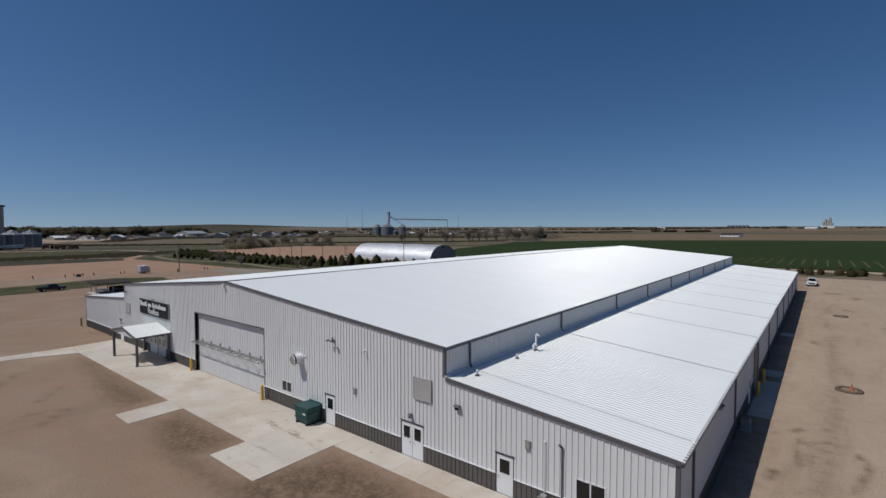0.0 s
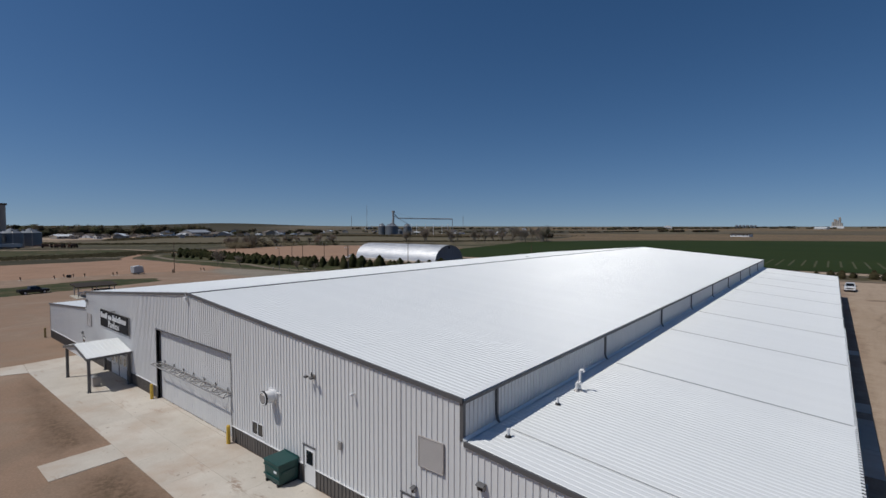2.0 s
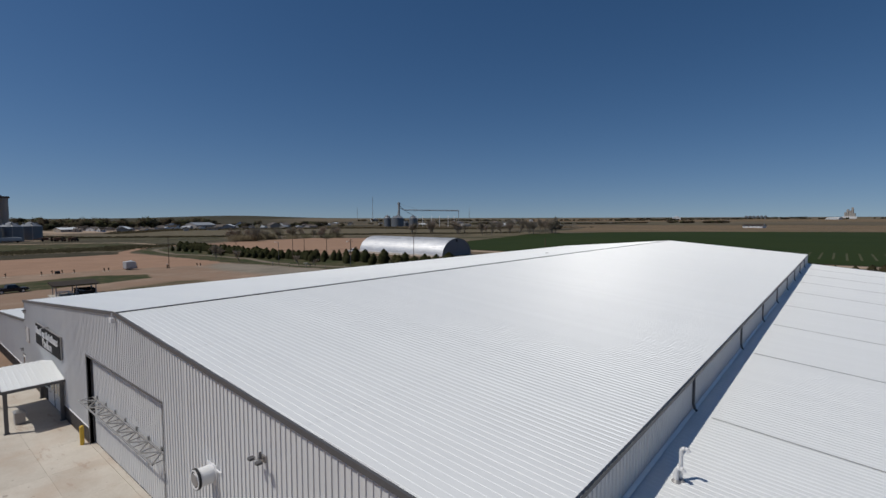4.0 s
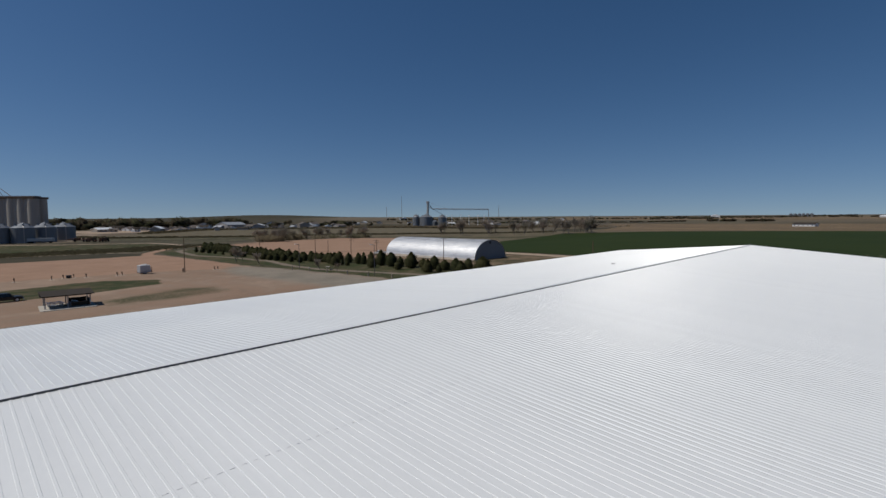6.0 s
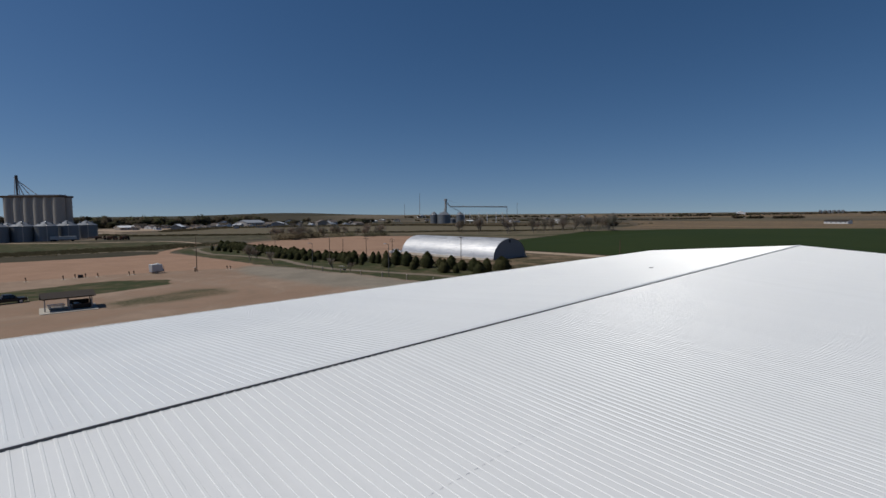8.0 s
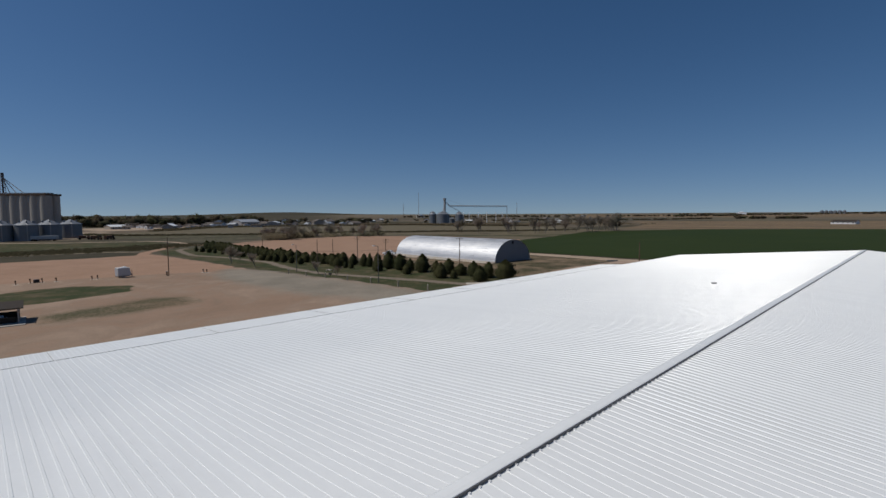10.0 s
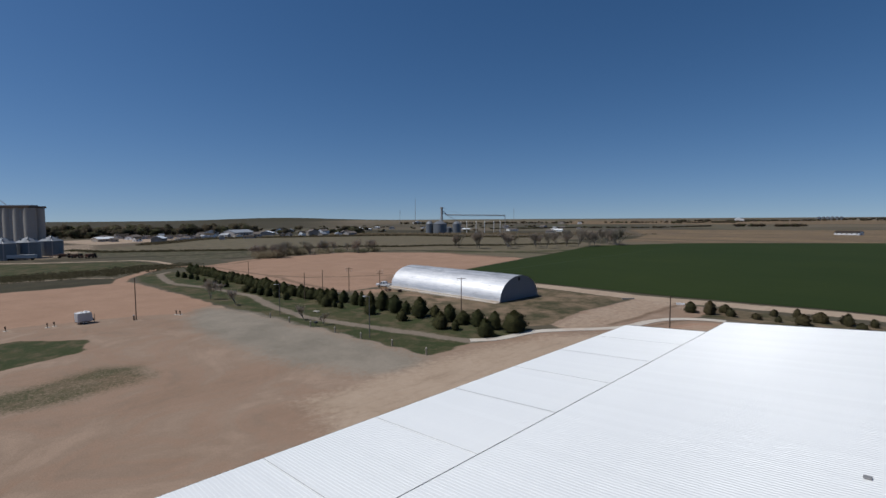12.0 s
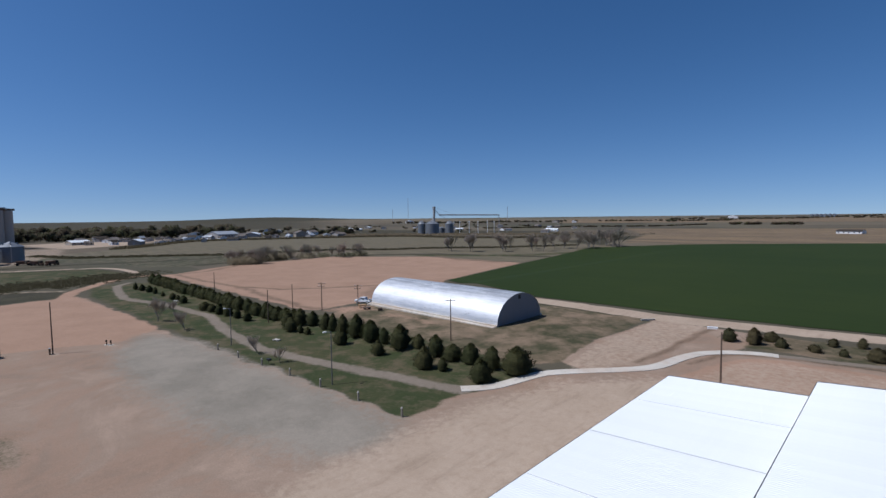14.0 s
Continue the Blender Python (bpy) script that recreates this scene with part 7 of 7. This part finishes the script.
for x, y, d, h in ((-452, 30, 13.5, 14.6), (-449, 42.6, 13.5, 14.6), (-458, 55.5, 14, 14.5), (-476, 69.5, 14.5, 14.2), (-449, 16.5, 13.5, 14.4), (-447, 2, 13.5, 14.4), (-462, 23, 13, 13.6), (-470, 45, 13, 13.6),
                   (-621, 584, 12.4, 22), (-606, 594, 23, 21.9), (-629, 639, 11.3, 10.9), (-608, 637, 14, 21.4)):
    grain_bin(x, y, d, h)


def elevator():
    a, b = Vector((-711.9, 31.0, 0)), Vector((-667.5, 76.5, 0))
    e = thing("grain_elevator", "row of tall pale concrete grain silos with a flat gallery roof", "silo")
    d = (b - a).normalized()
    nrm = Vector((d.y, -d.x, 0))
    n = 6
    w = (b - a).length / n
    for k in range(n):
        for off in (0.0, -w):
            c = a + d * (w * (k + 0.5)) + nrm * off
            part("silo", Shape().tube((c.x, c.y, -0.5), (c.x, c.y, 37.6), w * 0.5, seg=28), silo_concrete, e)
    # walls between the cylinders
    for k in range(n - 1):
        c = a + d * (w * (k + 1))
        t = Shape()
        t.v = [(v.x, v.y, z) for z in (-0.5, 37.5) for v in (c - d * w * 0.22 + nrm * (w * 0.36), c + d * w * 0.22 + nrm * (w * 0.36), c + d * w * 0.22 - nrm * w, c - d * w * 0.22 - nrm * w)]
        t.f = [(0, 3, 2, 1), (4, 5, 6, 7), (0, 1, 5, 4), (1, 2, 6, 5), (2, 3, 7, 6), (3, 0, 4, 7)]
        part("infill_wall", t, silo_concrete, e)
    s = Shape()
    p = [a - d * 6 + nrm * (w * 0.5), b - d * 1.0 + nrm * (w * 0.5), b - d * 1.0 - nrm * (w * 1.5), a - d * 6 - nrm * (w * 1.5)]
    s.v = [(v.x, v.y, z) for z in (37.6, 39.6) for v in p]
    s.f = [(0, 3, 2, 1), (4, 5, 6, 7), (0, 1, 5, 4), (1, 2, 6, 5), (2, 3, 7, 6), (3, 0, 4, 7)]
    part("gallery_roof", s, pole_wood, e, "dark gallery roof slab")
    g = Shape()
    q = [a + d * 6 + nrm * 2.4, b - d * 1.5 + nrm * 2.4, b - d * 1.5 - nrm * 6, a + d * 6 - nrm * 6]
    g.v = [(v.x, v.y, z) for z in (39.6, 40.6) for v in q]
    g.f = s.f
    part("gallery", g, grey_metal, e)
    base = Vector((-703.3, 41.3, 39.6))
    legs = [base + Vector((x, y, 0)) for x in (-2.2, 2.2) for y in (-2.2, 2.2)]
    for l in legs:
        part("tower_leg", Shape().tube(l, base + (l - base) * 0.45 + Vector((0, 0, 21)), 0.28, seg=5), grey_metal, e)
    for z in (5, 10, 15, 20):
        part("tower_brace", Shape().tube(base + Vector((-2, -2, z)), base + Vector((2, 2, z - 4)), 0.18, seg=4).tube(base + Vector((2, -2, z)), base + Vector((-2, 2, z - 4)), 0.18, seg=4), grey_metal, e)
    part("bucket_leg", Shape().box(base.x - 0.8, base.x + 0.8, base.y - 0.8, base.y + 0.8, 37.8, 60.5), dark_trim, e)
    part("head", Shape().box(base.x - 1.6, base.x + 1.6, base.y - 1.2, base.y + 1.2, 58.5, 61.8), dark_trim, e)
    for t in (7, 14, 22):
        q = base + d * t
        part("spout", Shape().tube(base + Vector((0, 0, 17.5)), q + Vector((0, 0, 0.5)), 0.4, seg=6), grey_metal, e)


elevator()


def central_leg():
    e = thing("conveyor_tower", "bucket elevator tower with a long overhead conveyor", "tower")
    x, y = -625.6, 617.9
    part("leg", Shape().box(x - 1.3, x + 1.3, y - 1.3, y + 1.3, -0.5, 43.0), grey_metal, e)
    part("head", Shape().box(x - 1.9, x + 1.9, y - 1.9, y + 1.9, 41.0, 45.0), grey_metal, e)
    p, q = Vector((-619, 623.5, 31.4)), Vector((-545.7, 694.7, 30.2))
    part("conveyor", Shape().tube(p, q, 0.75, seg=6), grey_metal, e)
    part("walkway", Shape().tube(p + Vector((0, 0, -1.6)), q + Vector((0, 0, -1.6)), 0.25, seg=4), grey_metal, e)
    part("spout", Shape().tube((x, y, 41), p, 0.5, seg=6), grey_metal, e)
    for bx, by in ((-606, 594), (-608, 637)):
        part("spout", Shape().tube((x, y, 36), (bx, by, 21.5), 0.4, seg=6), grey_metal, e)
    for t in (0.5, 1.0):
        c = p.lerp(q, t)
        for s in (-0.9, 0.9):
            if t == 1.0:
                part("support", Shape().tube((c.x + s, c.y - s, 0), (c.x + s * 0.6, c.y - s * 0.6, c.z), 0.45, seg=5), grey_metal, e)
    part("tie_rod", Shape().tube((x, y, 44), p.lerp(q, 0.28), 0.12, seg=4), grey_metal, e)


central_leg()
for x, y in ((-600, 640), (-593, 647), (-581, 658), (-570, 668), (-559, 680), (-552, 689)):
    c = thing("yard_post", "tall white yard post beside the conveyor", "post", pose(x, y, z_at(x, y)), "white yard posts")
    part("post", Shape().tube((0, 0, 0), (0, 0, 19.5), 0.45, seg=6), white_paint, c)
    part("arm", Shape().box(-1.6, 1.6, -0.25, 0.25, 18.6, 19.1), white_paint, c)
for x, y, top in ((-1940, 1618, 74), (-1886, 1676, 131), (-1520, 2030, 80)):
    m = thing("radio_mast", "thin lattice radio mast on the horizon", "mast", pose(x, y, z_at(x, y)), "far masts")
    h = top - z_at(x, y)
    for k in range(3):
        a = k * 2.094
        part("leg", Shape().tube((1.1 * math.cos(a), 1.1 * math.sin(a), 0), (0.5 * math.cos(a), 0.5 * math.sin(a), h), 0.35, seg=4), grey_metal, m)
    for k in range(12):
        part("brace", Shape().tube((-0.9, 0, h * k / 12), (0.9, 0, h * (k + 1) / 12), 0.2, seg=4), grey_metal, m)
for k in range(6):
    grain_bin(-340 + k * 14.5, 2597 + k * 3, 13, 15, "far pale grain bin on the horizon")


def far_elevator():
    e = thing("grain_elevator", "far pale concrete grain elevator on the horizon", "silo", pose(24, 2577, z_at(24, 2577)))
    for x, h in ((-12, 26), (-5, 38), (3, 33), (10, 40), (16, 22)):
        part("silo", Shape().tube((x, 0, 0), (x, 0, h), 4.4, seg=16), silo_concrete, e)
    part("head_house", Shape().box(6, 13, -3, 3, 40, 46), silo_concrete, e)
    part("shed", Shape().box(-22, 24, -8, 8, 0, 9), white_paint, e)


far_elevator()


# ---- things standing about far off ----
def semi_trailer(x, y, turn):
    t = thing("semi_trailer", "long pale grain trailer parked by the bins", "trailer", pose(x, y, z_at(x, y), 0, 0, turn))
    part("box", rounded(Shape().box(-8.0, 8.0, -1.25, 1.25, 1.3, 3.6).mesh("box", bin_roof), 0.08), None, t)
    part("chassis", Shape().box(-7.8, 7.8, -0.6, 0.6, 1.0, 1.3), black_paint, t)
    for xx in (-6.5, -5.2, 5.8):
        for s in (-1, 1):
            part("wheel", Shape().tube((xx, s * 0.85, 0.52), (xx, s * 1.2, 0.52), 0.52, seg=14), rubber, t)


semi_trailer(-440, 51, 62)


machine_rust = surface("machine_rust", (0.15, 0.08, 0.052), 0.8, 0, 0.3, 0.3, 3, 0.5)


def machine(x, y, turn, label):
    t = thing("farm_machine", label, "machine", pose(x, y, z_at(x, y), 0, 0, turn), "parked farm machines")
    part("frame", Shape().box(-4.0, 4.0, -0.9, 0.9, 0.9, 1.2), machine_rust, t)
    part("hopper", rounded(Shape().box(-3.0, 0.8, -1.2, 1.2, 1.2, 2.9, (-3.4, 1.2, -1.5, 1.5)).mesh("hopper", machine_rust), 0.06), None, t)
    part("cab", rounded(Shape().box(1.6, 3.3, -1.0, 1.0, 1.2, 3.1).mesh("cab", brown_roof), 0.08), None, t)
    part("boom", Shape().tube((-3.5, 0, 2.4), (-8.0, 0.6, 1.4), 0.25, seg=6), machine_rust, t)
    for xx in (-2.6, 2.6):
        for s in (-1, 1):
            part("wheel", Shape().tube((xx, s * 0.9, 0.75), (xx, s * 1.4, 0.75), 0.75, seg=14), rubber, t)


for x, y, a in ((-434, 79, 40), (-430, 86, 125), (-441, 73, 80)):
    machine(x, y, a, "rust-brown farm machine parked on pale dirt")


def clutter(x, y, w, d, h, mat, name, label, category):
    c = thing(name, label, category, pose(x, y, z_at(x, y), 0, 0, rng.uniform(0, 180)))
    for k in range(3):
        part("board", Shape().box(-w / 2, w / 2, -d / 2 + k * d / 3 + 0.03, -d / 2 + (k + 1) * d / 3 - 0.03, h * 0.7, h), mat, c)
    for s in (-1, 1):
        part("runner", Shape().box(s * w * 0.4 - 0.06, s * w * 0.4 + 0.06, -d / 2, d / 2, 0, h * 0.7), mat, c)


clutter(-160.3, 127.8, 2.2, 1.4, 0.9, surface("tan_lumber", (0.36, 0.22, 0.11), 0.8), "lumber_stack", "stack of tan lumber beside the barn yard", "lumber")
clutter(-157.0, 127.0, 1.8, 1.5, 0.7, pole_wood, "pallet_stack", "dark weathered pallets beside the barn yard", "pallets")
clutter(-152.5, 128.4, 1.6, 1.2, 0.8, pole_wood, "pallet_stack", "dark weathered pallets beside the barn yard", "pallets")
clutter(-147.6, 94.4, 1.7, 1.1, 0.3, old_concrete, "picnic_table", "low pale slab table on the lawn", "table")
clutter(-228, 97.0, 1.6, 1.2, 0.35, old_concrete, "picnic_table", "low pale slab table on the lawn", "table")
dk = thing("steel_tank", "dark steel tank at the barn's far end", "tank", pose(-166.5, 139.5, z_at(-166.5, 139.5)))
part("shell", Shape().tube((-1.6, 0, 1.3), (1.6, 0, 1.3), 0.95, seg=18), black_paint, dk)
for s in (-1, 1):
    part("saddle", Shape().box(s * 1.0 - 0.15, s * 1.0 + 0.15, -0.7, 0.7, 0, 0.6), black_paint, dk)
vb = thing("valve_box", "pale concrete valve box beside the dirt road", "box", pose(-75.6, 163.2, z_at(-75.6, 163.2), 0, 0, 20))
part("body", Shape().box(-1.0, 1.0, -0.35, 0.35, 0, 0.4), white_paint, vb)
part("lid", Shape().box(-1.05, 1.05, -0.4, 0.4, 0.4, 0.46), white_paint, vb)
kb = thing("culvert_wall", "low pale concrete culvert wall at the roadside", "wall", pose(-90.2, 163.6, z_at(-90.2, 163.6), 0, 0, 50))
part("wall", Shape().box(-1.8, 1.8, -0.15, 0.15, -0.2, 0.35), old_concrete, kb)
part("cap", Shape().box(-1.85, 1.85, -0.2, 0.2, 0.35, 0.42), old_concrete, kb)
scrub_soil = surface("furrow_soil", (0.075, 0.078, 0.042), 0.95, 0, 0.1, 0.2)
# pale furrow strips at the near edge of the crop
for k in range(19):
    x = -12.4 + k * 3.82
    st = thing("furrow_strip", "pale dry furrow strip in the green crop", "furrow", kind="structure")
    part("soil_strip", Shape().box(x - 0.36, x + 0.36, 203.0 + 2.5 * math.sin(k * 2.1), 243.5, 0.11, 0.16), scrub_soil, st)
